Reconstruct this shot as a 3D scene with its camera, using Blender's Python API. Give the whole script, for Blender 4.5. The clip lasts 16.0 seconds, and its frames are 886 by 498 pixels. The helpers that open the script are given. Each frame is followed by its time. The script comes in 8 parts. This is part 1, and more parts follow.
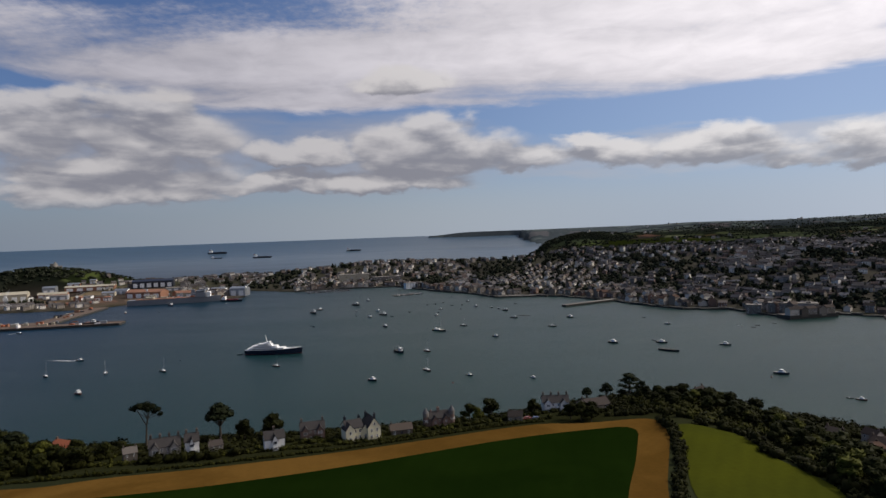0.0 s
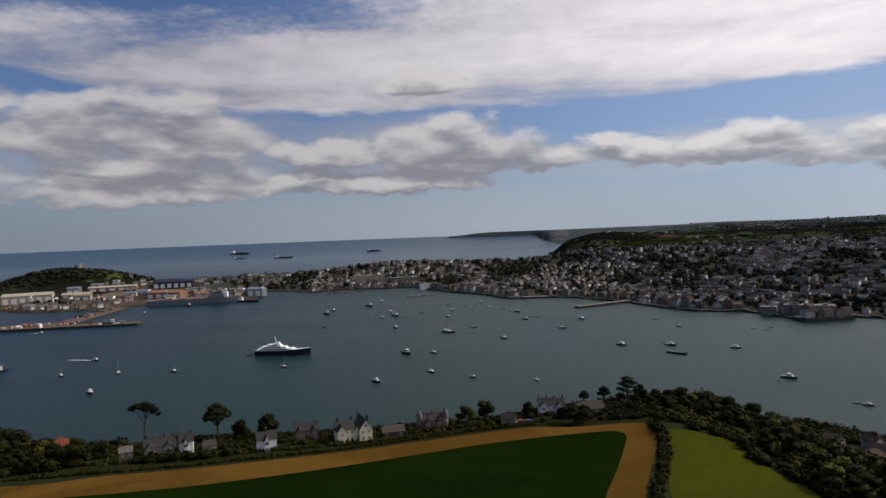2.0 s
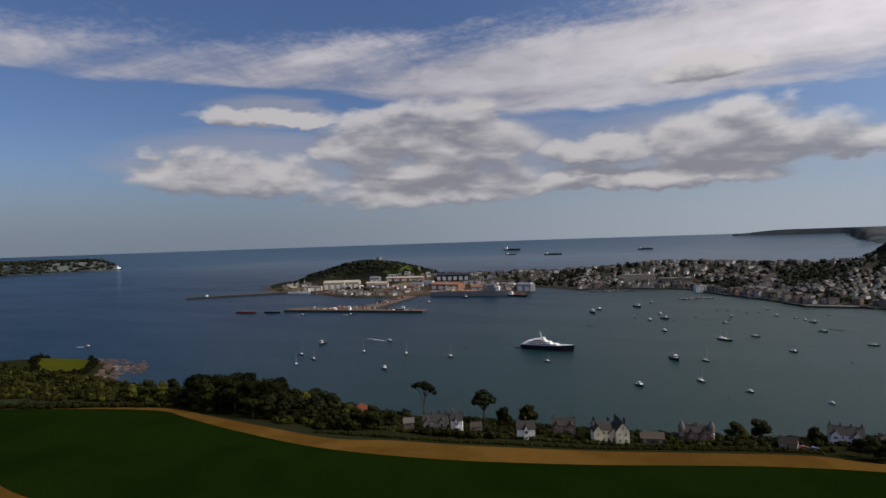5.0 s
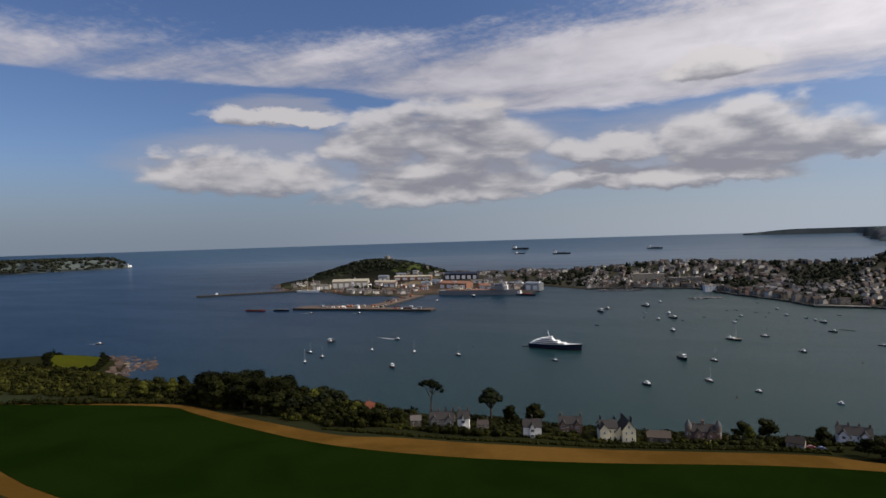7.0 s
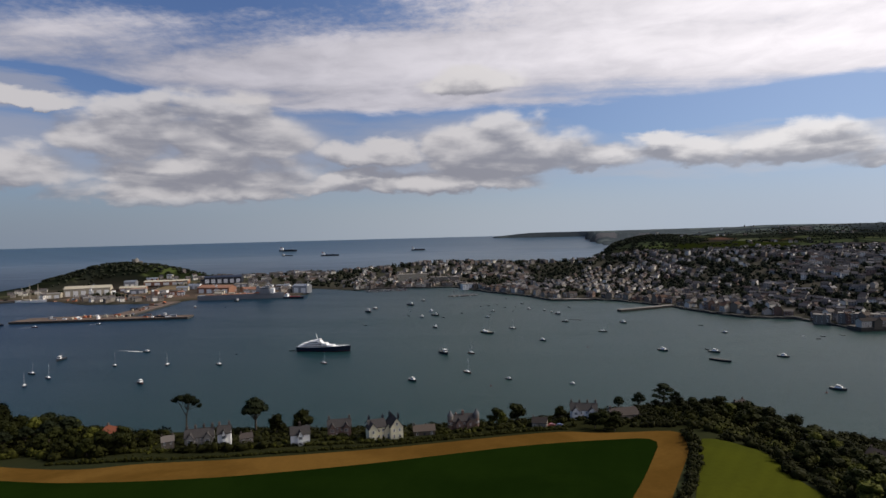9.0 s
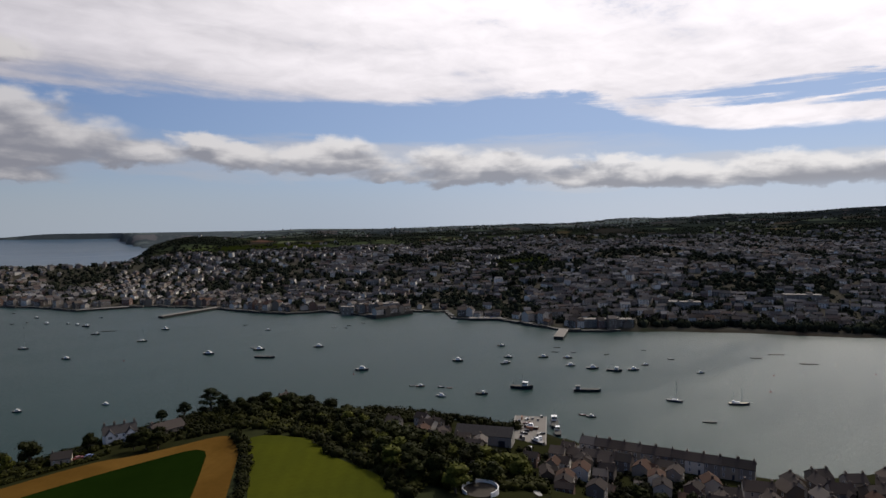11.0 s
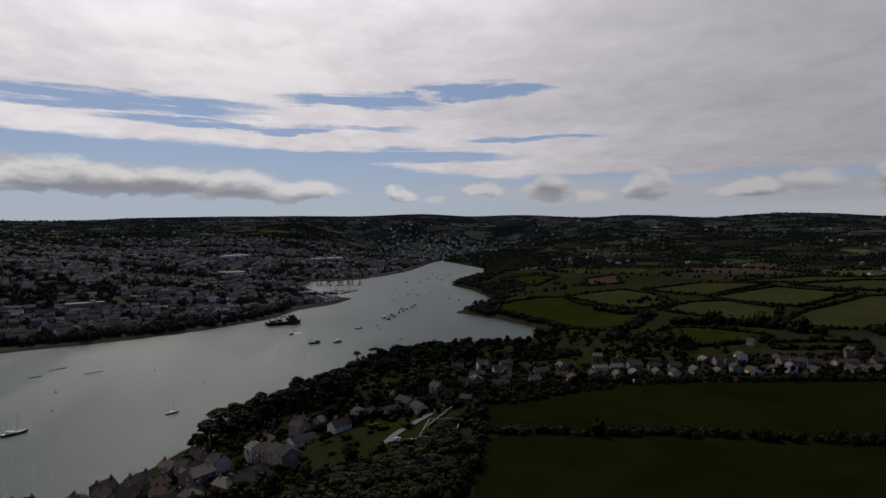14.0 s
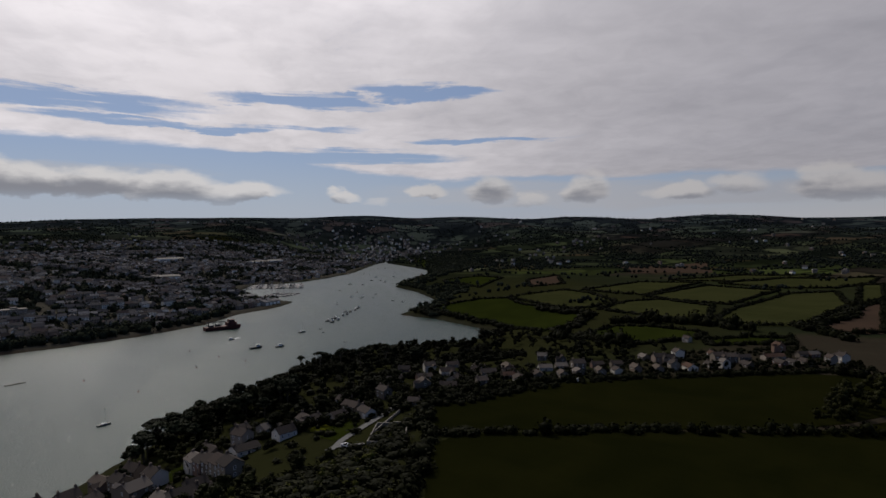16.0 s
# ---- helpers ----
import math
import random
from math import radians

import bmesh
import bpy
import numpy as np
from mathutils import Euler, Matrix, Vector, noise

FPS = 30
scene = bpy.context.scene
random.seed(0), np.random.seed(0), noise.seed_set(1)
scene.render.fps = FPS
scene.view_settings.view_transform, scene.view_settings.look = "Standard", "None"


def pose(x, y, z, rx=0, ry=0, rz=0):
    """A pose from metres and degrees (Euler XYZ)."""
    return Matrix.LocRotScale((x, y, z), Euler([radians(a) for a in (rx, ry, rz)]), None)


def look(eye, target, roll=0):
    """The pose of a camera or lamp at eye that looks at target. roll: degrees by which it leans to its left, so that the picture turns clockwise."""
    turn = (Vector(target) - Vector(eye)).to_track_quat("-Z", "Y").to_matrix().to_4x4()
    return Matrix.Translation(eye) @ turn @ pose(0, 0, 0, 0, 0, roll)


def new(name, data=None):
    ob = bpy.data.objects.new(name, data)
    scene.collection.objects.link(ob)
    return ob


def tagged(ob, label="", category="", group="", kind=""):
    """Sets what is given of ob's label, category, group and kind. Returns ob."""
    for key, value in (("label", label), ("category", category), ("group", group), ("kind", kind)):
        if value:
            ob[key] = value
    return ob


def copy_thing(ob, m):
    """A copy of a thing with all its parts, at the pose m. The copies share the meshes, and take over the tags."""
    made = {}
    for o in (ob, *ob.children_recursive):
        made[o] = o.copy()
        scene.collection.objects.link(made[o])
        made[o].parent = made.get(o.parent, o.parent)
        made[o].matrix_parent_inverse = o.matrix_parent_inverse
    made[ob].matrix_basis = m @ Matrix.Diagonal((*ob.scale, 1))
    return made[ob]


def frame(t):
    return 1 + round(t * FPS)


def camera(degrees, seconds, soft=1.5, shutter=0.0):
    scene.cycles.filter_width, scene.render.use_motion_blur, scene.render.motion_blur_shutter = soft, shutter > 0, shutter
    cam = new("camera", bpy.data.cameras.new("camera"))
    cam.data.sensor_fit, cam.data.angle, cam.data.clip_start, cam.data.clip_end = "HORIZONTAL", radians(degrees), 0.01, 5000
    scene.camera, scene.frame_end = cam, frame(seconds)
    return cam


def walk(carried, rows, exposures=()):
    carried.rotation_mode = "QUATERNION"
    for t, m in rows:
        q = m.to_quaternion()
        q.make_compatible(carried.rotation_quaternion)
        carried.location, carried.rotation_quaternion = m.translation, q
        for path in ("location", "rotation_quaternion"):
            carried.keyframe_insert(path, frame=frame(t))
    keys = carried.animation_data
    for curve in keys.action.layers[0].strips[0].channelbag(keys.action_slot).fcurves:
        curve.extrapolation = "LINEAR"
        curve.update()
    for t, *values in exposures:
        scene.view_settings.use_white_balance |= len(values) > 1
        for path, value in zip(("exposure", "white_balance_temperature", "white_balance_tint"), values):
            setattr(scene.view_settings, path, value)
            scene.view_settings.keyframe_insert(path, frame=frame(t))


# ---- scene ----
cam = camera(71.77, 16.0, soft=1.5)


def fly(x, y, z, heading, pitch, roll):
    return pose(x, y, z, 90 + pitch, 0, heading) @ pose(0, 0, 0, 0, 0, -roll)


PATH = [
    (0.0, fly(0.0, 0.0, 119.3, -2.01, -1.55, 2.03)),
    (0.5, fly(3.85, -0.18, 119.32, -1.64, -1.55, 2.13)),
    (1.0, fly(8.18, -0.0, 119.27, -1.07, -1.53, 2.23)),
    (1.5, fly(12.09, -0.73, 119.61, -0.83, -1.51, 2.22)),
    (2.0, fly(15.22, -1.96, 120.4, 0.02, -1.46, 2.14)),
    (2.5, fly(18.45, -3.14, 121.13, 5.4, -1.29, 2.12)),
    (3.0, fly(19.97, -3.84, 121.58, 5.75, -1.27, 1.9)),
    (3.5, fly(20.37, -4.31, 122.01, 6.54, -1.25, 1.8)),
    (4.0, fly(20.32, -5.85, 122.31, 10.17, -1.19, 1.76)),
    (4.5, fly(20.77, -7.68, 122.53, 16.64, -1.07, 1.83)),
    (5.0, fly(22.29, -9.52, 122.68, 24.88, -0.89, 1.86)),
    (5.2, fly(22.69, -9.87, 122.79, 26.17, -0.88, 1.81)),
    (5.6, fly(23.1, -10.2, 122.8, 27.3, -0.87, 1.8)),
    (6.4, fly(23.6, -10.7, 122.75, 27.5, -0.9, 1.78)),
    (6.9, fly(23.75, -10.7, 122.6, 26.2, -0.95, 1.77)),
    (7.3, fly(23.69, -10.52, 122.48, 24.01, -1.01, 1.76)),
    (7.5, fly(23.49, -10.2, 122.41, 22.77, -1.05, 1.74)),
    (8.0, fly(22.61, -8.52, 122.05, 17.35, -1.16, 1.71)),
    (8.2, fly(22.42, -7.84, 121.91, 15.31, -1.2, 1.65)),
    (10.3, fly(21.37, 3.18, 121.03, -20.59, -1.92, 0.98)),
    (10.5, fly(21.73, 4.19, 120.72, -24.75, -1.91, 0.9)),
    (11.0, fly(23.26, 6.49, 119.6, -36.64, -1.89, 0.66)),
    (11.5, fly(24.23, 8.93, 118.75, -45.82, -1.81, 0.45)),
    (12.0, fly(26.18, 11.07, 118.48, -53.44, -1.79, 0.45)),
    (12.5, fly(30.59, 12.13, 117.85, -63.77, -1.73, 0.31)),
    (13.0, fly(35.19, 12.03, 117.07, -77.04, -1.61, 0.21)),
    (13.5, fly(39.21, 11.72, 116.67, -91.07, -1.48, -0.01)),
    (14.0, fly(40.63, 12.28, 116.28, -97.34, -1.39, -0.0)),
    (14.5, fly(41.31, 12.64, 116.32, -99.92, -1.33, -0.03)),
    (15.0, fly(42.1, 12.78, 116.41, -102.38, -1.31, 0.05)),
    (15.5, fly(42.83, 13.29, 116.26, -104.04, -1.27, 0.09)),
    (16.0, fly(42.55, 14.13, 116.36, -102.68, -1.24, 0.13)),
]
walk(cam, PATH, [(0, 0.0), (3.5, -0.05), (5.0, -0.05), (7.5, 0.14), (8.2, 0.16), (11.0, -0.02), (11.5, -0.1), (12.0, -0.22), (12.5, -0.3), (13.5, -0.4), (14.5, -0.45), (16, -0.47)])
# ---- sky, sun ----
SUN_AZ, SUN_EL = radians(73), radians(41)      # clockwise from +y, and height


def tree_of(idblock):
    idblock.use_nodes = True
    nt = idblock.node_tree
    nt.nodes.clear()
    return nt


class Net:
    """Short hand for node trees."""

    def __init__(self, nt):
        self.nt = nt

    def node(self, kind, ins=(), **props):
        n = self.nt.nodes.new(kind)
        if "operation" in props:
            n.operation = props["operation"]
        if "interpolation_type" in props:
            n.interpolation_type = props["interpolation_type"]
        if "data_type" in props:
            n.data_type, n.blend_type = props["data_type"], props["blend_type"]
        if "attribute_name" in props:
            n.attribute_name = props["attribute_name"]
        for k, v in dict(ins).items():
            if isinstance(v, bpy.types.NodeSocket):
                self.nt.links.new(v, n.inputs[k])
            else:
                n.inputs[k].default_value = v
        return n

    def math(self, op, a, b=0.0, clamp=False):
        n = self.node("ShaderNodeMath", {0: a, 1: b}, operation=op)
        n.use_clamp = clamp
        return n.outputs[0]

    def ramp(self, v, a, b, lo=0.0, hi=1.0):
        n = self.node("ShaderNodeMapRange", {"Value": v, "From Min": a, "From Max": b, "To Min": lo, "To Max": hi}, interpolation_type="SMOOTHSTEP")
        return n.outputs[0]

    def mix(self, f, a, b, blend="MIX"):
        n = self.node("ShaderNodeMix", data_type="RGBA", blend_type=blend)
        for i, v in ((0, f), (6, a), (7, b)):
            if isinstance(v, bpy.types.NodeSocket):
                self.nt.links.new(v, n.inputs[i])
            else:
                n.inputs[i].default_value = v if i == 0 else (*v, 1)
        return n.outputs[2]

    def noise(self, vec, scale, detail=4, rough=0.5, dist=0.0):
        n = self.node("ShaderNodeTexNoise", {"Vector": vec, "Scale": scale, "Detail": detail, "Roughness": rough, "Distortion": dist})
        return n.outputs["Fac"]

    def billow(self, x, y):
        n = self.nt.nodes.new("ShaderNodeTexVoronoi")
        n.voronoi_dimensions = "2D"
        n.inputs["Scale"].default_value = 1.0
        self.nt.links.new(self.vec(x, y, 0.0), n.inputs["Vector"])
        return n.outputs["Distance"]

    def vec(self, x, y, z):
        return self.node("ShaderNodeCombineXYZ", {0: x, 1: y, 2: z}).outputs[0]


world = bpy.data.worlds.new("world")
scene.world = world
net = Net(tree_of(world))
way = net.node("ShaderNodeTexCoord").outputs["Generated"]
sep = net.node("ShaderNodeSeparateXYZ", {0: way})
dx, dy, dz = sep.outputs
DEG = 180 / math.pi
el = net.math("MULTIPLY", net.math("ARCSINE", dz), DEG)
az = net.math("MULTIPLY", net.math("ARCTAN2", dx, dy), DEG)
up = net.math("MAXIMUM", el, 0.0)
sky = net.node("ShaderNodeTexSky")
sky.sky_type, sky.sun_disc, sky.sun_elevation, sky.sun_rotation = "NISHITA", False, SUN_EL, SUN_AZ
sky.air_density, sky.dust_density, sky.ozone_density = 1.0, 0.6, 1.5
blue = net.mix(1.0, sky.outputs[0], (0.050, 0.057, 0.077), "MULTIPLY")
# milky air low over the horizon
milk = net.ramp(el, 9.0, 0.0)
low_air = net.mix(net.ramp(az, -48.0, 12.0), (0.185, 0.225, 0.29), (0.36, 0.405, 0.465))
low_air = net.mix(net.ramp(az, 22.0, 62.0), low_air, (0.66, 0.67, 0.69))
low_air = net.mix(net.ramp(az, 84.0, 112.0), low_air, (0.56, 0.545, 0.565))
blue = net.mix(net.math("MULTIPLY", milk, 0.9), blue, low_air)
near_sun = net.math("ADD", net.math("ADD", net.math("MULTIPLY", dx, math.sin(SUN_AZ) * math.cos(SUN_EL)), net.math("MULTIPLY", dy, math.cos(SUN_AZ) * math.cos(SUN_EL))), net.math("MULTIPLY", dz, math.sin(SUN_EL)))
glow = net.ramp(near_sun, 0.12, 0.9)
blue = net.mix(net.math("MULTIPLY", glow, 0.55), blue, (0.40, 0.50, 0.68))

# high sheet of cloud, drawn out towards the horizon
inv = net.math("DIVIDE", 1.0, net.math("ADD", net.math("MAXIMUM", dz, 0.0), 0.10))
u, v = net.math("MULTIPLY", dx, inv), net.math("MULTIPLY", dy, inv)
flat = net.vec(u, v, 0.0)
streak = net.node("ShaderNodeMapping", {"Vector": flat, "Rotation": (0, 0, radians(-25)), "Scale": (0.55, 1.5, 1.0)}).outputs[0]
warp = net.noise(net.vec(net.math("MULTIPLY", az, 0.055), net.math("MULTIPLY", el, 0.34), 8.0), 1.0, 6, 0.62, 0.3)
fray = net.math("MULTIPLY", net.math("SUBTRACT", warp, 0.5), 4.2)
el_w, az_w = net.math("ADD", el, fray), net.math("ADD", az, net.math("MULTIPLY", fray, 2.2))
n1 = net.noise(streak, 0.9, 8, 0.55, 0.6)
n2 = net.noise(flat, 5.0, 6, 0.6, 0.4)
n3 = net.noise(net.vec(net.math("MULTIPLY", az, 0.05), net.math("MULTIPLY", el, 0.30), 3.0), 1.0, 3, 0.5)
body = net.math("ADD", net.math("MULTIPLY", n1, 0.85), net.math("ADD", net.math("MULTIPLY", n2, 0.26), net.math("MULTIPLY", n3, 0.30)))
# where the sheet begins, and how closed it is, by heading
edge = net.math("ADD", net.math("ADD", 11.1, net.ramp(az, -16.0, -40.0, 0.0, 2.3)), net.math("ADD", net.ramp(az, 44.0, 64.0, 0.0, -3.4), net.ramp(az, 82.0, 101.0, 0.0, -2.5)))
gap = None
for a, e, w, t in ((69, 11.0, 17, 1.1), (90, 12.1, 11, 0.8), (101, 13.2, 8, 0.75), (82, 9.6, 17, 0.5), (95, 7.5, 14, 0.8), (107, 8.8, 9, 0.45), (46, 10.6, 8, 2.0)):
    p = net.math("MULTIPLY", net.math("SUBTRACT", az_w, a), 1 / w)
    q = net.math("MULTIPLY", net.math("SUBTRACT", el_w, e), 1 / t)
    r = net.math("MAXIMUM", net.math("SUBTRACT", 1.0, net.math("ADD", net.math("MULTIPLY", p, p), net.math("MULTIPLY", q, q))), 0.0)
    gap = r if gap is None else net.math("MAXIMUM", gap, r)
# overhead, out of view, the sheet is opened so less light falls from above
thread = net.noise(net.vec(net.math("MULTIPLY", az, 0.05), net.math("MULTIPLY", el, 1.1), 5.0), 1.0, 5, 0.6, 0.2)
gap = net.math("MULTIPLY", net.math("POWER", gap, 0.85), net.math("ADD", net.ramp(thread, 0.28, 0.58, 0.35, 1.3), net.math("MULTIPLY", net.math("SUBTRACT", n2, 0.5), 1.6)))
gap = net.math("ADD", gap, net.math("MULTIPLY", net.ramp(el, 24.0, 52.0, 0.0, 1.0), net.math("SUBTRACT", 1.0, glow)))
clear_side = net.math("MULTIPLY", net.ramp(el, 14.5, 21.0), net.ramp(az, 14.0, -24.0))
gap = net.math("ADD", gap, net.math("MULTIPLY", clear_side, 0.62))
above = net.ramp(net.math("SUBTRACT", net.math("ADD", el, net.math("MULTIPLY", fray, 0.55)), edge), -0.75, 0.9)
# unseen sky behind the view is thinned to dim the walls facing it
closed = net.math("ADD", net.math("SUBTRACT", net.ramp(az, -62.0, 0.0, 0.0, 0.17), net.ramp(az, -76.0, -115.0, 0.0, 0.16)), net.math("SUBTRACT", net.ramp(az, 20.0, 120.0, 0.0, 0.13), net.ramp(az, 138.0, 175.0, 0.0, 0.18)))
cover = net.math("ADD", net.math("ADD", body, closed), net.math("MULTIPLY", net.math("SUBTRACT", net.math("MULTIPLY", net.math("SUBTRACT", above, 1.0), 1.25), gap), 0.55))
ripple = net.noise(flat, 26.0, 4, 0.6, 0.3)
cover = net.math("ADD", cover, net.math("MULTIPLY", net.math("SUBTRACT", ripple, 0.5), net.ramp(el, 12.0, 22.0, 0.05, 0.34)))
sheet = net.ramp(cover, 0.48, 0.86)
wisp = net.ramp(body, 0.45, 0.95)
white = net.mix(net.math("ADD", net.math("MULTIPLY", glow, 0.72), net.math("MULTIPLY", wisp, 0.34), True), (0.29, 0.285, 0.335), (1.0, 0.94, 0.96))
white = net.mix(net.ramp(az, 84.0, 128.0, 0.0, 0.7), white, (0.42, 0.405, 0.44))
mottle = net.math("ADD", net.ramp(n2, 0.30, 0.68, 0.97, 1.04), net.ramp(n3, 0.35, 0.65, -0.04, 0.04))
lit = net.math("ADD", mottle, net.math("MULTIPLY", net.ramp(near_sun, 0.55, 0.97, 0.0, 0.6), net.ramp(el, 9.0, 30.0)))
white = net.mix(1.0, white, net.vec(lit, lit, lit), "MULTIPLY")
col = net.mix(net.math("MULTIPLY", sheet, 0.93), blue, white)

# heaps of cumulus: heading, base, top, half width
HEAPS_A = [(-24, 6.7, 12.4, 8.5), (-31.5, 6.5, 11.6, 5), (-25, 4.3, 7.9, 11.5), (-27, 3.0, 5.6, 9.5), (-11, 3.9, 6.2, 9), (-9, 6.5, 9.0, 7.5), (0.6, 5.2, 10.5, 9.5), (-3, 3.8, 6.0, 7.5), (10.5, 5.3, 8.0, 5.5)]
HEAPS_B = [(17.5, 5.3, 7.9, 6), (26, 5.0, 8.1, 6.5), (31, 4.4, 6.6, 4.5), (37, 4.2, 7.4, 6), (-43, 4.2, 8.2, 8.5), (-40, 10.6, 12.0, 6.5), (-1.2, 12.6, 15.2, 5.0), (42, 4.2, 7.2, 6)]
HEAPS_C = [(47.5, 4.0, 6.6, 6), (55, 3.6, 6.2, 8), (66, 3.2, 5.9, 9), (76, 3.2, 5.8, 8), (83.5, 3.1, 4.9, 5), (94.1, 3.2, 4.2, 1.0), (96.6, 3.0, 3.9, 0.9), (101.6, 3.5, 4.6, 1.5)]
HEAPS_D = [(107.4, 3.2, 5.4, 1.9), (111, 2.8, 4.1, 1.5), (116.1, 3.2, 5.6, 1.8), (124, 2.9, 4.4, 2.6), (128.7, 3.2, 5.7, 2.0), (136, 2.8, 5.6, 4.4)]


def heap_field(lift):
    h = net.math("ADD", el, lift)
    wob = net.noise(net.vec(net.math("MULTIPLY", az, 0.13), net.math("MULTIPLY", h, 0.30), 1.7), 1.0, 5, 0.5, 0.2)
    # round billows at two sizes
    bend = net.math("MULTIPLY", net.math("SUBTRACT", wob, 0.5), 1.5)
    puff = net.math("SUBTRACT", 0.42, net.billow(net.math("ADD", net.math("MULTIPLY", az, 0.17), bend), net.math("ADD", net.math("MULTIPLY", h, 0.38), bend)))
    curl = net.math("SUBTRACT", 0.42, net.billow(net.math("ADD", net.math("MULTIPLY", az, 0.50), bend), net.math("ADD", net.math("MULTIPLY", h, 0.85), bend)))
    wob = net.math("ADD", net.math("MULTIPLY", wob, 0.74), net.math("ADD", 0.155, net.math("ADD", net.math("MULTIPLY", puff, 0.25), net.math("MULTIPLY", curl, 0.075))))
    rag = net.noise(net.vec(net.math("MULTIPLY", az, 0.34), net.math("MULTIPLY", h, 0.6), 4.4), 1.0, 5, 0.58, 0.2)
    az_r = net.math("ADD", az, net.math("MULTIPLY", net.math("SUBTRACT", wob, 0.5), 4.0))
    h_r = net.math("ADD", h, net.math("MULTIPLY", net.math("SUBTRACT", rag, 0.5), 2.3))
    best = None
    for a, low, top, w in HEAPS_A + HEAPS_B + HEAPS_C + HEAPS_D:
        e, t = low + 0.30 * (top - low), 0.70 * (top - low)
        p = net.math("MULTIPLY", net.math("SUBTRACT", az_r, a), 1 / w)
        q = net.math("MULTIPLY", net.math("SUBTRACT", h_r, e), 1 / t)
        q = net.math("MAXIMUM", q, net.math("MULTIPLY", q, -2.3))      # flat below, domed above
        firm = min(1.0, 0.48 + 0.055 * w * t)      # small clouds are the more ragged
        r = net.math("MULTIPLY", net.math("SUBTRACT", 1.0, net.math("ADD", net.math("MULTIPLY", p, p), net.math("MULTIPLY", q, q))), firm)
        best = r if best is None else net.math("MAXIMUM", best, r)
    best = net.math("MAXIMUM", best, -1.3)
    return net.math("ADD", net.math("MULTIPLY", best, 0.52), net.math("MULTIPLY", net.math("SUBTRACT", wob, 0.47), 1.9))


here, over = heap_field(0.0), heap_field(1.15)
# a soft bank behind the heaps
bank = None
for a, e, w, t in ((-40, 11.6, 7.5, 1.5), (-24, 7.6, 17, 5.2), (-4, 7.2, 16, 4.0), (-42, 7.5, 14, 3.2), (30, 6.4, 30, 2.0), (64, 4.6, 22, 1.6), (120, 3.6, 26, 1.4)):
    p = net.math("MULTIPLY", net.math("SUBTRACT", az_w, a), 1 / w)
    q = net.math("MULTIPLY", net.math("SUBTRACT", el_w, e), 1 / t)
    r = net.math("SUBTRACT", 1.0, net.math("ADD", net.math("MULTIPLY", p, p), net.math("MULTIPLY", q, q)))
    bank = r if bank is None else net.math("MAXIMUM", bank, r)
bank = net.ramp(net.math("ADD", bank, net.math("MULTIPLY", net.math("SUBTRACT", n3, 0.5), 1.2)), -0.1, 0.9)
col = net.mix(net.math("MULTIPLY", bank, 0.62), col, net.mix(glow, (0.32, 0.32, 0.37), (0.62, 0.61, 0.63)))
heap = net.math("MULTIPLY", net.ramp(here, -0.12, 0.34), net.ramp(el, 2.4, 3.9, 0.3, 1.0))
strata = net.noise(net.vec(net.math("MULTIPLY", az, 0.15), net.math("MULTIPLY", el, 0.62), 2.2), 1.0, 5, 0.52, 0.5)
inner = net.math("MULTIPLY", here, net.math("ADD", 0.10, net.math("MULTIPLY", glow, 0.55)))
thick = net.math("ADD", net.math("SUBTRACT", over, here), net.math("ADD", inner, net.math("MULTIPLY", net.math("SUBTRACT", strata, 0.52), 1.25)))
thick = net.ramp(thick, -0.50, 0.34)
crown = net.mix(glow, (0.55, 0.525, 0.53), (0.88, 0.85, 0.84))
crown = net.mix(net.ramp(az, 90.0, 106.0, 0.0, 0.35), crown, (0.44, 0.425, 0.44))
base = net.mix(glow, (0.225, 0.225, 0.262), (0.29, 0.295, 0.335))
heap_col = net.mix(thick, crown, base)
col = net.mix(net.math("MULTIPLY", heap, 0.88), col, heap_col)
# under the horizon: far water
col = net.mix(net.ramp(el, -0.2, -0.6), col, (0.10, 0.13, 0.16))
back = net.node("ShaderNodeBackground", {"Color": col, "Strength": 1.0})
net.nt.links.new(back.outputs[0], net.node("ShaderNodeOutputWorld").inputs[0])

sun = new("sun", bpy.data.lights.new("sun", "SUN"))
sun.data.energy, sun.data.angle, sun.data.color = 2.7, radians(2.0), (1.0, 0.93, 0.83)
sun.matrix_basis = look((0, 0, 0), (-math.sin(SUN_AZ) * math.cos(SUN_EL), -math.cos(SUN_AZ) * math.cos(SUN_EL), -math.sin(SUN_EL)))
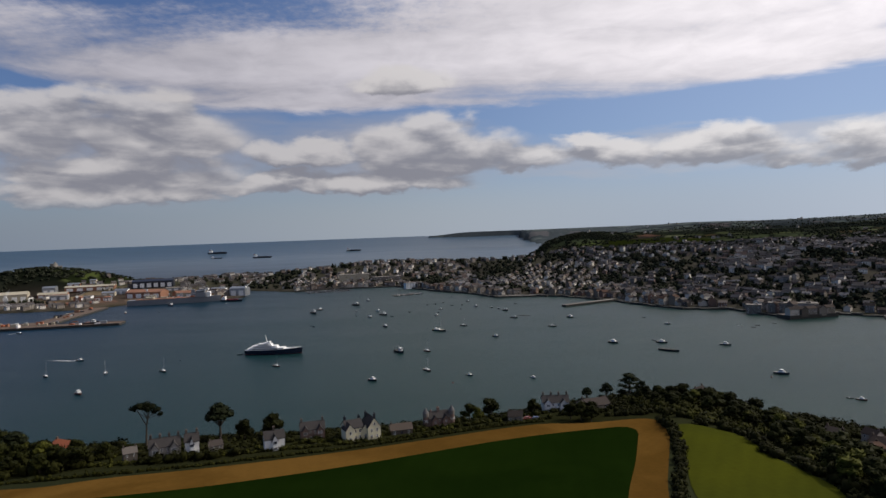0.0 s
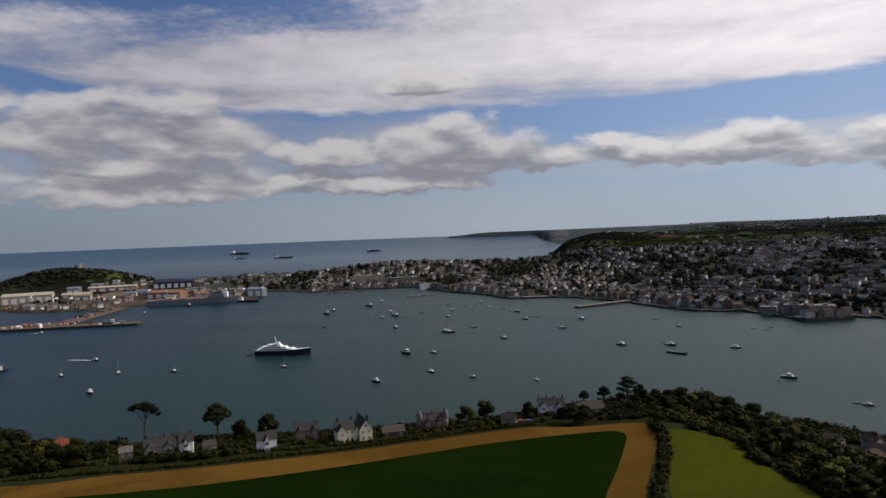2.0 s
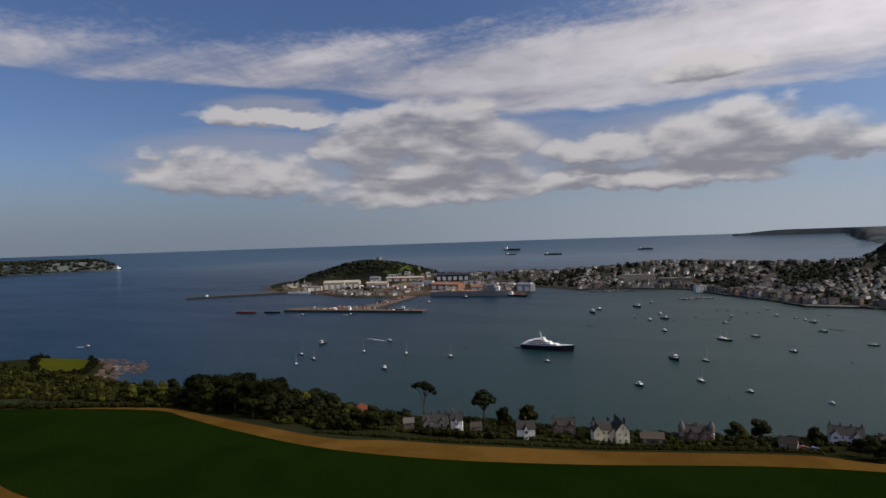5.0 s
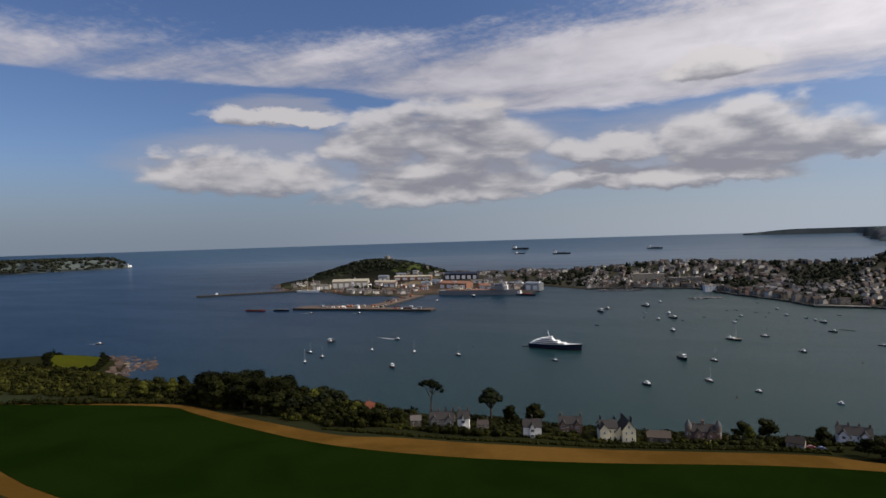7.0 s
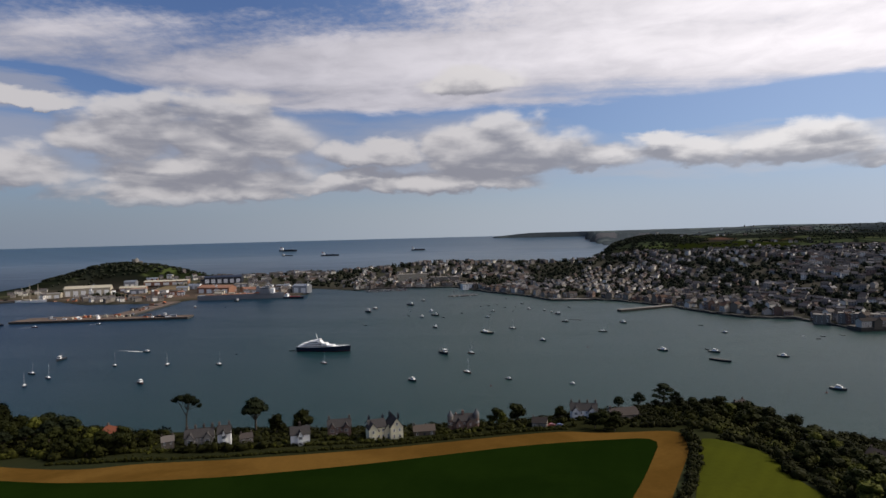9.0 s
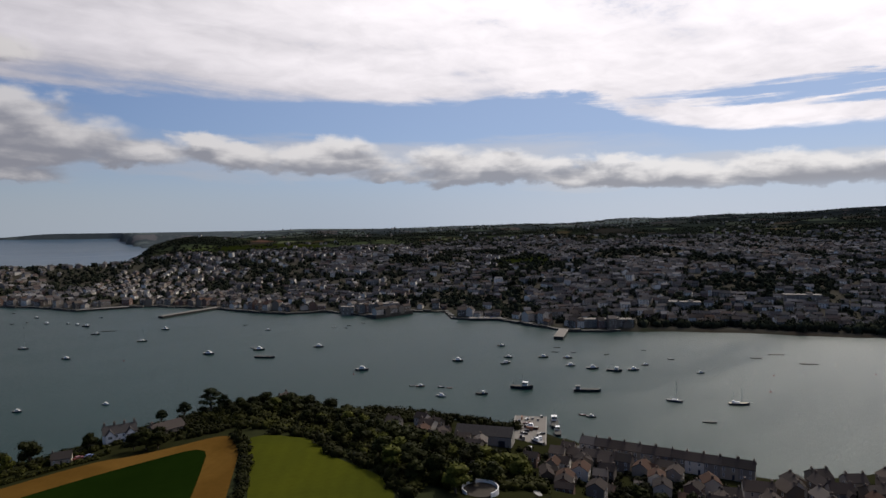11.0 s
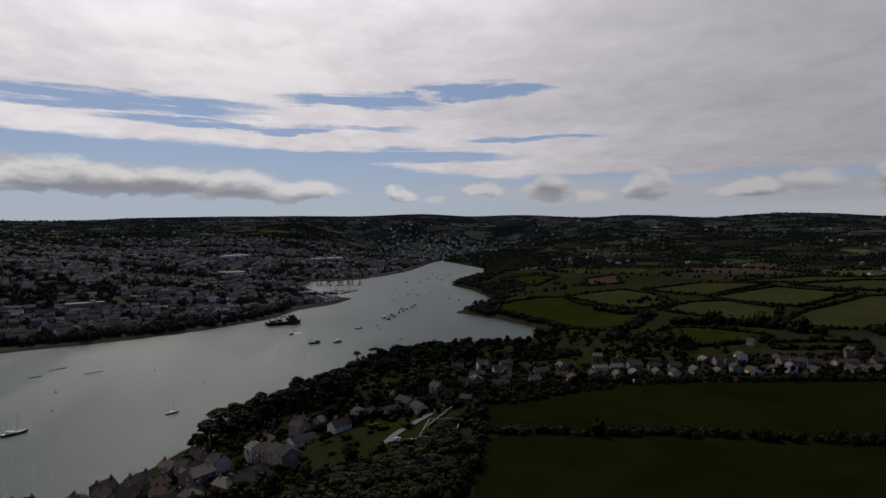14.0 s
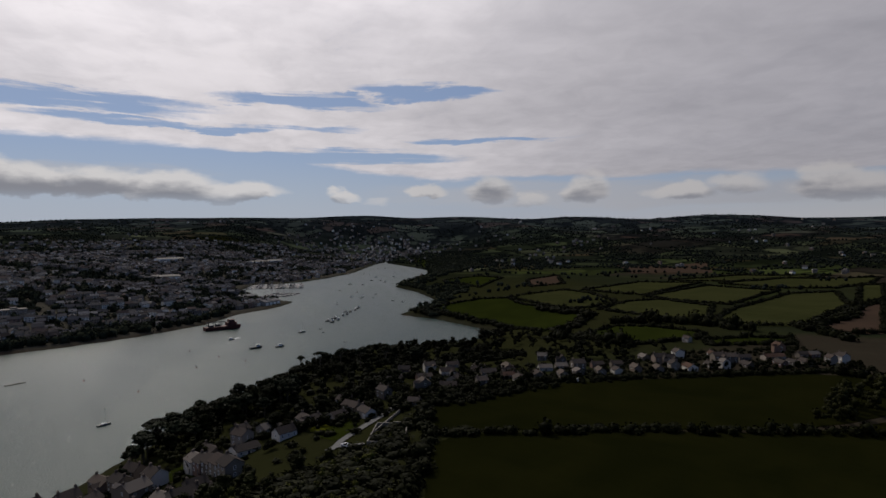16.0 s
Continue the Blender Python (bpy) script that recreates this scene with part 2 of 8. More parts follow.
# ---- materials ----
def material(name, base, rough=0.7, metal=0.0, scale=1.0, vary=0.25, grain=0.15, per=None, per_amount=0.3, bump=0.0, spec=0.3, second=None):
    """A painted or natural surface: two scales of tone, grain, and a tone of its own per object or per island."""
    m = bpy.data.materials.new(name)
    k = Net(tree_of(m))
    pos = k.node("ShaderNodeNewGeometry").outputs["Position"]
    big = k.noise(pos, 0.06 * scale, 4, 0.55)
    fine = k.noise(pos, 0.9 * scale, 3, 0.6)
    tone = k.math("ADD", k.math("MULTIPLY", k.math("SUBTRACT", big, 0.5), 2 * vary), k.math("MULTIPLY", k.math("SUBTRACT", fine, 0.5), 2 * grain))
    c = k.mix(0.0, base, base)
    if second:
        c = k.mix(k.ramp(big, 0.38, 0.62), base, second)
    if per:
        rnd = k.node("ShaderNodeObjectInfo").outputs["Random"] if per == "object" else k.node("ShaderNodeNewGeometry").outputs["Random Per Island"]
        tone = k.math("ADD", tone, k.math("MULTIPLY", k.math("SUBTRACT", rnd, 0.5), 2 * per_amount))
    gain = k.math("MAXIMUM", k.math("ADD", tone, 1.0), 0.1)
    c = k.mix(1.0, c, k.vec(gain, gain, gain), "MULTIPLY")
    ins = {"Base Color": c, "Roughness": rough, "Metallic": metal, "Specular IOR Level": spec}
    if bump:
        ins["Normal"] = k.node("ShaderNodeBump", {"Height": fine, "Strength": bump, "Distance": 0.3}).outputs[0]
    b = k.node("ShaderNodeBsdfPrincipled", ins)
    k.nt.links.new(b.outputs[0], k.node("ShaderNodeOutputMaterial").inputs[0])
    return m


def palette(name, colours, per="object", rough=0.8, grain=0.12, spec=0.3):
    """One surface in several paints, chosen by the object's or the island's random number."""
    m = bpy.data.materials.new(name)
    k = Net(tree_of(m))
    geo = k.node("ShaderNodeNewGeometry")
    rnd = k.node("ShaderNodeObjectInfo").outputs["Random"] if per == "object" else geo.outputs["Random Per Island"]
    ramp = k.node("ShaderNodeValToRGB", {"Fac": rnd})
    r = ramp.color_ramp
    r.interpolation = "CONSTANT"
    while len(r.elements) < len(colours):
        r.elements.new(0.5)
    for i, c in enumerate(colours):
        r.elements[i].position = i / len(colours)
        r.elements[i].color = (*c, 1)
    fine = k.noise(geo.outputs["Position"], 1.3, 4, 0.6)
    big = k.noise(geo.outputs["Position"], 0.15, 3, 0.5)
    gain = k.math("ADD", 1.0 - grain * 1.5, k.math("ADD", k.math("MULTIPLY", fine, grain * 2), k.math("MULTIPLY", big, grain)))
    c = k.mix(1.0, ramp.outputs[0], k.vec(gain, gain, gain), "MULTIPLY")
    b = k.node("ShaderNodeBsdfPrincipled", {"Base Color": c, "Roughness": rough, "Specular IOR Level": spec})
    k.nt.links.new(b.outputs[0], k.node("ShaderNodeOutputMaterial").inputs[0])
    return m


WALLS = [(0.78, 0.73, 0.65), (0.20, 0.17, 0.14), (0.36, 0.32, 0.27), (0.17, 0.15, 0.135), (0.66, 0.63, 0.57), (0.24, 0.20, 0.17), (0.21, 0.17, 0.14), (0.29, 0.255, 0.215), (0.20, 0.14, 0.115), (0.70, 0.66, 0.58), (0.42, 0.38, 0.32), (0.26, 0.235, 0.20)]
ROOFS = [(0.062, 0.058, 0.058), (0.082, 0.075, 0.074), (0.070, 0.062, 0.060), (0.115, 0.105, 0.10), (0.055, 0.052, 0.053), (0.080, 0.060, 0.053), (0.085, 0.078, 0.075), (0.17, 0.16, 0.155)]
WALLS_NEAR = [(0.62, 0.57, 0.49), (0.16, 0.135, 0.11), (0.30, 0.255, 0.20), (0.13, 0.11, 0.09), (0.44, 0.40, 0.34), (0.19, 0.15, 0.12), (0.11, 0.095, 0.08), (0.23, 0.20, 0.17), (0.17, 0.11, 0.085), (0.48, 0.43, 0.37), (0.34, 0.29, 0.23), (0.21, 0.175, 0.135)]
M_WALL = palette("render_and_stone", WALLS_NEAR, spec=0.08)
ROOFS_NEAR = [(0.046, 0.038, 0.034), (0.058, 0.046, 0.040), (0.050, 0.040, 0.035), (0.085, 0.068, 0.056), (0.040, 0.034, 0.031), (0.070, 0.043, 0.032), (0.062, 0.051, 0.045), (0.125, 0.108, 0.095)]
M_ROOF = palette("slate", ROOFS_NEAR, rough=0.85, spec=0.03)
# far town palettes: paler than the near ones, some haze kept in the colours
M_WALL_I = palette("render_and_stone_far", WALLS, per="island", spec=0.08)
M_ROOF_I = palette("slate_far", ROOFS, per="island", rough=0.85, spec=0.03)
M_WHITE = material("white_paint", (0.80, 0.79, 0.76), 0.5, vary=0.06, grain=0.06)
M_CREAM = material("cream_render", (0.72, 0.66, 0.46), 0.8, vary=0.08, grain=0.1)
M_STONE = material("granite", (0.27, 0.25, 0.22), 0.9, vary=0.15, grain=0.3, bump=0.3)
M_BRICK = material("red_stone", (0.19, 0.125, 0.10), 0.9, vary=0.15, grain=0.3)
M_QUAY = material("quay_concrete", (0.17, 0.152, 0.13), 0.9, vary=0.2, grain=0.2)
M_WEED = material("weedy_stone", (0.045, 0.042, 0.035), 0.7, vary=0.3, grain=0.4)
M_GLASS = material("window_glass", (0.03, 0.035, 0.04), 0.08, spec=0.6, vary=0.1, grain=0.0)
M_DARK = material("dark_paint", (0.02, 0.022, 0.03), 0.35, vary=0.1, grain=0.1, spec=0.5)
M_NAVY = material("navy_blue_hull", (0.012, 0.016, 0.035), 0.2, vary=0.1, grain=0.05, spec=0.6)
M_GREY = material("ship_grey", (0.19, 0.20, 0.215), 0.6, vary=0.08, grain=0.12)
M_RED = material("red_hull", (0.22, 0.035, 0.03), 0.6, vary=0.2, grain=0.25)
M_DREDGE = material("dull_rusty_hull", (0.085, 0.026, 0.02), 0.7, vary=0.25, grain=0.3)
M_RUST = material("rust_red_shed", (0.26, 0.13, 0.08), 0.8, vary=0.25, grain=0.25)
M_TILE = material("orange_tile", (0.42, 0.13, 0.06), 0.8, vary=0.1, grain=0.2)
M_METAL = material("grey_metal", (0.33, 0.34, 0.35), 0.45, 0.6, vary=0.1, grain=0.1)
M_MAST = material("alloy_mast", (0.55, 0.56, 0.57), 0.35, 0.5, vary=0.05, grain=0.05)
M_BUFF = material("buff_cladding", (0.40, 0.355, 0.265), 0.7, vary=0.08, grain=0.1)
M_DARKSTONE = material("dark_quay_stone", (0.085, 0.075, 0.066), 0.9, vary=0.2, grain=0.3)
M_DIRT = material("dockyard_dirt", (0.115, 0.080, 0.058), 0.95, vary=0.3, grain=0.3, scale=0.6)
M_SLATE = material("grey_slate", (0.12, 0.115, 0.115), 0.8, vary=0.1, grain=0.25, spec=0.1)
M_SCRUB_I = material("scrub_leaves", (0.042, 0.043, 0.008), 0.7, scale=0.5, vary=0.35, grain=0.4, per="island", per_amount=0.5, spec=0.03)
M_SLATE_DARK = material("dark_slate", (0.052, 0.047, 0.045), 0.85, vary=0.12, grain=0.3, spec=0.04)
M_GARDEN_I = material("garden_leaves", (0.0225, 0.0230, 0.0045), 0.7, scale=0.5, vary=0.4, grain=0.35, per="island", per_amount=0.3, spec=0.03)
M_DECK = material("weathered_deck", (0.26, 0.25, 0.23), 0.8, vary=0.1, grain=0.15)
M_GRAVEL = material("gravel", (0.046, 0.038, 0.029), 0.95, vary=0.15, grain=0.25)
M_CHIMNEY = material("sooty_chimney", (0.11, 0.085, 0.07), 0.9, vary=0.2, grain=0.3, per="object", per_amount=0.4)
M_TARMAC = material("tarmac", (0.09, 0.088, 0.085), 0.9, vary=0.15, grain=0.2)
M_BARK = material("bark", (0.07, 0.055, 0.04), 0.95, vary=0.2, grain=0.4)
M_LEAF = material("leaves", (0.016, 0.0175, 0.0042), 0.65, scale=0.6, vary=0.35, grain=0.45, per="object", per_amount=0.35, spec=0.03)
M_PINE = material("pine_needles", (0.013, 0.016, 0.007), 0.7, scale=0.8, vary=0.3, grain=0.4, per="object", per_amount=0.25, spec=0.03)
M_SPRING = material("spring_leaves", (0.055, 0.057, 0.010), 0.65, scale=0.6, vary=0.3, grain=0.4, per="object", per_amount=0.3, spec=0.03)
M_LEAF_I = material("hedge_leaves", (0.0150, 0.0155, 0.0036), 0.7, scale=0.5, vary=0.4, grain=0.35, per="island", per_amount=0.28, spec=0.03)
# darker copies of the leaf materials: the shade of backlit trees is in the colour
M_LEAF_SHADED = material("shaded_leaves", (0.0078, 0.0088, 0.0026), 0.7, scale=0.6, vary=0.35, grain=0.45, per="object", per_amount=0.35, spec=0.02)
M_LEAF_SHADED_I = material("shaded_hedge_leaves", (0.0070, 0.0078, 0.0024), 0.7, scale=0.5, vary=0.4, grain=0.35, per="island", per_amount=0.3, spec=0.02)
M_WOOD_I = material("hill_wood", (0.0145, 0.0172, 0.0135), 0.75, scale=0.1, vary=0.4, grain=0.4, per="island", per_amount=0.45, spec=0.0)
# paler and bluer than the near leaves, distance haze included in the colour
M_FAR_I = material("far_wood", (0.026, 0.029, 0.019), 0.75, scale=0.1, vary=0.4, grain=0.4, per="island", per_amount=0.5, spec=0.0)
BOATS = [(0.50, 0.50, 0.48), (0.03, 0.035, 0.04), (0.02, 0.028, 0.055), (0.24, 0.235, 0.22), (0.03, 0.042, 0.036), (0.025, 0.026, 0.03), (0.09, 0.03, 0.025), (0.06, 0.064, 0.07)]
M_HULL = palette("boat_hull", BOATS, rough=0.4, grain=0.05, spec=0.5)
M_HULL_I = palette("boat_hull_far", BOATS, per="island", rough=0.4, grain=0.05, spec=0.5)
CARS = [(0.6, 0.6, 0.6), (0.05, 0.05, 0.06), (0.3, 0.31, 0.32), (0.2, 0.03, 0.03), (0.05, 0.08, 0.2), (0.7, 0.7, 0.7)]
M_CAR = palette("car_paint", CARS, rough=0.3, grain=0.03, spec=0.6)


def crop_material(name, base, second, row_dir, row_gap, row_amount, scale=1.0):
    """Growing crop or tilled soil with faint drill rows and patches."""
    m = bpy.data.materials.new(name)
    k = Net(tree_of(m))
    pos = k.node("ShaderNodeNewGeometry").outputs["Position"]
    big = k.noise(pos, 0.018 * scale, 4, 0.6, 0.5)
    fine = k.noise(pos, 0.5 * scale, 4, 0.65)
    turned = k.node("ShaderNodeMapping", {"Vector": pos, "Rotation": (0, 0, radians(row_dir))}).outputs[0]
    wave = k.node("ShaderNodeTexWave", {"Vector": turned, "Scale": 0.314 / row_gap, "Distortion": 1.2, "Detail": 2.0, "Detail Scale": 0.4}).outputs["Fac"]
    gain = k.math("ADD", 0.80 - row_amount / 2, k.math("ADD", k.math("MULTIPLY", wave, row_amount), k.math("MULTIPLY", fine, 0.4)))
    c = k.mix(k.ramp(big, 0.35, 0.65), base, second)
    c = k.mix(1.0, c, k.vec(gain, gain, gain), "MULTIPLY")
    b = k.node("ShaderNodeBsdfPrincipled", {"Base Color": c, "Roughness": 1.0, "Specular IOR Level": 0.0})
    k.nt.links.new(b.outputs[0], k.node("ShaderNodeOutputMaterial").inputs[0])
    return m


M_CROP = crop_material("young_crop", (0.0048, 0.0114, 0.0014), (0.0068, 0.0148, 0.0019), 12, 7.0, 0.035)
M_MARGIN = crop_material("dry_field_margin", (0.114, 0.061, 0.014), (0.080, 0.042, 0.009), -18, 9.0, 0.03)
M_MEADOW = crop_material("bright_meadow", (0.052, 0.056, 0.006), (0.041, 0.046, 0.006), 30, 6, 0.06)
M_PASTURE = crop_material("pasture", (0.0060, 0.0068, 0.0017), (0.0088, 0.0092, 0.0023), 60, 8, 0.05)
M_LUSH = crop_material("lush_grass", (0.0165, 0.0215, 0.0040), (0.0120, 0.0160, 0.0032), 20, 7, 0.04)
M_PALE = crop_material("pale_grass_field", (0.030, 0.032, 0.0115), (0.023, 0.0255, 0.009), 120, 5, 0.04)
M_TILLED = crop_material("tilled_soil", (0.048, 0.032, 0.023), (0.040, 0.028, 0.02), 40, 3, 0.08)


def water_material():
    m = bpy.data.materials.new("harbour_water")
    k = Net(tree_of(m))
    pos = k.node("ShaderNodeNewGeometry").outputs["Position"]
    swell = k.noise(k.node("ShaderNodeMapping", {"Vector": pos, "Rotation": (0, 0, 0.5), "Scale": (1, 2.2, 1)}).outputs[0], 0.09, 3, 0.6)
    chop = k.noise(k.node("ShaderNodeMapping", {"Vector": pos, "Rotation": (0, 0, 0.3), "Scale": (1, 1.6, 1)}).outputs[0], 0.55, 4, 0.65)
    slick = k.noise(k.node("ShaderNodeMapping", {"Vector": pos, "Rotation": (0, 0, -0.5), "Scale": (0.4, 1.6, 1)}).outputs[0], 0.006, 5, 0.6, 0.8)
    h = k.math("ADD", k.math("MULTIPLY", swell, 0.6), chop)
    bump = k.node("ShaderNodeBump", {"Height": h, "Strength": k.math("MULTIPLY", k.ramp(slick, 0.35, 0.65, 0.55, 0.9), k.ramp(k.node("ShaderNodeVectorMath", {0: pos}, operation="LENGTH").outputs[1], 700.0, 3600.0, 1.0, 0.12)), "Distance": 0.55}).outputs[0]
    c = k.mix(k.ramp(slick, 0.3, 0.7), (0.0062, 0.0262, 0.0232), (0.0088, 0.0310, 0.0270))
    # reflected sky blue painted into the water colour, at the mouth and farther out
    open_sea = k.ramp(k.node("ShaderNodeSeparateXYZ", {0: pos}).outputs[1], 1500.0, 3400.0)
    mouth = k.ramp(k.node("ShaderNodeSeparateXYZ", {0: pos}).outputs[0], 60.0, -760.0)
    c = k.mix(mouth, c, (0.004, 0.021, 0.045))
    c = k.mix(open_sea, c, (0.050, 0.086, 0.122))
    b = k.node("ShaderNodeBsdfPrincipled", {"Base Color": c, "Roughness": k.ramp(slick, 0.3, 0.7, 0.30, 0.38), "IOR": 1.33, "Specular IOR Level": k.math("MULTIPLY", k.ramp(slick, 0.3, 0.7, 0.12, 0.22), k.math("SUBTRACT", 1.0, k.math("MULTIPLY", k.math("SUBTRACT", mouth, open_sea, True), 0.45))), "Normal": bump, "Coat Weight": 0.10, "Coat Roughness": 0.05, "Coat IOR": 1.33, "Coat Normal": k.node("ShaderNodeBump", {"Height": k.noise(pos, 0.55, 4, 0.65), "Strength": 1.0, "Distance": 0.9}).outputs[0]})
    k.nt.links.new(b.outputs[0], k.node("ShaderNodeOutputMaterial").inputs[0])
    return m


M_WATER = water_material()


def land_material():
    """Ground cover; where it lies far off, hedged fields and woods of its own."""
    m = bpy.data.materials.new("land")
    k = Net(tree_of(m))
    pos = k.node("ShaderNodeNewGeometry").outputs["Position"]
    attr = k.node("ShaderNodeAttribute", attribute_name="cover")
    cover, wild = attr.outputs["Color"], attr.outputs["Alpha"]
    fine = k.noise(pos, 0.25, 5, 0.65)
    big = k.noise(pos, 0.02, 4, 0.6)
    # fields between hedges
    flat = k.node("ShaderNodeMapping", {"Vector": pos, "Rotation": (0, 0, 0.4), "Scale": (1.0, 1.0, 0.0)}).outputs[0]
    bent = k.node("ShaderNodeVectorMath", {0: flat, 1: k.vec(k.math("MULTIPLY", big, 60.0), k.math("MULTIPLY", k.noise(pos, 0.011, 3, 0.5), 90.0), 0.0)}, operation="ADD").outputs[0]
    cell = k.nt.nodes.new("ShaderNodeTexVoronoi")
    rim = k.nt.nodes.new("ShaderNodeTexVoronoi")
    rim.feature = "DISTANCE_TO_EDGE"
    for n in (cell, rim):
        n.inputs["Scale"].default_value = 0.0068
        k.nt.links.new(bent, n.inputs["Vector"])
    field = k.node("ShaderNodeSeparateXYZ", {0: cell.outputs["Color"]})
    tone = k.mix(k.ramp(field.outputs[0], 0.15, 0.85), (0.55, 0.58, 0.60), (1.75, 1.78, 1.45))
    tone = k.mix(k.ramp(field.outputs[1], 0.80, 0.86), tone, (1.65, 1.15, 1.05))
    hedge_row = k.ramp(k.math("ADD", rim.outputs["Distance"], k.math("MULTIPLY", k.math("SUBTRACT", fine, 0.5), 0.05)), 0.085, 0.045)
    wood = k.ramp(k.noise(flat, 0.0042, 6, 0.62, 0.4), 0.50, 0.58)
    dark = k.math("MAXIMUM", hedge_row, wood)
    tone = k.mix(dark, tone, (0.30, 0.33, 0.36))
    cover = k.mix(wild, cover, k.mix(1.0, cover, tone, "MULTIPLY"))
    gain = k.math("ADD", 0.5, k.math("ADD", k.math("MULTIPLY", fine, 0.55), k.math("MULTIPLY", big, 0.45)))
    c = k.mix(1.0, cover, k.vec(gain, gain, gain), "MULTIPLY")
    b = k.node("ShaderNodeBsdfPrincipled", {"Base Color": c, "Roughness": 1.0, "Specular IOR Level": 0.0})
    k.nt.links.new(b.outputs[0], k.node("ShaderNodeOutputMaterial").inputs[0])
    return m


M_LAND = land_material()
# ---- the lie of the land ----
NEAR_SHORE = [(2850, -345), (2610, -328), (2330, -366), (2070, -390), (1760, -330), (1538, -236), (1438, -184), (1290, -212), (1132, -218), (1040, -196), (1006, -147), (976, -172), (936, -121), (882, -162), (814, -188), (736, -214), (690, -158), (672, -44), (618, 8),
              (552, 42), (478, 68), (430, 88), (388, 106), (346, 121), (312, 146), (295, 188), (284, 226), (276, 264), (248, 318), (222, 355), (186, 400), (150, 424), (100, 408), (40, 384),
              (-40, 368), (-120, 366), (-220, 362), (-330, 362), (-440, 362), (-520, 385), (-560, 425), (-610, 440)]
NEAR_REST = [(-680, 380), (-760, 200), (-860, -300), (-1300, -2400), (-1500, -6000), (6000, -6000), (6000, -500), (3600, -300)]
TOWN_SHORE = [(2850, -338), (2722, -322), (2465, -248), (1980, -132), (1745, -42), (1600, 40), (1560, 130), (1430, 150), (1220, 84), (1150, 34), (1074, 60), (996, 112), (891, 146), (806, 207), (743, 275), (706, 335), (658, 394), (600, 445),
              (556, 480), (552, 597), (516, 647), (548, 705), (508, 748), (442, 738), (418, 822), (362, 840), (333, 889), (303, 968), (240, 1060), (179, 1095), (131, 1086), (88, 1172),
              (30, 1240), (-62, 1387), (-189, 1385), (-282, 1350), (-404, 1433), (-366, 1262), (-404, 1256), (-558, 1222), (-626, 1142), (-770, 1138), (-894, 1221), (-985, 1215), (-1090, 1290)]
TOWN_REST = [(-1230, 1440), (-1290, 1600), (-1230, 1740), (-1060, 1830), (-880, 1800), (-650, 1760), (-300, 1800), (60, 1860), (280, 2000), (440, 2300), (465, 2600), (495, 2840), (590, 3200), (860, 4100),
             (750, 4640), (430, 4750), (60, 4790), (-60, 4810), (-200, 6000), (6000, 6000), (6000, -900), (3600, -600)]
ISLE = [(-3330, 2560), (-3480, 2300), (-3560, 1950), (-3900, 1400), (-4700, 1200), (-4700, 1900), (-4150, 2350), (-3800, 2640), (-3480, 2720)]


def shore_distance(x, y, poly):
    """Metres to the shore, positive on land."""
    p = np.array(poly, float)
    q = np.roll(p, -1, 0)
    best = np.full(x.shape, 1e9)
    inside = np.zeros(x.shape, bool)
    for (ax, ay), (bx, by) in zip(p, q):
        ex, ey = bx - ax, by - ay
        t = np.clip(((x - ax) * ex + (y - ay) * ey) / (ex * ex + ey * ey), 0, 1)
        best = np.minimum(best, (x - ax - t * ex) ** 2 + (y - ay - t * ey) ** 2)
        hit = (ay > y) != (by > y)
        inside ^= hit & (x < ex * (y - ay) / (ey if ey else 1e-9) + ax)
    return np.where(inside, 1, -1) * np.sqrt(best)


def wave_noise(x, y, size, seed):
    """Smooth rolling noise, about -1 to 1."""
    g = np.random.RandomState(seed)
    out = np.zeros(np.shape(x))
    for i in range(9):
        a, ph, s = g.uniform(0, 6.28), g.uniform(0, 6.28), size * g.uniform(0.5, 1.7)
        out = out + np.sin((x * math.cos(a) + y * math.sin(a)) * 6.28 / s + ph)
    return out / 4.0


def sstep(v, a, b):
    t = np.clip((v - a) / (b - a), 0, 1)
    return t * t * (3 - 2 * t)


def bump_at(x, y, cx, cy, sx, sy, turn=0.0):
    c, s = math.cos(turn), math.sin(turn)
    u, v = (x - cx) * c + (y - cy) * s, -(x - cx) * s + (y - cy) * c
    return np.exp(-(u / sx) ** 2 - (v / sy) ** 2)


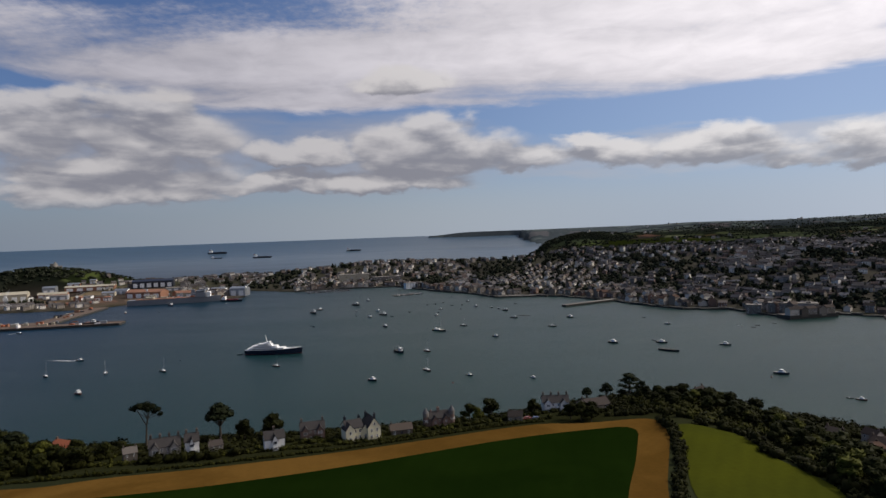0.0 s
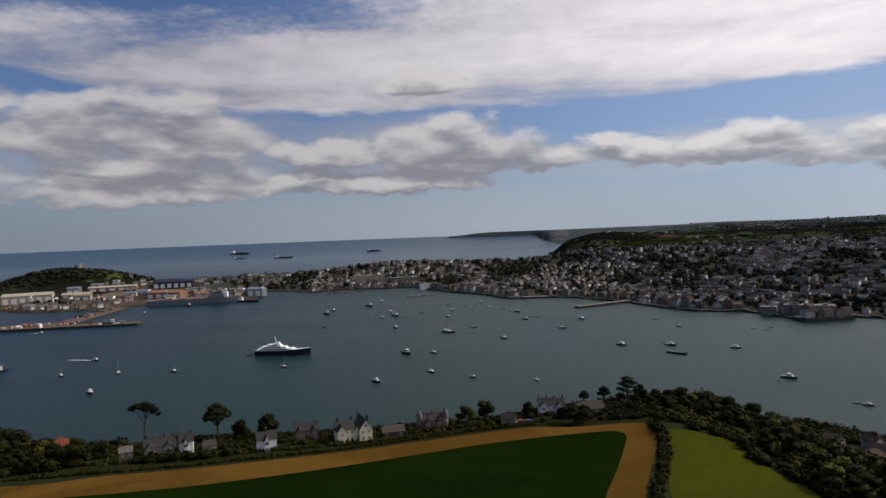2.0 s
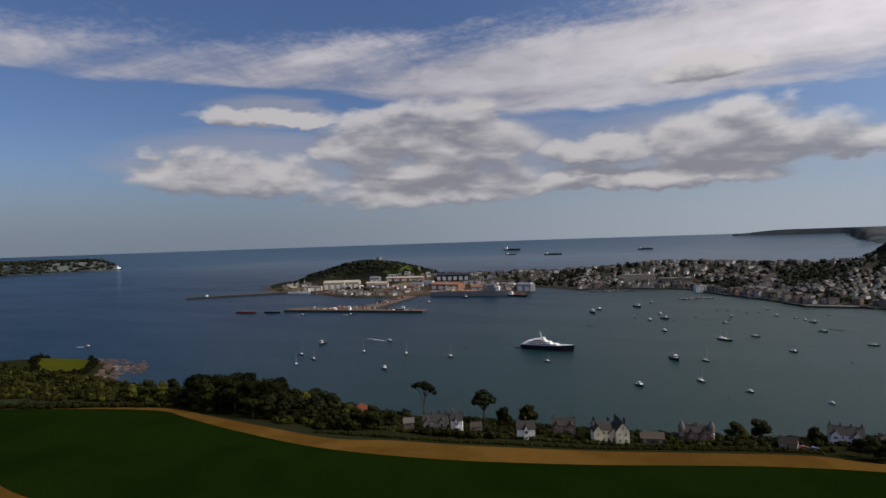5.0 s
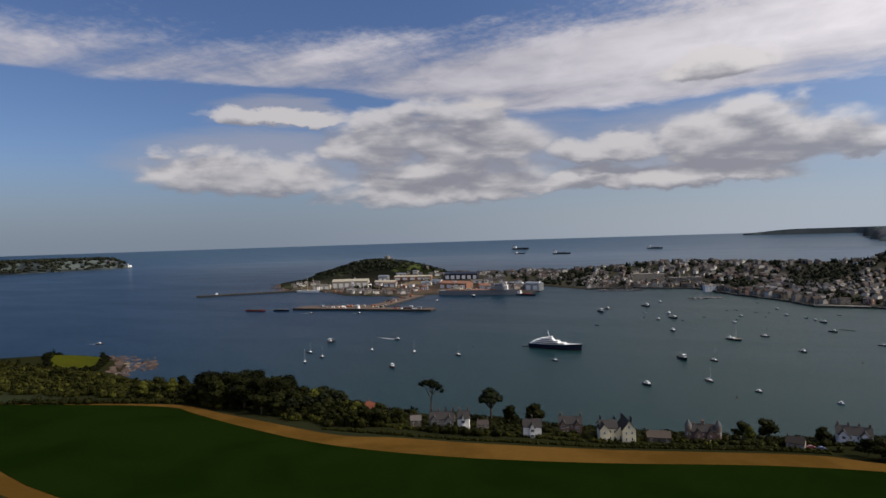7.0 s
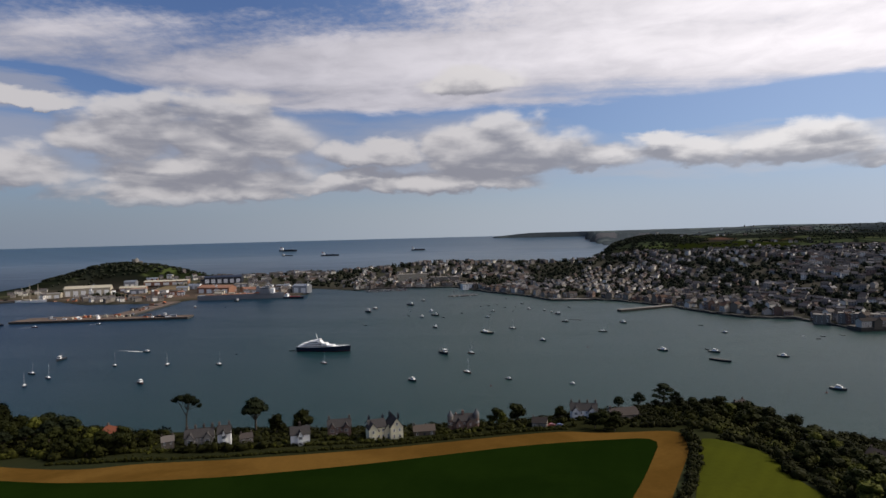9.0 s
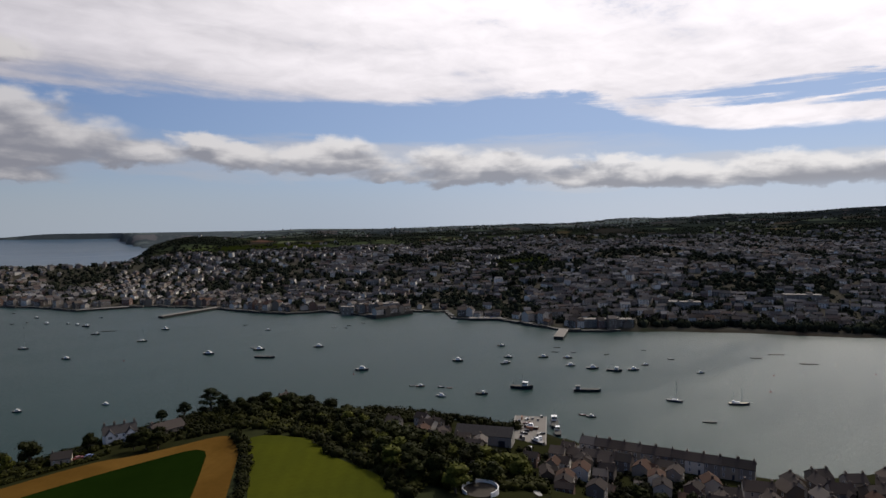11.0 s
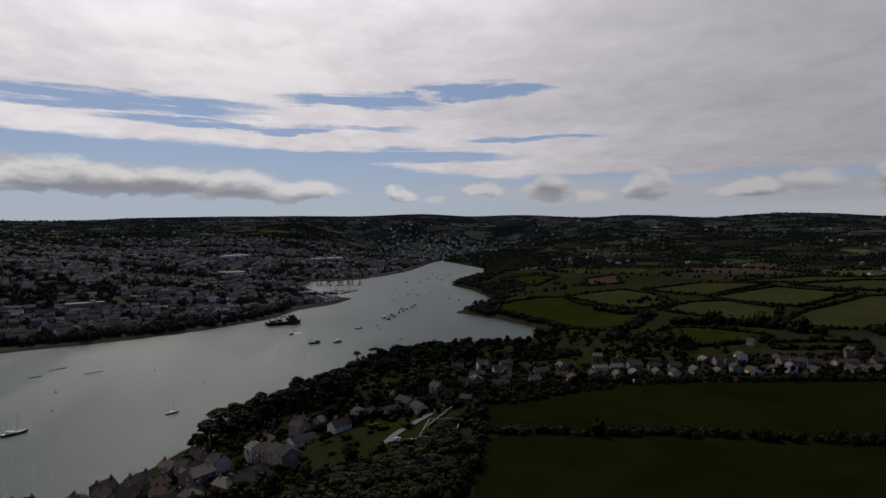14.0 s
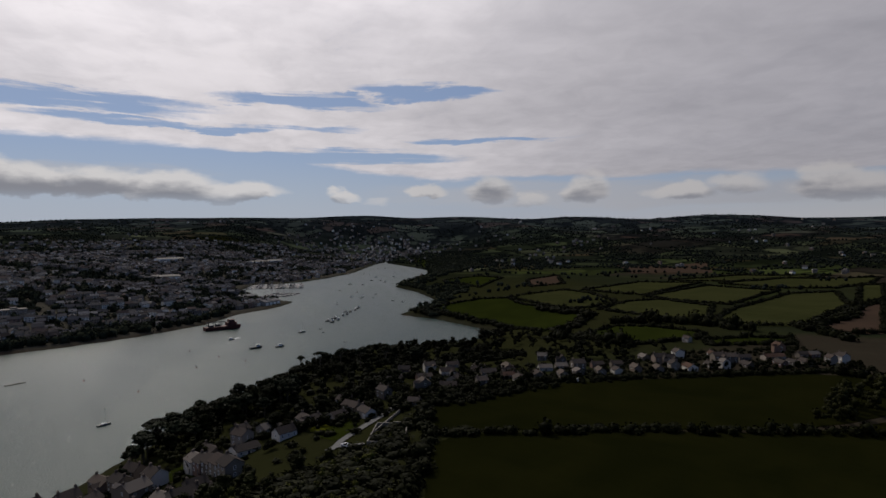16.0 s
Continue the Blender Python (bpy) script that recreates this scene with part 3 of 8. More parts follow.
def terrain(x, y):
    """Height of the ground, and the distances to the shores of the two sides."""
    x, y = np.asarray(x, float), np.asarray(y, float)
    near = shore_distance(x, y, NEAR_SHORE + NEAR_REST)
    town = shore_distance(x, y, TOWN_SHORE + TOWN_REST)
    isle = shore_distance(x, y, ISLE)
    r = np.hypot(x, y)
    azim = np.degrees(np.arctan2(x, y))
    crest = 128 + 122 * sstep(azim, 30, 92) - 13 * sstep(azim, 98, 113) - 20 * sstep(azim, 124, 142)
    far = sstep(r, 1900, 4600) * np.maximum(sstep(np.maximum(near, town), 0, 900), sstep(x, 2900, 3600) * (y < 600))
    roll = wave_noise(x, y, 900, 5)
    d = np.maximum(near, 0)
    z_near = 1.2 * sstep(d, 0, 4) + 33 * (1 - np.exp(-d / 88)) + 14 * sstep(d, 250, 1500) + (7 * roll + 3 * wave_noise(x, y, 300, 8)) * sstep(d, 150, 700)
    # the waterside village lies low
    low = np.clip(1.7 * bump_at(x, y, 258, 205, 130, 78, -1.08), 0, 1)
    z_near = z_near * (1 - low) + low * (2.4 * sstep(d, 0, 4) + 4 * sstep(d, 10, 60) + 24 * sstep(d, 50, 165))
    # the ground falls away to the creek
    z_near = z_near * (1 - 0.72 * np.clip(1.3 * bump_at(x, y, 605, -120, 115, 105), 0, 1))
    z_near = z_near * (1 - far) + crest * far + 12 * roll * far
    d = np.maximum(town, 0)
    z_town = 2.6 * sstep(d, 0, 5) + 52 * sstep(d, 10, 560) + 18 * sstep(d, 400, 1500) + (9 * roll + 5 * wave_noise(x, y, 350, 3)) * sstep(d, 120, 600)
    z_town = z_town * (1 - far) + crest * far + 10 * roll * far
    z_town = z_town + 50 * bump_at(x, y, -975, 1625, 215, 110, 0.58) * sstep(d, 20, 110)
    # the neck of land between harbour and bay
    neck = 26 * bump_at(x, y, -120, 1640, 170, 130) + 12 * bump_at(x, y, -480, 1640, 260, 110) + 13 * bump_at(x, y, 110, 1640, 130, 130)
    z_town = z_town + neck * sstep(d, 15, 110)
    z_town = z_town + 68 * bump_at(x, y, 690, 2780, 215, 260) * sstep(d, 0, 90)
    # open bay as far as the distant coast
    bay = sstep(r, 3250, 3600) * (1 - sstep(azim, 11.5, 16))
    z_town = z_town * (1 - bay) + bay * (95 * np.clip((r - 4200) / 640, 0, 1) ** 1.5 + 3)
    coast = sstep(r, 4450, 4700) * (1 - sstep(azim, 24, 36))
    z_town = z_town * (1 - coast) + coast * (93 + 23 * sstep(d, 0, 25) * sstep(azim, -3, 5) + 8 * sstep(azim, 6, 30))
    docks = bump_at(x, y, -720, 1330, 330, 150, -0.2)
    z_town = z_town * (1 - np.clip(1.5 * docks, 0, 1)) + np.clip(1.5 * docks, 0, 1) * 3.2 * sstep(d, 0, 4)
    z_isle = 60 * sstep(isle, 0, 160)
    z = np.where(near > 0, z_near, np.where(town > 0, z_town, np.where(isle > 0, z_isle, 0)))
    out = -np.minimum(np.minimum(np.abs(near), np.abs(town)), np.abs(isle))
    z = np.where((near <= 0) & (town <= 0) & (isle <= 0), np.maximum(out * 0.25, -6), z)
    return z, near, town


def ground_z(x, y):
    return float(terrain(np.array([x]), np.array([y]))[0][0])
# ---- ground and sea ----
def mesh_object(name, verts, faces, mats, parent=None, index=None, smooth=False):
    me = bpy.data.meshes.new(name)
    me.from_pydata(verts, [], faces)
    for m in mats if isinstance(mats, (list, tuple)) else [mats]:
        me.materials.append(m)
    if index is not None:
        me.polygons.foreach_set("material_index", index)
    if smooth:
        me.polygons.foreach_set("use_smooth", [True] * len(me.polygons))
    ob = new(name, me)
    ob.parent = parent
    return ob


def polar_sheet(rings, sectors, cx, cy):
    a = np.arange(sectors) * 2 * math.pi / sectors
    x = (cx + rings[:, None] * np.sin(a)[None]).ravel()
    y = (cy + rings[:, None] * np.cos(a)[None]).ravel()
    i, j = np.meshgrid(np.arange(len(rings) - 1), np.arange(sectors), indexing="ij")
    k = (j + 1) % sectors
    f = np.stack([i * sectors + j, (i + 1) * sectors + j, (i + 1) * sectors + k, i * sectors + k], -1).reshape(-1, 4)
    return x, y, f


# fields far and near are cells between hedges
CELL_RAND = np.random.RandomState(21)
CELLS = np.stack([CELL_RAND.uniform(-1200, 4900, 900), CELL_RAND.uniform(-4200, 4900, 900)], 1)
CELL_COLOUR = np.array([(0.026, 0.032, 0.016), (0.021, 0.026, 0.015), (0.060, 0.064, 0.038), (0.028, 0.032, 0.015), (0.046, 0.037, 0.028), (0.022, 0.027, 0.014), (0.037, 0.046, 0.016)])[CELL_RAND.randint(0, 7, 900)]


def cell_of(x, y):
    """The field that a place lies in, and how far it is from the next one's hedge."""
    x, y = np.asarray(x, float), np.asarray(y, float)
    who, gap = np.zeros(x.shape, int), np.zeros(x.shape)
    for s in range(0, len(x), 20000):
        d = np.hypot(x[s:s + 20000, None] - CELLS[None, :, 0], y[s:s + 20000, None] - CELLS[None, :, 1])
        o = np.argpartition(d, 1, 1)[:, :2]
        d2 = np.take_along_axis(d, o, 1)
        swap = d2[:, 0] > d2[:, 1]
        who[s:s + 20000] = np.where(swap, o[:, 1], o[:, 0])
        gap[s:s + 20000] = np.abs(d2[:, 0] - d2[:, 1])
    return who, gap


def town_mask(x, y, town):
    """How closely built-up a place on the far shore is, 0 to 1."""
    x, y = np.asarray(x, float), np.asarray(y, float)
    r, a = np.hypot(x, y), np.degrees(np.arctan2(x, y))
    limit = 1800 + 450 * sstep(a, 15, 45) + 450 * sstep(a, 55, 80)
    m = (1 - sstep(r, limit - 500, limit + 350)) * (town > 5)
    m = m * (1 - 0.96 * (bump_at(x, y, -985, 1620, 270, 170, 0.58) > 0.35))
    m = m * (1 - (bump_at(x, y, 690, 2700, 420, 520) > 0.35))
    m = m * (1 - 0.95 * (bump_at(x, y, -720, 1330, 330, 150, -0.2) > 0.45))
    return m


rings = np.concatenate([[0.02], 20 * 1.0205 ** np.arange(271)])
rings = rings[rings < 4840]
gx, gy, gf = polar_sheet(rings, 720, 20, 0)
gz, g_near, g_town = terrain(gx, gy)
who, gap = cell_of(gx, gy)
cover = CELL_COLOUR[who] * (1 - 0.36 * sstep(gy, 100, -200))[:, None]      # field colours get up to 36% darker towards the inland side
edge_dark = sstep(gap, 5, 14)[:, None]
cover = cover * edge_dark + np.array((0.018, 0.022, 0.010)) * (1 - edge_dark)
wood = (sstep(wave_noise(gx, gy, 420, 31), 0.25, 0.75) * sstep(np.hypot(gx, gy), 700, 1300))[:, None]
cover = cover * (1 - wood) + np.array((0.018, 0.022, 0.011)) * wood
built = town_mask(gx, gy, g_town)[:, None]
cover = cover * (1 - built) + np.array((0.050, 0.046, 0.036)) * built
upland = (0.35 * sstep(np.hypot(gx, gy), 1300, 2000) * sstep(gx, 900, 1500) * (1 - built[:, 0]))[:, None]
cover = cover * (1 - upland) + np.array((0.018, 0.021, 0.018)) * upland
# aerial haze painted into the cover: distant land and coast turn blue-grey
far_haze = sstep(np.hypot(gx, gy), 2400, 3900)[:, None]
cover = cover * (1 - far_haze) + np.array((0.021, 0.026, 0.030)) * far_haze
coast_haze = (sstep(np.hypot(gx, gy), 3000, 4300) * sstep(gy, 1500, 2600))[:, None]
cover = cover * (1 - coast_haze) + np.array((0.080, 0.094, 0.098)) * coast_haze
garden = ((g_near > 0) * (1 - sstep(np.hypot(gx, gy), 1100, 1500)) * (1 - 0.8 * sstep(g_near, 90, 150) * (gx < 150) - 0.8 * sstep(g_near, 200, 330) * (gx >= 150)))[:, None]
cover = cover * (1 - garden) + np.array((0.017, 0.018, 0.007)) * garden
dock = np.clip(2.2 * bump_at(gx, gy, -720, 1330, 330, 150, -0.2) - 0.4, 0, 1)[:, None] * (g_town > 0)[:, None]
cover = cover * (1 - dock) + np.array((0.115, 0.085, 0.064)) * dock
beach = (np.exp(-(np.maximum(np.maximum(np.maximum(g_near, g_town), shore_distance(gx, gy, ISLE)), 0) / 6.0)))[:, None] * 0.7
cover = cover * (1 - beach) + np.array((0.022, 0.020, 0.016)) * beach
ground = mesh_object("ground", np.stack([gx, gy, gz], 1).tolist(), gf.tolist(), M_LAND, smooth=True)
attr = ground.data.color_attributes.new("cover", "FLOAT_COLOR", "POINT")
wild = sstep(np.hypot(gx, gy), 1100, 1700) * (1 - built[:, 0]) * (1 - 0.6 * coast_haze[:, 0])
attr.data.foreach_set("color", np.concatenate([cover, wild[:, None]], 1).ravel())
tagged(ground, "rolling green coastal land with hedged fields and town ground", "ground", kind="structure")

# the sea meets the sky a third of a degree under the level line
srings = np.concatenate([[1.0], np.geomspace(60, 4200, 40), np.linspace(4220, 4840, 24)])
sx, sy, sf = polar_sheet(srings, 240, 20, 0)
sr = np.repeat(srings, 240)
sz = 95 * np.clip((sr - 4200) / 640, 0, 1) ** 1.5
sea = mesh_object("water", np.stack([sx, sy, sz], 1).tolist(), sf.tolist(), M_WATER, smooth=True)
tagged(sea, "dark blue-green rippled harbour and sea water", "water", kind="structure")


def inside(poly, x, y):
    return shore_distance(np.asarray(x, float), np.asarray(y, float), poly) > 0


def eased(poly, k=0.2, times=2):
    """The outline with its corners rounded off."""
    for _ in range(times):
        poly = [(a[0] + (b[0] - a[0]) * f, a[1] + (b[1] - a[1]) * f) for a, b in zip(poly, poly[1:] + poly[:1]) for f in (k, 1 - k)]
    return poly


def drape(name, poly, mat, lift, label, step=6.0, category="field"):
    """A field laid over the ground, cut to its outline."""
    poly = eased(poly, 0.2 if step < 20 else 0.07, 2 if step < 20 else 1)
    bm = bmesh.new()
    f = bm.faces.new([bm.verts.new((x, y, 0)) for x, y in poly])
    xs, ys = [p[0] for p in poly], [p[1] for p in poly]
    for lo, hi, n in ((min(xs), max(xs), (1, 0, 0)), (min(ys), max(ys), (0, 1, 0))):
        for c in np.arange(lo + step, hi, step):
            bmesh.ops.bisect_plane(bm, geom=bm.verts[:] + bm.edges[:] + bm.faces[:], plane_co=(c if n[0] else 0, c if n[1] else 0, 0), plane_no=n)
    co = np.array([v.co[:] for v in bm.verts])
    z = terrain(co[:, 0], co[:, 1])[0]
    for v, h in zip(bm.verts, z):
        v.co.z = h + lift
    bmesh.ops.recalc_face_normals(bm, faces=bm.faces)
    me = bpy.data.meshes.new(name)
    bm.to_mesh(me)
    bm.free()
    if me.polygons[0].normal.z < 0:
        me.flip_normals()
    me.materials.append(mat)
    me.polygons.foreach_set("use_smooth", [True] * len(me.polygons))
    return tagged(new(name, me), label, category, kind="structure")
# ---- fields ----
drape("field_margin", [(-385, 212), (-300, 258), (-281, 260), (-258, 254), (-214, 247), (-169, 239), (-150, 239), (-130, 248), (-99, 253), (-60, 264), (-20, 278), (7, 288), (41, 301), (60, 305), (70, 299), (86, 297), (108, 299), (113, 288), (108, 268), (96, 239), (77, 195), (60, 130), (-200, 110), (-430, 170)],
      M_MARGIN, 0.15, "dry yellow-brown ploughed margin round the crop field")
drape("crop_field", [(100, 284), (64, 281), (30, 272), (-14, 254), (-50, 240), (-85, 229), (-119, 223), (-150, 221), (-178, 224), (-222, 233), (-260, 243), (-292, 254), (-395, 205), (-420, 180), (-200, 120), (40, 130), (66, 200), (79, 229)],
      M_CROP, 0.32, "dark green field of young crop on the hill")
drape("meadow", [(113, 279), (126, 279), (139, 264), (136, 246), (133, 235), (135, 215), (138, 200), (132, 180), (112, 160), (84, 170), (86, 197), (103, 241)], M_MEADOW, 0.2, "bright yellow-green meadow behind a hedge")
drape("meadow", [(118, 330), (135, 322), (152, 330), (140, 348), (122, 348)], M_MEADOW, 0.2, "small grass paddock among the trees above the shore")
drape("upper_field", [(336, -40), (371, -60), (373, -116), (359, -213), (354, -299), (300, -330), (262, -207), (287, -108), (307, -40)], M_PASTURE, 0.2, "dark green pasture below a row of houses")
drape("lower_field", [(303, -38), (283, -108), (258, -207), (290, -335), (150, -330), (120, -120), (180, -10), (240, -24)], M_PASTURE, 0.2, "dark green pasture sloping away, hedged")
FIELDS = [
    ([(920, -164), (919, -240), (892, -279), (708, -317), (652, -276), (649, -230), (768, -218), (867, -184)], M_LUSH, "green field above the creek"),
    ([(896, -273), (929, -379), (866, -394), (769, -380), (750, -334), (766, -307), (828, -277)], M_PALE, "pale grass field between dark hedges"),
    ([(914, -403), (993, -544), (925, -616), (816, -449), (851, -424)], M_PALE, "pale grass field on the ridge"),
    ([(728, -336), (766, -395), (762, -441), (675, -454), (587, -383), (593, -346), (667, -345)], M_PALE, "pale hillside field between dark hedges"),
    ([(803, -444), (886, -598), (790, -648), (682, -481), (758, -447)], M_PALE, "pale grass field on the slope"),
    ([(583, -389), (648, -462), (752, -632), (747, -701), (635, -606), (514, -434), (536, -374)], M_PALE, "large pale field on the slope"),
]
FIELDS += [
    ([(580, -249), (595, -286), (572, -303), (507, -322), (484, -299), (482, -244), (538, -234)], M_LUSH, "narrow green field behind the houses"),
    ([(501, -430), (607, -588), (645, -668), (462, -461), (469, -430)], M_TILLED, "brown-green field on the far slope"),
    ([(870, -872), (920, -978), (675, -702), (627, -611)], M_PALE, "pale field at the top of the slope"),
    ([(991, -602), (1074, -834), (1097, -1042), (914, -671)], M_PALE, "long pale field on the ridge"),
    ([(898, -632), (1022, -878), (997, -1058), (778, -733), (810, -685)], M_PALE, "long pale field below the ridge"),
    ([(477, -301), (474, -341), (460, -367), (439, -348), (453, -289)], M_LUSH, "green field behind the houses"),
]
FIELDS += [
    ([(2573, -430), (2130, -505), (1931, -475), (2155, -395)], M_LUSH, "green field beside the upper river"),
    ([(1329, -276), (1318, -354), (1243, -380), (1125, -299)], M_LUSH, "bright green field above the river bend"),
    ([(1158, -404), (1225, -495), (1037, -425), (1022, -358)], M_TILLED, "bare brown field"),
    ([(1573, -822), (1585, -1102), (1190, -830), (1197, -642)], M_TILLED, "wide bare brown field"),
    ([(868, 991), (1097, 1107), (996, 924), (925, 871), (848, 923)], M_LUSH, "bright green playing field in the town"),
    ([(2132, 345), (2470, 215), (2372, 115), (2147, 138), (2021, 276)], M_LUSH, "green hillside field above the marina"),
    ([(2804, 500), (2886, 320), (2707, 257), (2578, 394)], M_PASTURE, "green hilltop field"),
    ([(748, 2508), (969, 2416), (1012, 2065), (888, 1991), (755, 2372)], M_LUSH, "green field on the headland"),
    ([(-593, 362), (-680, 450), (-648, 458), (-564, 403), (-520, 357), (-520, 318)], M_MEADOW, "green field on the point"),
]
for poly, mat, text in FIELDS:
    mx, my = sum(p[0] for p in poly) / len(poly), sum(p[1] for p in poly) / len(poly)
    poly = [(mx + (x - mx) * 1.05, my + (y - my) * 1.05) for x, y in poly]
    drape("field", poly, mat, 0.35, text, step=22.0)


# ---- kit of parts ----
def part(name, me, mat, parent, label=""):
    ob = new(name, me)
    if mat is not None and not me.materials:
        me.materials.append(mat)
    ob.parent = parent
    if label:
        ob["label"] = label
    return ob


class Shape:
    """Collects solids into one mesh."""

    def __init__(self):
        self.v, self.f, self.m = [], [], []

    def add(self, verts, faces, mat=0):
        n = len(self.v)
        self.v += [tuple(p) for p in verts]
        self.f += [tuple(i + n for i in f) for f in faces]
        self.m += [mat] * len(faces)
        return self

    def box(self, x, y, z, w, d, h, mat=0, turn=0.0, taper=1.0):
        c, s = math.cos(turn), math.sin(turn)
        pts = []
        for k, hz in ((1.0, 0), (taper, h)):
            for a, b in ((-1, -1), (1, -1), (1, 1), (-1, 1)):
                px, py = a * w / 2 * k, b * d / 2 * k
                pts.append((x + px * c - py * s, y + px * s + py * c, z + hz))
        return self.add(pts, [(3, 2, 1, 0), (4, 5, 6, 7), (0, 1, 5, 4), (1, 2, 6, 5), (2, 3, 7, 6), (3, 0, 4, 7)], mat)

    def tube(self, p, q, r0, r1=None, n=6, mat=0):
        r1 = r0 if r1 is None else r1
        p, q = Vector(p), Vector(q)
        a = (q - p).normalized()
        b = a.orthogonal().normalized()
        c = a.cross(b)
        pts = [tuple(o + (b * math.cos(t) + c * math.sin(t)) * r) for o, r in ((p, r0), (q, r1)) for t in [6.2832 * i / n for i in range(n)]]
        fs = [(i, (i + 1) % n, n + (i + 1) % n, n + i) for i in range(n)] + [tuple(range(n - 1, -1, -1)), tuple(range(n, 2 * n))]
        return self.add(pts, fs, mat)

    def gable(self, w, d, h0, rise, mat=0, x=0.0, y=0.0):
        """Gabled end walls' triangles over a body; the ridge runs along x."""
        return self.add([(x - w / 2, y - d / 2, h0), (x - w / 2, y + d / 2, h0), (x - w / 2, y, h0 + rise), (x + w / 2, y - d / 2, h0), (x + w / 2, y + d / 2, h0), (x + w / 2, y, h0 + rise)],
                        [(0, 2, 1), (3, 4, 5), (0, 3, 5, 2), (1, 2, 5, 4), (0, 1, 4, 3)], mat)

    def slabs(self, w, d, h0, rise, over=0.35, thick=0.22, mat=0, x=0.0, y=0.0):
        """Two roof slopes with thickness and eaves."""
        k = rise / (d / 2)
        e = d / 2 + over
        lo = h0 - over * k
        for s in (-1, 1):
            a, b = (x - w / 2 - over, x + w / 2 + over)
            pts = [(a, y + s * e, lo), (b, y + s * e, lo), (b, y, h0 + rise), (a, y, h0 + rise), (a, y + s * e, lo + thick), (b, y + s * e, lo + thick), (b, y, h0 + rise + thick), (a, y, h0 + rise + thick)]
            fs = [(0, 1, 2, 3), (7, 6, 5, 4), (0, 4, 5, 1), (1, 5, 6, 2), (3, 2, 6, 7), (0, 3, 7, 4)]
            self.add(pts, fs if s > 0 else [f[::-1] for f in fs], mat)
        return self

    def mesh(self, name, *mats):
        me = bpy.data.meshes.new(name)
        me.from_pydata(self.v, [], self.f)
        for m in mats:
            me.materials.append(m)
        me.polygons.foreach_set("material_index", self.m)
        return me


def window_mesh(w, h):
    """A sash window in one piece: frame and bar, two sunk panes."""
    s = Shape()
    xs = (-w / 2, -w / 2 + 0.11, w / 2 - 0.11, w / 2)
    zs = (0, 0.13, h * 0.5 - 0.04, h * 0.5 + 0.04, h - 0.11, h)
    grid = [(x, -0.08, z) for z in zs for x in xs]
    rim = [(x, 0.06, z) for x, z in ((xs[0], 0), (xs[3], 0), (xs[3], h), (xs[0], h))]
    panes = [(x, -0.03, zs[k]) for k in (1, 2, 3, 4) for x in xs[1:3]]
    fs, ms = [], []
    for r in range(5):
        for c in range(3):
            if c == 1 and r in (1, 3):
                continue
            fs.append((r * 4 + c, r * 4 + c + 1, r * 4 + c + 5, r * 4 + c + 4)), ms.append(1)
    for r, o in ((1, 28), (3, 32)):
        a = (r * 4 + 1, r * 4 + 2, r * 4 + 6, r * 4 + 5)
        b = (o, o + 1, o + 3, o + 2)
        fs.append(b), ms.append(0)
        for k in range(4):
            fs.append((a[k], a[(k + 1) % 4], b[(k + 1) % 4], b[k])), ms.append(1)
    for k, side in enumerate((((0, 1, 2, 3)), (3, 7, 11, 15, 19, 23), (23, 22, 21, 20), (20, 16, 12, 8, 4, 0))):
        fs.append((*side[::-1], 24 + k, 24 + (k + 1) % 4)), ms.append(1)
    s.add(grid + rim + panes, fs)
    s.m = ms
    return s.mesh("window", M_GLASS, M_WHITE)


WINDOW, WIDE_WINDOW = window_mesh(1.0, 1.5), window_mesh(1.9, 1.4)
DOOR = Shape().box(0, 0, 0, 1.0, 0.08, 2.05).box(0, -0.02, 2.05, 1.2, 0.14, 0.12).mesh("door", M_DARK)


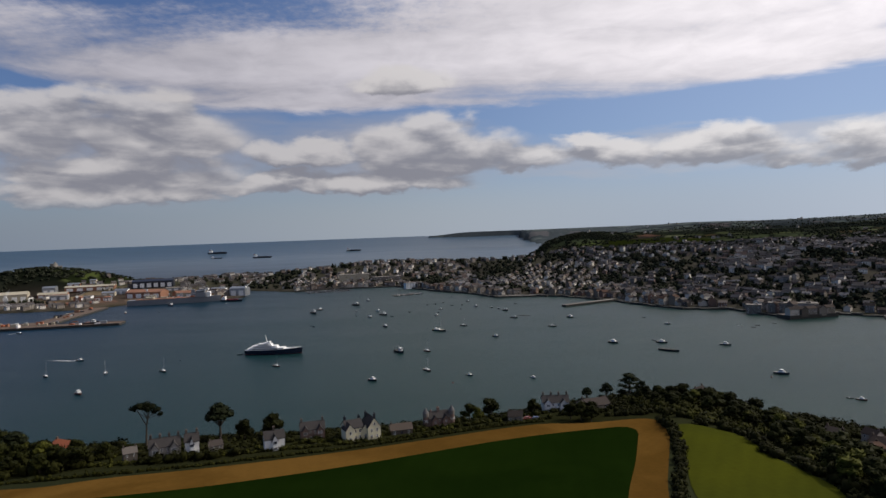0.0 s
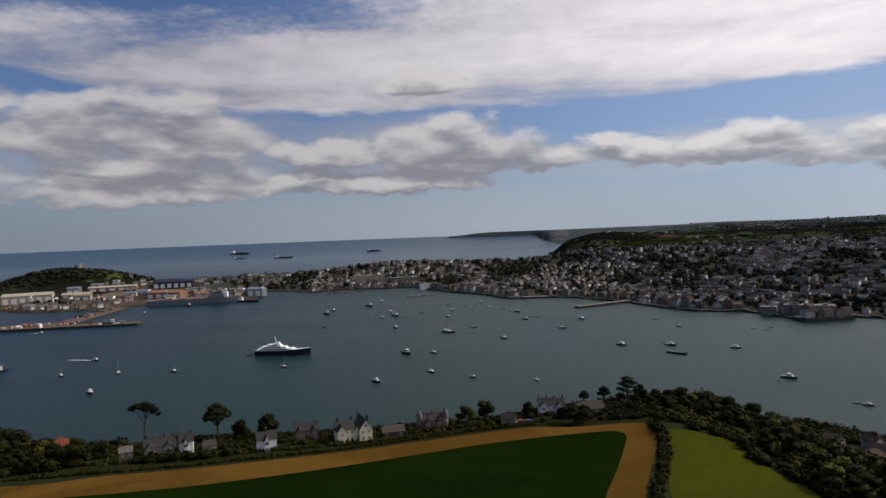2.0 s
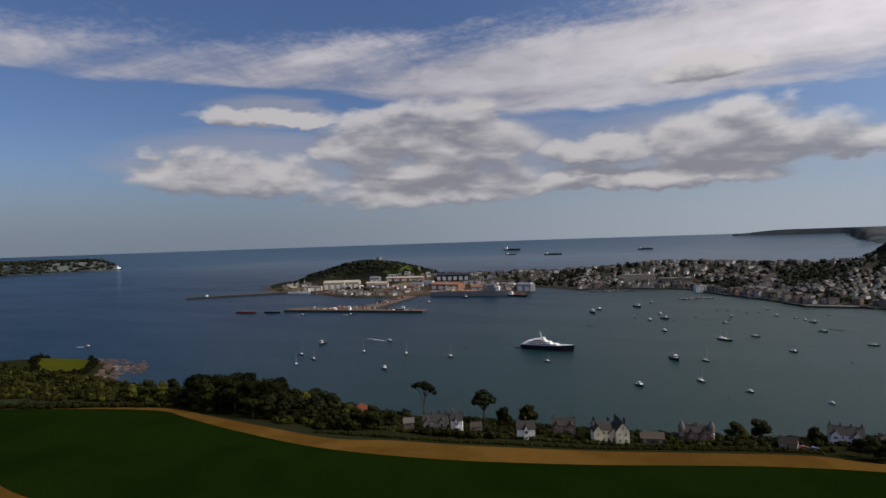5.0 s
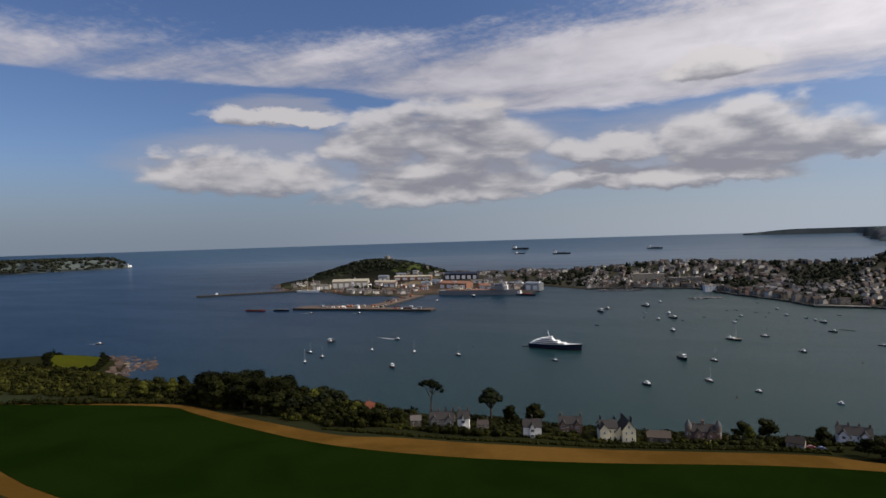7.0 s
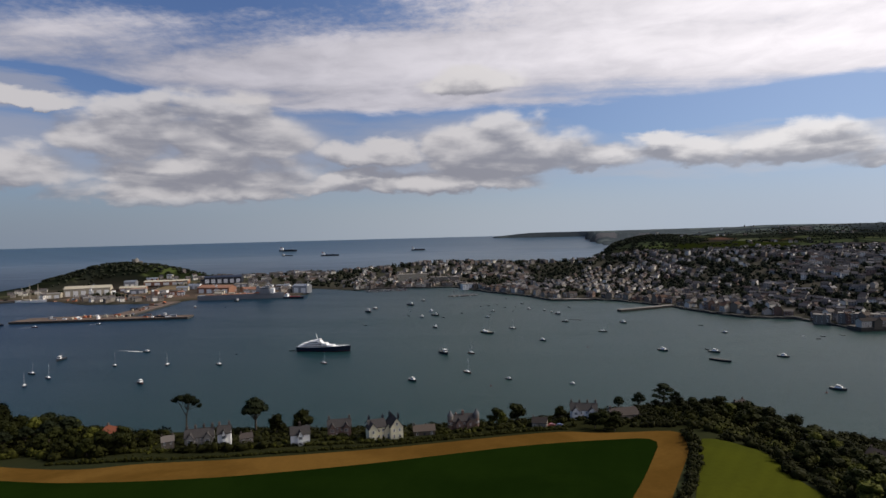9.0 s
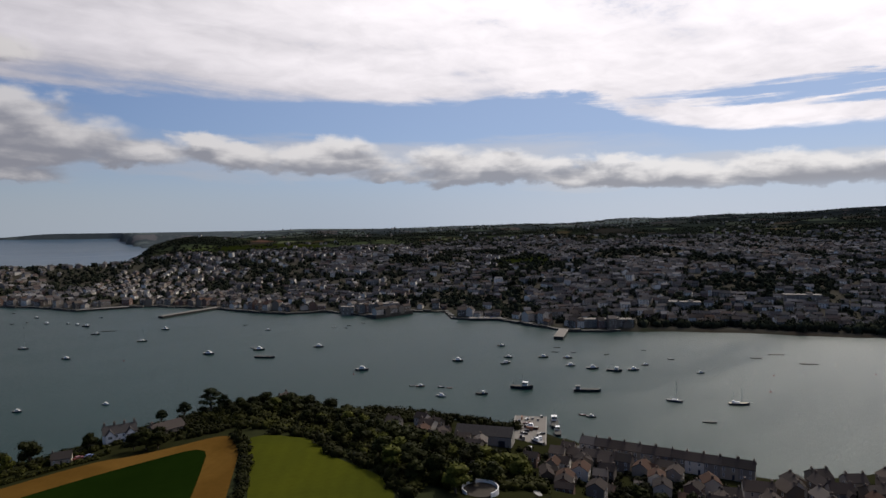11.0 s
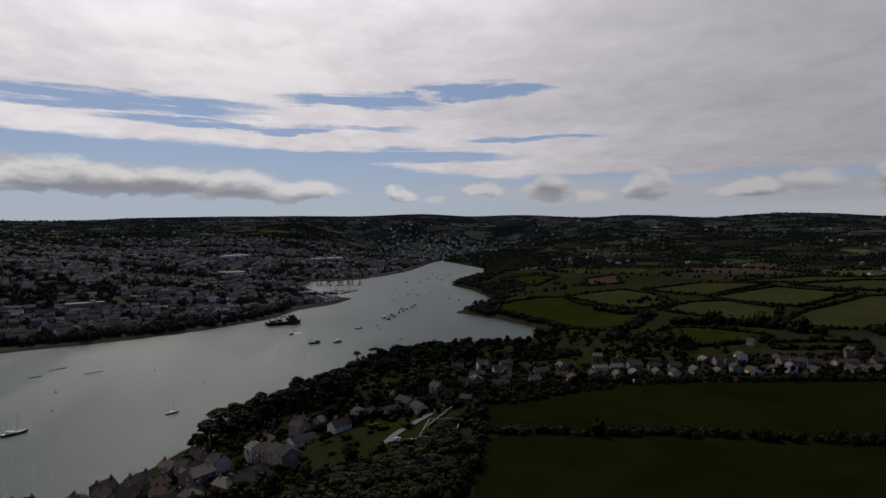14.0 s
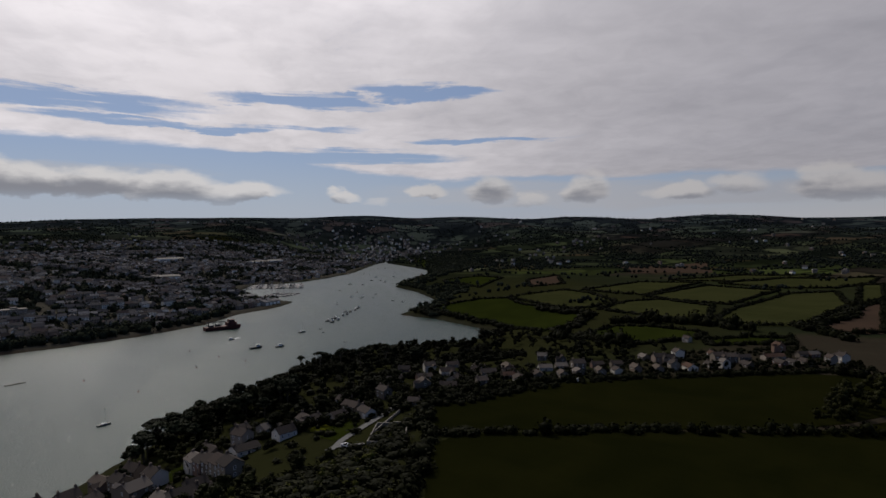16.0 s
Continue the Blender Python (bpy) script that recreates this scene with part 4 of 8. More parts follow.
def house_kit(w, d, storeys, rise, chimneys=2, wing=False, windows=3, wall=None, roof=None, dormer=False, sides=(-1, 1)):
    """A house: walls, roof, chimneys, windows and a door under an empty at its base."""
    base = new("house")
    h = 2.7 * storeys + 0.2
    s = Shape().box(0, 0, -2.5, w, d, h + 2.5).gable(w, d, h, rise)
    if wing:
        s.box(w * 0.26, -d * 0.62, -2.5, w * 0.36, d * 0.5, h + 2.3)
    part("wall", s.mesh("wall"), wall or M_WALL, base)
    r = Shape().slabs(w, d, h, rise)
    if wing:
        k = Shape().gable(d * 0.9, w * 0.36, h - 0.2, rise * 0.62)
        r.add([(w * 0.26 - y, -d * 0.45 + x, z) for x, y, z in k.v], k.f)
    part("roof", r.mesh("roof"), roof or M_ROOF, base)
    for i in range(chimneys):
        x = (-w / 2 + 0.6) if i == 0 else (w / 2 - 0.6) if i == 1 else 0.0
        c = Shape().box(x, 0, h + rise - 0.9, 0.65, 1.0, 1.8).box(x, 0, h + rise + 0.9, 0.78, 1.14, 0.14)
        for py in (-0.25, 0.25):
            c.tube((x, py, h + rise + 1.04), (x, py, h + rise + 1.45), 0.14, 0.11, 6)
        part("chimney", c.mesh("chimney"), M_CHIMNEY, base)
    for side in sides:
        for lv in range(storeys):
            for i in range(windows):
                x = (i - (windows - 1) / 2) * w / windows
                if wing and side < 0 and x > 0:
                    continue
                if lv == 0 and i == windows // 2 and side < 0:
                    o = part("door", DOOR, None, base)
                    o.matrix_basis = pose(x, -d / 2 - 0.02, 0)
                    continue
                o = part("window", WINDOW if windows > 1 else WIDE_WINDOW, None, base)
                o.matrix_basis = pose(x, side * (d / 2 + 0.02), 0.9 + 2.7 * lv, 0, 0, 0 if side < 0 else 180)
    for lv in range(storeys):
        o = part("window", WINDOW, None, base)
        o.matrix_basis = pose(w / 2 + 0.02, 0, 0.9 + 2.7 * lv, 0, 0, 90)
    if dormer:
        for x in (-w / 4, w / 4):
            q = Shape().box(x, -d * 0.3, h + 0.1, 1.5, 1.8, 1.3).slabs(1.6, 1.9, h + 1.4, 0.5, 0.15, 0.1, x=x, y=-d * 0.3)
            part("dormer", q.mesh("dormer"), M_WHITE, base)
    return base


class Kit:
    """Places a built thing and its copies: the first place takes the thing itself."""

    def __init__(self, thing, label, category, group=""):
        self.thing, self.used = thing, False
        tagged(thing, label, category, group)

    def put(self, x, y, z, turn, sx=1.0, sy=1.0, sz=1.0, label="", tilt=0.0):
        m = pose(x, y, z, tilt, 0, turn)
        if self.used:
            f = self.first
            ob = copy_thing(self.thing, m @ Matrix.Diagonal((sx / f[0], sy / f[1], sz / f[2], 1)))
        else:
            ob, self.used = self.thing, True
            self.first = (sx, sy, sz)
            ob.matrix_basis = m @ Matrix.Diagonal((sx, sy, sz, 1))
        if label:
            ob["label"] = label
        return ob


# ---- trees ----
def leaf_blob(s, rnd, c, r, leaves, size, squash=0.8, core=True):
    """A clump: a rough core with many loose leaf sprays round it."""
    c = Vector(c)
    if core:
        bm = bmesh.new()
        bmesh.ops.create_icosphere(bm, subdivisions=2, radius=1.0)
        ph = Vector((rnd.uniform(0, 50), rnd.uniform(0, 50), rnd.uniform(0, 50)))
        vs = []
        for v in bm.verts:
            k = 0.80 + 0.42 * noise.noise(v.co * 1.7 + ph) + 0.22 * noise.noise(v.co * 4.5 + ph)
            vs.append((c.x + v.co.x * r * k, c.y + v.co.y * r * k, c.z + v.co.z * r * k * squash))
        s.add(vs, [tuple(v.index for v in f.verts) for f in bm.faces])
        bm.free()
    for _ in range(leaves):
        d = Vector((rnd.gauss(0, 1), rnd.gauss(0, 1), rnd.gauss(0.15, 1))).normalized()
        p = c + Vector((d.x, d.y, d.z * squash)) * r * rnd.uniform(0.78, 1.12)
        t = Vector((rnd.gauss(0, 1), rnd.gauss(0, 1), rnd.gauss(0, 1))).normalized()
        b = t.cross(d).normalized()
        k = size * rnd.uniform(0.6, 1.4)
        s.add([p - t * k, p + b * k * 0.7, p + t * k, p - b * k * 0.7 + d * k * 0.4], [(0, 1, 2), (0, 2, 3)])


def tree_kit(seed, kind, mat):
    rnd = random.Random(seed)
    base = new("tree")
    t, c = Shape(), Shape()
    if kind == "broad":
        t.tube((0, 0, -1), (0.1, 0, 3.2), 0.38, 0.24, 7)
        for i in range(11):
            a = 6.28 * i / 11 + rnd.uniform(-0.3, 0.3)
            rr, zz = rnd.uniform(0.6, 3.4), rnd.uniform(3.2, 8.2)
            p = (rr * math.cos(a) * (1 - (zz - 3) / 12), rr * math.sin(a) * (1 - (zz - 3) / 12), zz)
            t.tube((0.05, 0, 2.6), p, 0.13, 0.05, 5)
            leaf_blob(c, rnd, p, rnd.uniform(1.3, 2.2), 46, 0.36)
        leaf_blob(c, rnd, (0, 0, 7.4), 2.1, 60, 0.38)
    elif kind == "pine":
        # tall bare trunk, leaning, with a flat dark top
        t.tube((0, 0, -1), (0.5, 0, 7.5), 0.42, 0.30, 7)
        t.tube((0.5, 0, 7.5), (1.6, 0.3, 12.0), 0.30, 0.15, 6)
        t.tube((0.5, 0, 7.5), (-2.4, 0.4, 12.5), 0.22, 0.10, 6)
        for p, r in (((-3.6, 0.4, 13.2), 1.5), ((-1.7, -0.8, 14.0), 1.7), ((0.4, 0.6, 13.9), 1.9), ((2.4, 0.2, 13.2), 1.9), ((4.2, -0.5, 12.3), 1.4), ((3.2, 0.9, 11.4), 1.2), ((1.2, -1.6, 12.9), 1.4), ((5.2, 0.3, 10.6), 0.9), ((-0.8, 1.7, 13.0), 1.4)):
            t.tube((0.9, 0.1, 9.5), p, 0.10, 0.04, 5)
            leaf_blob(c, rnd, p, r, 46, 0.40, 0.55)
    elif kind == "cypress":
        # wide dark dome on a forked trunk
        t.tube((0, 0, -1), (0.2, 0, 5.0), 0.50, 0.34, 7)
        for i in range(14):
            a = 6.28 * i / 7 + rnd.uniform(-0.3, 0.3)
            rr, zz = (3.3, rnd.uniform(7.0, 9.0)) if i < 7 else (1.7, rnd.uniform(9.8, 11.2))
            p = (rr * math.cos(a), rr * math.sin(a), zz)
            t.tube((0.2, 0, 4.6), p, 0.16, 0.06, 5)
            leaf_blob(c, rnd, p, rnd.uniform(1.6, 2.2), 46, 0.36, 0.7)
        leaf_blob(c, rnd, (0, 0, 11.6), 1.7, 40, 0.36)
    elif kind == "fir":
        t.tube((0, 0, -1), (0, 0, 13.0), 0.40, 0.05, 7)
        for i in range(26):
            zz = 2.5 + 10.5 * (i / 26) + rnd.uniform(-0.3, 0.3)
            a = i * 2.4 + rnd.uniform(-0.4, 0.4)
            rr = (3.0 - 2.6 * (i / 26) ** 1.2) * rnd.uniform(0.65, 1.2)
            p = (rr * math.cos(a), rr * math.sin(a), zz)
            t.tube((0, 0, zz - 0.5), p, 0.08, 0.03, 4)
            leaf_blob(c, rnd, p, rnd.uniform(0.7, 1.15), 26, 0.34, 0.6)
    else:
        t.tube((0, 0, -0.5), (0, 0, 1.0), 0.14, 0.1, 5)
        for i in range(6):
            p = (rnd.uniform(-1.4, 1.4), rnd.uniform(-1.4, 1.4), rnd.uniform(0.5, 1.8))
            leaf_blob(c, rnd, p, rnd.uniform(0.8, 1.3), 30, 0.26)
    part("trunk", t.mesh("trunk"), M_BARK, base)
    part("crown", c.mesh("crown"), mat, base)
    return base


def lump_template(seed, subdivisions=1, leaves=10, size=0.35):
    """A small unit clump for hedges and far woods."""
    s = Shape()
    leaf_blob(s, random.Random(seed), (0, 0, 0), 1.0, leaves, size, 0.85, core=False)
    bm = bmesh.new()
    bmesh.ops.create_icosphere(bm, subdivisions=subdivisions, radius=1.0)
    vs = [tuple(v.co * (0.74 + 0.55 * noise.noise(v.co * 2.1 + Vector((seed * 3.1, 0, 0))))) for v in bm.verts]
    s.add(vs, [tuple(v.index for v in f.verts) for f in bm.faces])
    bm.free()
    tri = []
    for f in s.f:
        tri += [f] if len(f) == 3 else [(f[0], f[1], f[2]), (f[0], f[2], f[3])]
    return np.array(s.v), np.array(tri)


LUMPS = [lump_template(i, 1, 46, 0.19) for i in range(8)]
LIGHT = [lump_template(30 + i, 1, 10, 0.45) for i in range(6)]
TINY = [lump_template(20 + i, 1, 0) for i in range(4)]


def scatter_mesh(name, x, y, z, rad, tall, mat, seed=1, kit=None):
    """Many clumps in one mesh."""
    g = np.random.RandomState(seed)
    kit = kit or LUMPS
    V, F, n = [], [], 0
    pick, spin = g.randint(0, len(kit), len(x)), g.uniform(0, 6.28, len(x))
    for i in range(len(x)):
        v, f = kit[pick[i]]
        c, s = math.cos(spin[i]), math.sin(spin[i])
        V.append(np.stack([x[i] + rad[i] * (v[:, 0] * c - v[:, 1] * s), y[i] + rad[i] * (v[:, 0] * s + v[:, 1] * c), z[i] + tall[i] * v[:, 2]], 1))
        F.append(f + n)
        n += len(v)
    V, F = np.concatenate(V), np.concatenate(F)
    me = bpy.data.meshes.new(name)
    me.vertices.add(len(V))
    me.vertices.foreach_set("co", V.ravel())
    me.loops.add(F.size)
    me.loops.foreach_set("vertex_index", F.ravel().astype(np.int32))
    me.polygons.add(len(F))
    me.polygons.foreach_set("loop_start", (np.arange(len(F)) * 3).astype(np.int32))
    me.update(calc_edges=True)
    me.validate()
    me.materials.append(mat)
    return new(name, me)
# ---- the town across the water ----
rng = np.random.RandomState(4)


def town_sites():
    """Plots in rows: districts each with their own street direction."""
    xs, ys = np.meshgrid(np.arange(-1150, 2700, 205.0), np.arange(-300, 2300, 205.0))
    out = []
    for cx, cy in zip(xs.ravel() + rng.uniform(-60, 60, xs.size), ys.ravel() + rng.uniform(-60, 60, xs.size)):
        turn = rng.uniform(-0.5, 0.5) + (0.9 if cx < 450 else -0.95)
        u, v = np.meshgrid(np.arange(-105, 106, 11.5), np.arange(-105, 106, 25.0))
        u = u.ravel() + rng.uniform(-1.5, 1.5, u.size)
        v = v.ravel() + rng.uniform(-2.5, 2.5, v.size)
        c, s = math.cos(turn), math.sin(turn)
        out.append(np.stack([cx + u * c - v * s, cy + u * s + v * c, np.full(u.size, turn)], 1))
    return np.concatenate(out)


sites = town_sites()
tz, _, td = terrain(sites[:, 0], sites[:, 1])
keep = town_mask(sites[:, 0], sites[:, 1], td)
clump = wave_noise(sites[:, 0], sites[:, 1], 260, 12)
keep = keep * np.where(clump > 0.55, 0.05, np.where(clump > 0.2, 0.24, 0.66))
ok = (rng.uniform(0, 1, len(sites)) < keep) & (td > 22)
ok &= ~inside([(868, 991), (1097, 1107), (996, 924), (925, 871), (848, 923)], sites[:, 0], sites[:, 1])
sites, tz, td = sites[ok], tz[ok], td[ok]
# no two houses on one plot
order = np.argsort(np.hypot(sites[:, 0], sites[:, 1]))
grid_used, chosen = {}, []
for i in order:
    key = (int(sites[i, 0] // 9.5), int(sites[i, 1] // 9.5))
    if any((key[0] + a, key[1] + b) in grid_used and math.dist(grid_used[(key[0] + a, key[1] + b)], sites[i, :2]) < 9.0 for a in (-1, 0, 1) for b in (-1, 0, 1)):
        continue
    grid_used[key] = tuple(sites[i, :2])
    chosen.append(i)
sites, tz, td = sites[chosen], tz[chosen], td[chosen]

KITS = [
    Kit(house_kit(9.5, 8.5, 2, 3.0, 2), "slate-roofed rendered house in the harbour town", "house", "town houses"),
    Kit(house_kit(11, 8.5, 2, 3.2, 2, wing=True), "slate-roofed house with a gabled wing in the town", "house", "town houses"),
    Kit(house_kit(9, 9, 3, 3.0, 2), "tall three-storey town house with a slate roof", "house", "town houses"),
    Kit(house_kit(12, 9, 2, 3.2, 1, windows=4), "broad slate-roofed house on the town hillside", "house", "town houses"),
]
FRONT = Kit(house_kit(10.5, 10, 4, 3.0, 2, sides=(-1,)), "tall waterfront building with rows of windows", "house", "waterfront buildings")
FRONT_B = Kit(house_kit(13, 10, 3, 3.2, 1, windows=4, sides=(-1,)), "three-storey waterfront building with a slate roof", "house", "waterfront buildings")

near_ids = np.argsort(np.hypot(sites[:, 0] - 20, sites[:, 1]))[:30]
for i in near_ids:
    k = KITS[rng.randint(0, 4)]
    k.put(sites[i, 0], sites[i, 1], tz[i], math.degrees(sites[i, 2]) + rng.choice([0, 180]), rng.uniform(0.85, 1.15), rng.uniform(0.9, 1.1), rng.uniform(0.9, 1.2))


def far_houses(ids, name, label):
    s = Shape()
    for i in ids:
        w, d, h, rise = rng.uniform(8, 14), rng.uniform(7, 9.5), rng.choice([5.2, 5.6, 6.2, 8.3], p=[0.3, 0.35, 0.2, 0.15]), rng.uniform(2.3, 3.4)
        one = Shape().box(0, 0, -3, w, d, h + 3, 0).gable(w, d, h, rise, 0).slabs(w, d, h, rise, 0.3, 0.2, 1)
        one.box(-w / 2 + 0.6, 0, h + rise - 0.6, 0.7, 1.1, 1.5, 2)
        for side in (-1, 1):
            for lv in range(int(h // 2.6)):
                for x in (-w / 3.2, 0, w / 3.2):
                    one.add([(x + a, side * (d / 2 + 0.05), 0.9 + 2.6 * lv + b) for a, b in ((-0.55, 0), (0.55, 0), (0.55, 1.4), (-0.55, 1.4))], [(0, 1, 2, 3)[::-side]], 3)
        turn = sites[i, 2] + rng.choice([0, math.pi / 2, math.pi], p=[0.45, 0.1, 0.45])
        c, sn = math.cos(turn), math.sin(turn)
        s.add([(sites[i, 0] + x * c - y * sn, sites[i, 1] + x * sn + y * c, tz[i] + z) for x, y, z in one.v], one.f)
        s.m[-len(one.f):] = one.m
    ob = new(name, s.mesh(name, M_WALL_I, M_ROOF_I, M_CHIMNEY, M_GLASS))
    return tagged(ob, label, "houses", kind="stuff")


rest = np.setdiff1d(np.arange(len(sites)), near_ids)
far_houses(rest, "town_houses", "crowded slate-roofed houses climbing the far hillside")
print("town sites", len(sites))

# buildings shoulder to shoulder along the waterfront
shore = np.array(TOWN_SHORE[11:36], float)
for a, b in zip(shore[:-1], shore[1:]):
    n = np.linalg.norm(b - a)
    out = np.array([-(b - a)[1], (b - a)[0]]) / n
    probe = (a + b) / 2 + out * 8
    if terrain(np.array([probe[0]]), np.array([probe[1]]))[2][0] < 0:
        out = -out
    for t in np.arange(7, n - 4, 12.0):
        if rng.uniform() < 0.18:
            continue
        p = a + (b - a) * t / n + out * rng.uniform(10, 24)
        if p[0] > 620 and rng.uniform() < 1.01:
            continue
        z = ground_z(*p)
        turn = math.degrees(math.atan2(-out[1], -out[0])) + 90
        [FRONT, FRONT_B, KITS[0], KITS[1], KITS[2], FRONT_B][rng.randint(0, 6)].put(p[0], p[1], z, turn + rng.choice([0, 0, 90]) + rng.uniform(-9, 9), rng.uniform(0.8, 1.15), rng.uniform(0.85, 1.2), rng.uniform(0.75, 1.1))

# farms and outlying houses on the hills
sites_far = []
while len(sites_far) < 900:
    r, a = rng.uniform(1300, 3900), radians(rng.uniform(8, 142))
    x, y = r * math.sin(a), r * math.cos(a)
    sites_far.append((x, y, rng.uniform(0, 6.28)))
sites_far = np.array(sites_far)
hamlet = wave_noise(sites_far[:, 0], sites_far[:, 1], 500, 44)
fz, fn, ft = terrain(sites_far[:, 0], sites_far[:, 1])
m = (np.maximum(fn, ft) > 20) & (hamlet > 0.15) & ~((fn > 0) & (np.hypot(sites_far[:, 0], sites_far[:, 1]) < 1500))
sites, tz = sites_far[m], fz[m]
far_houses(range(len(sites)), "outlying_houses", "scattered pale houses and farms on the far hills")

# a small town at the head of the river
up_town = np.random.RandomState(51)
sites = np.stack([up_town.normal(3060, 190, 420), up_town.normal(-330, 170, 420), up_town.uniform(0, 6.28, 420)], 1)
tz, fn, ft = terrain(sites[:, 0], sites[:, 1])
m = np.maximum(fn, ft) > 8
sites, tz = sites[m], tz[m]
far_houses(range(len(sites)), "river_town_houses", "pale huddled houses of a small town at the river's head")

# a dark sea wall under the town
shore = np.array(TOWN_SHORE[17:36], float)
s = Shape()
for a, b in zip(shore[:-1], shore[1:]):
    n = np.linalg.norm(b - a)
    steps = max(1, int(n / 11))
    for i in range(steps):
        c = a + (b - a) * (i + 0.5) / steps + rng.uniform(-1.6, 1.6, 2)
        s.box(c[0], c[1], -3, n / steps + 1.5, rng.uniform(4, 8), rng.uniform(4.6, 6.6), 0, math.atan2(b[1] - a[1], b[0] - a[0]) + rng.uniform(-0.05, 0.05))
tagged(new("sea_wall", s.mesh("sea_wall", M_WEED)), "dark weedy stone sea wall below the town", "wall", kind="structure")

# trees among the houses and on the far land
def scatter_trees(name, n, seed, test, size, mat, label, region, kit=None):
    g = np.random.RandomState(seed)
    x, y = g.uniform(region[0], region[1], n), g.uniform(region[2], region[3], n)
    z, ne, to = terrain(x, y)
    m = test(x, y, z, ne, to, g)
    x, y, z = x[m], y[m], z[m]
    r = g.uniform(size[0], size[1], len(x))
    return tagged(scatter_mesh(name, x, y, z + r * 0.55, r, r * g.uniform(0.8, 1.25, len(x)), mat, seed, kit), label, "trees", kind="stuff")


def in_town(x, y, z, ne, to, g):
    m = town_mask(x, y, to)
    c = wave_noise(x, y, 260, 12)
    return (to > 25) & (bump_at(x, y, -720, 1330, 360, 180, -0.2) < 0.2) & (g.uniform(0, 1, len(x)) < m * np.where(c > 0.55, 1.0, np.where(c > 0.2, 1.0, 0.62)))


def on_hedges(x, y, z, ne, to, g):
    who, gap = cell_of(x, y)
    r = np.hypot(x, y)
    w = wave_noise(x, y, 420, 31)
    return (np.maximum(ne, to) > 12) & (r > 600) & (g.uniform(0, 1, len(x)) > 0.8 * sstep(r, 2600, 3800)) & (town_mask(x, y, to) < 0.6) & ((gap < np.where(x > 1200, 0.005 * r + 5, 0.002 * r + 4)) | (w > np.where((x > 1200) & (r > 1500), 0.0, 0.85)) & (g.uniform(0, 1, len(x)) < 0.6)) & ~((ne > 0) & (r < 1300) & (w < 0.9) & (x < 1000) & (gap > 0))


scatter_trees("town_trees", 66000, 6, in_town, (2.8, 6.6), M_FAR_I, "dark garden trees between the town houses", (-1100, 2700, -200, 2300), LIGHT)
scatter_trees("far_trees", 106000, 7, on_hedges, (2.6, 5.2), M_WOOD_I, "dark hedgerow trees and woods on the hills up the river", (-1100, 3900, -2600, 700), TINY)
scatter_trees("far_trees", 84000, 8, on_hedges, (2.6, 5.2), M_FAR_I, "hedgerow trees and woods on the hills behind the town", (-1100, 3900, 700, 3300), TINY)
# ---- the near shore: village and villas ----
vr = np.random.RandomState(9)
COTTAGES = [
    Kit(house_kit(8.0, 7.5, 2, 2.5, 2, windows=2), "whitewashed slate-roofed cottage in the waterside village", "cottage", "village cottages"),
    Kit(house_kit(7.5, 7.8, 2, 2.5, 1, windows=2), "grey rendered terraced cottage with a slate roof", "cottage", "village cottages"),
    Kit(house_kit(10, 8, 2, 2.6, 2, wing=True, windows=2), "gabled slate-roofed village house with chimneys", "cottage", "village cottages"),
    Kit(house_kit(11, 7.5, 1, 2.2, 1, windows=3), "low slate-roofed bungalow beside gardens", "bungalow", "village bungalows"),
]


def row_of(kit_ids, ax, ay, bx, by, gap, jitter=1.0, skip=0.1, turn=0.0, sz=(0.82, 1.02), plan=(0.9, 1.12)):
    """Houses along a line, ridges along it."""
    n = math.hypot(bx - ax, by - ay)
    a = math.degrees(math.atan2(by - ay, bx - ax))
    for t in np.arange(0, n + 0.1, gap):
        if vr.uniform() < skip:
            continue
        x, y = ax + (bx - ax) * t / n + vr.uniform(-jitter, jitter), ay + (by - ay) * t / n + vr.uniform(-jitter, jitter)
        k = COTTAGES[kit_ids[vr.randint(0, len(kit_ids))]]
        k.put(x, y, ground_z(x, y) + 0.3, a + turn + vr.choice([0, 180]) + vr.uniform(-4, 4), vr.uniform(*plan), vr.uniform(*plan), vr.uniform(*sz))


# a long terrace on the waterfront
row_of([0, 1], 269, 213, 302, 144, 7.3, 0.0, 0.0, 0, (1.08, 1.1))
row_of([1, 0], 252, 206, 262, 184, 7.4, 0.3, 0.0)
row_of([1, 1], 300, 44, 330, 64, 7.6, 0.2, 0.0)


def strew(poly, n, spread, seed, kit_ids, street, size=(0.75, 1.05)):
    """Houses and outbuildings set at odds with one another over a piece of ground."""
    g = np.random.RandomState(seed)
    xs, ys = [p[0] for p in poly], [p[1] for p in poly]
    got = []
    for _ in range(n * 60):
        if len(got) >= n:
            break
        x, y = g.uniform(min(xs), max(xs)), g.uniform(min(ys), max(ys))
        if not inside(poly, np.array([x]), np.array([y]))[0] or any((x - p) ** 2 + (y - q) ** 2 < spread ** 2 for p, q in got):
            continue
        got.append((x, y))
        k = COTTAGES[kit_ids[g.randint(0, len(kit_ids))]]
        k.put(x, y, ground_z(x, y) + 0.2, street + g.choice([0, 90, 180, 270]) + g.normal(0, 9), g.uniform(*size), g.uniform(*size), g.uniform(*size) * 0.97)


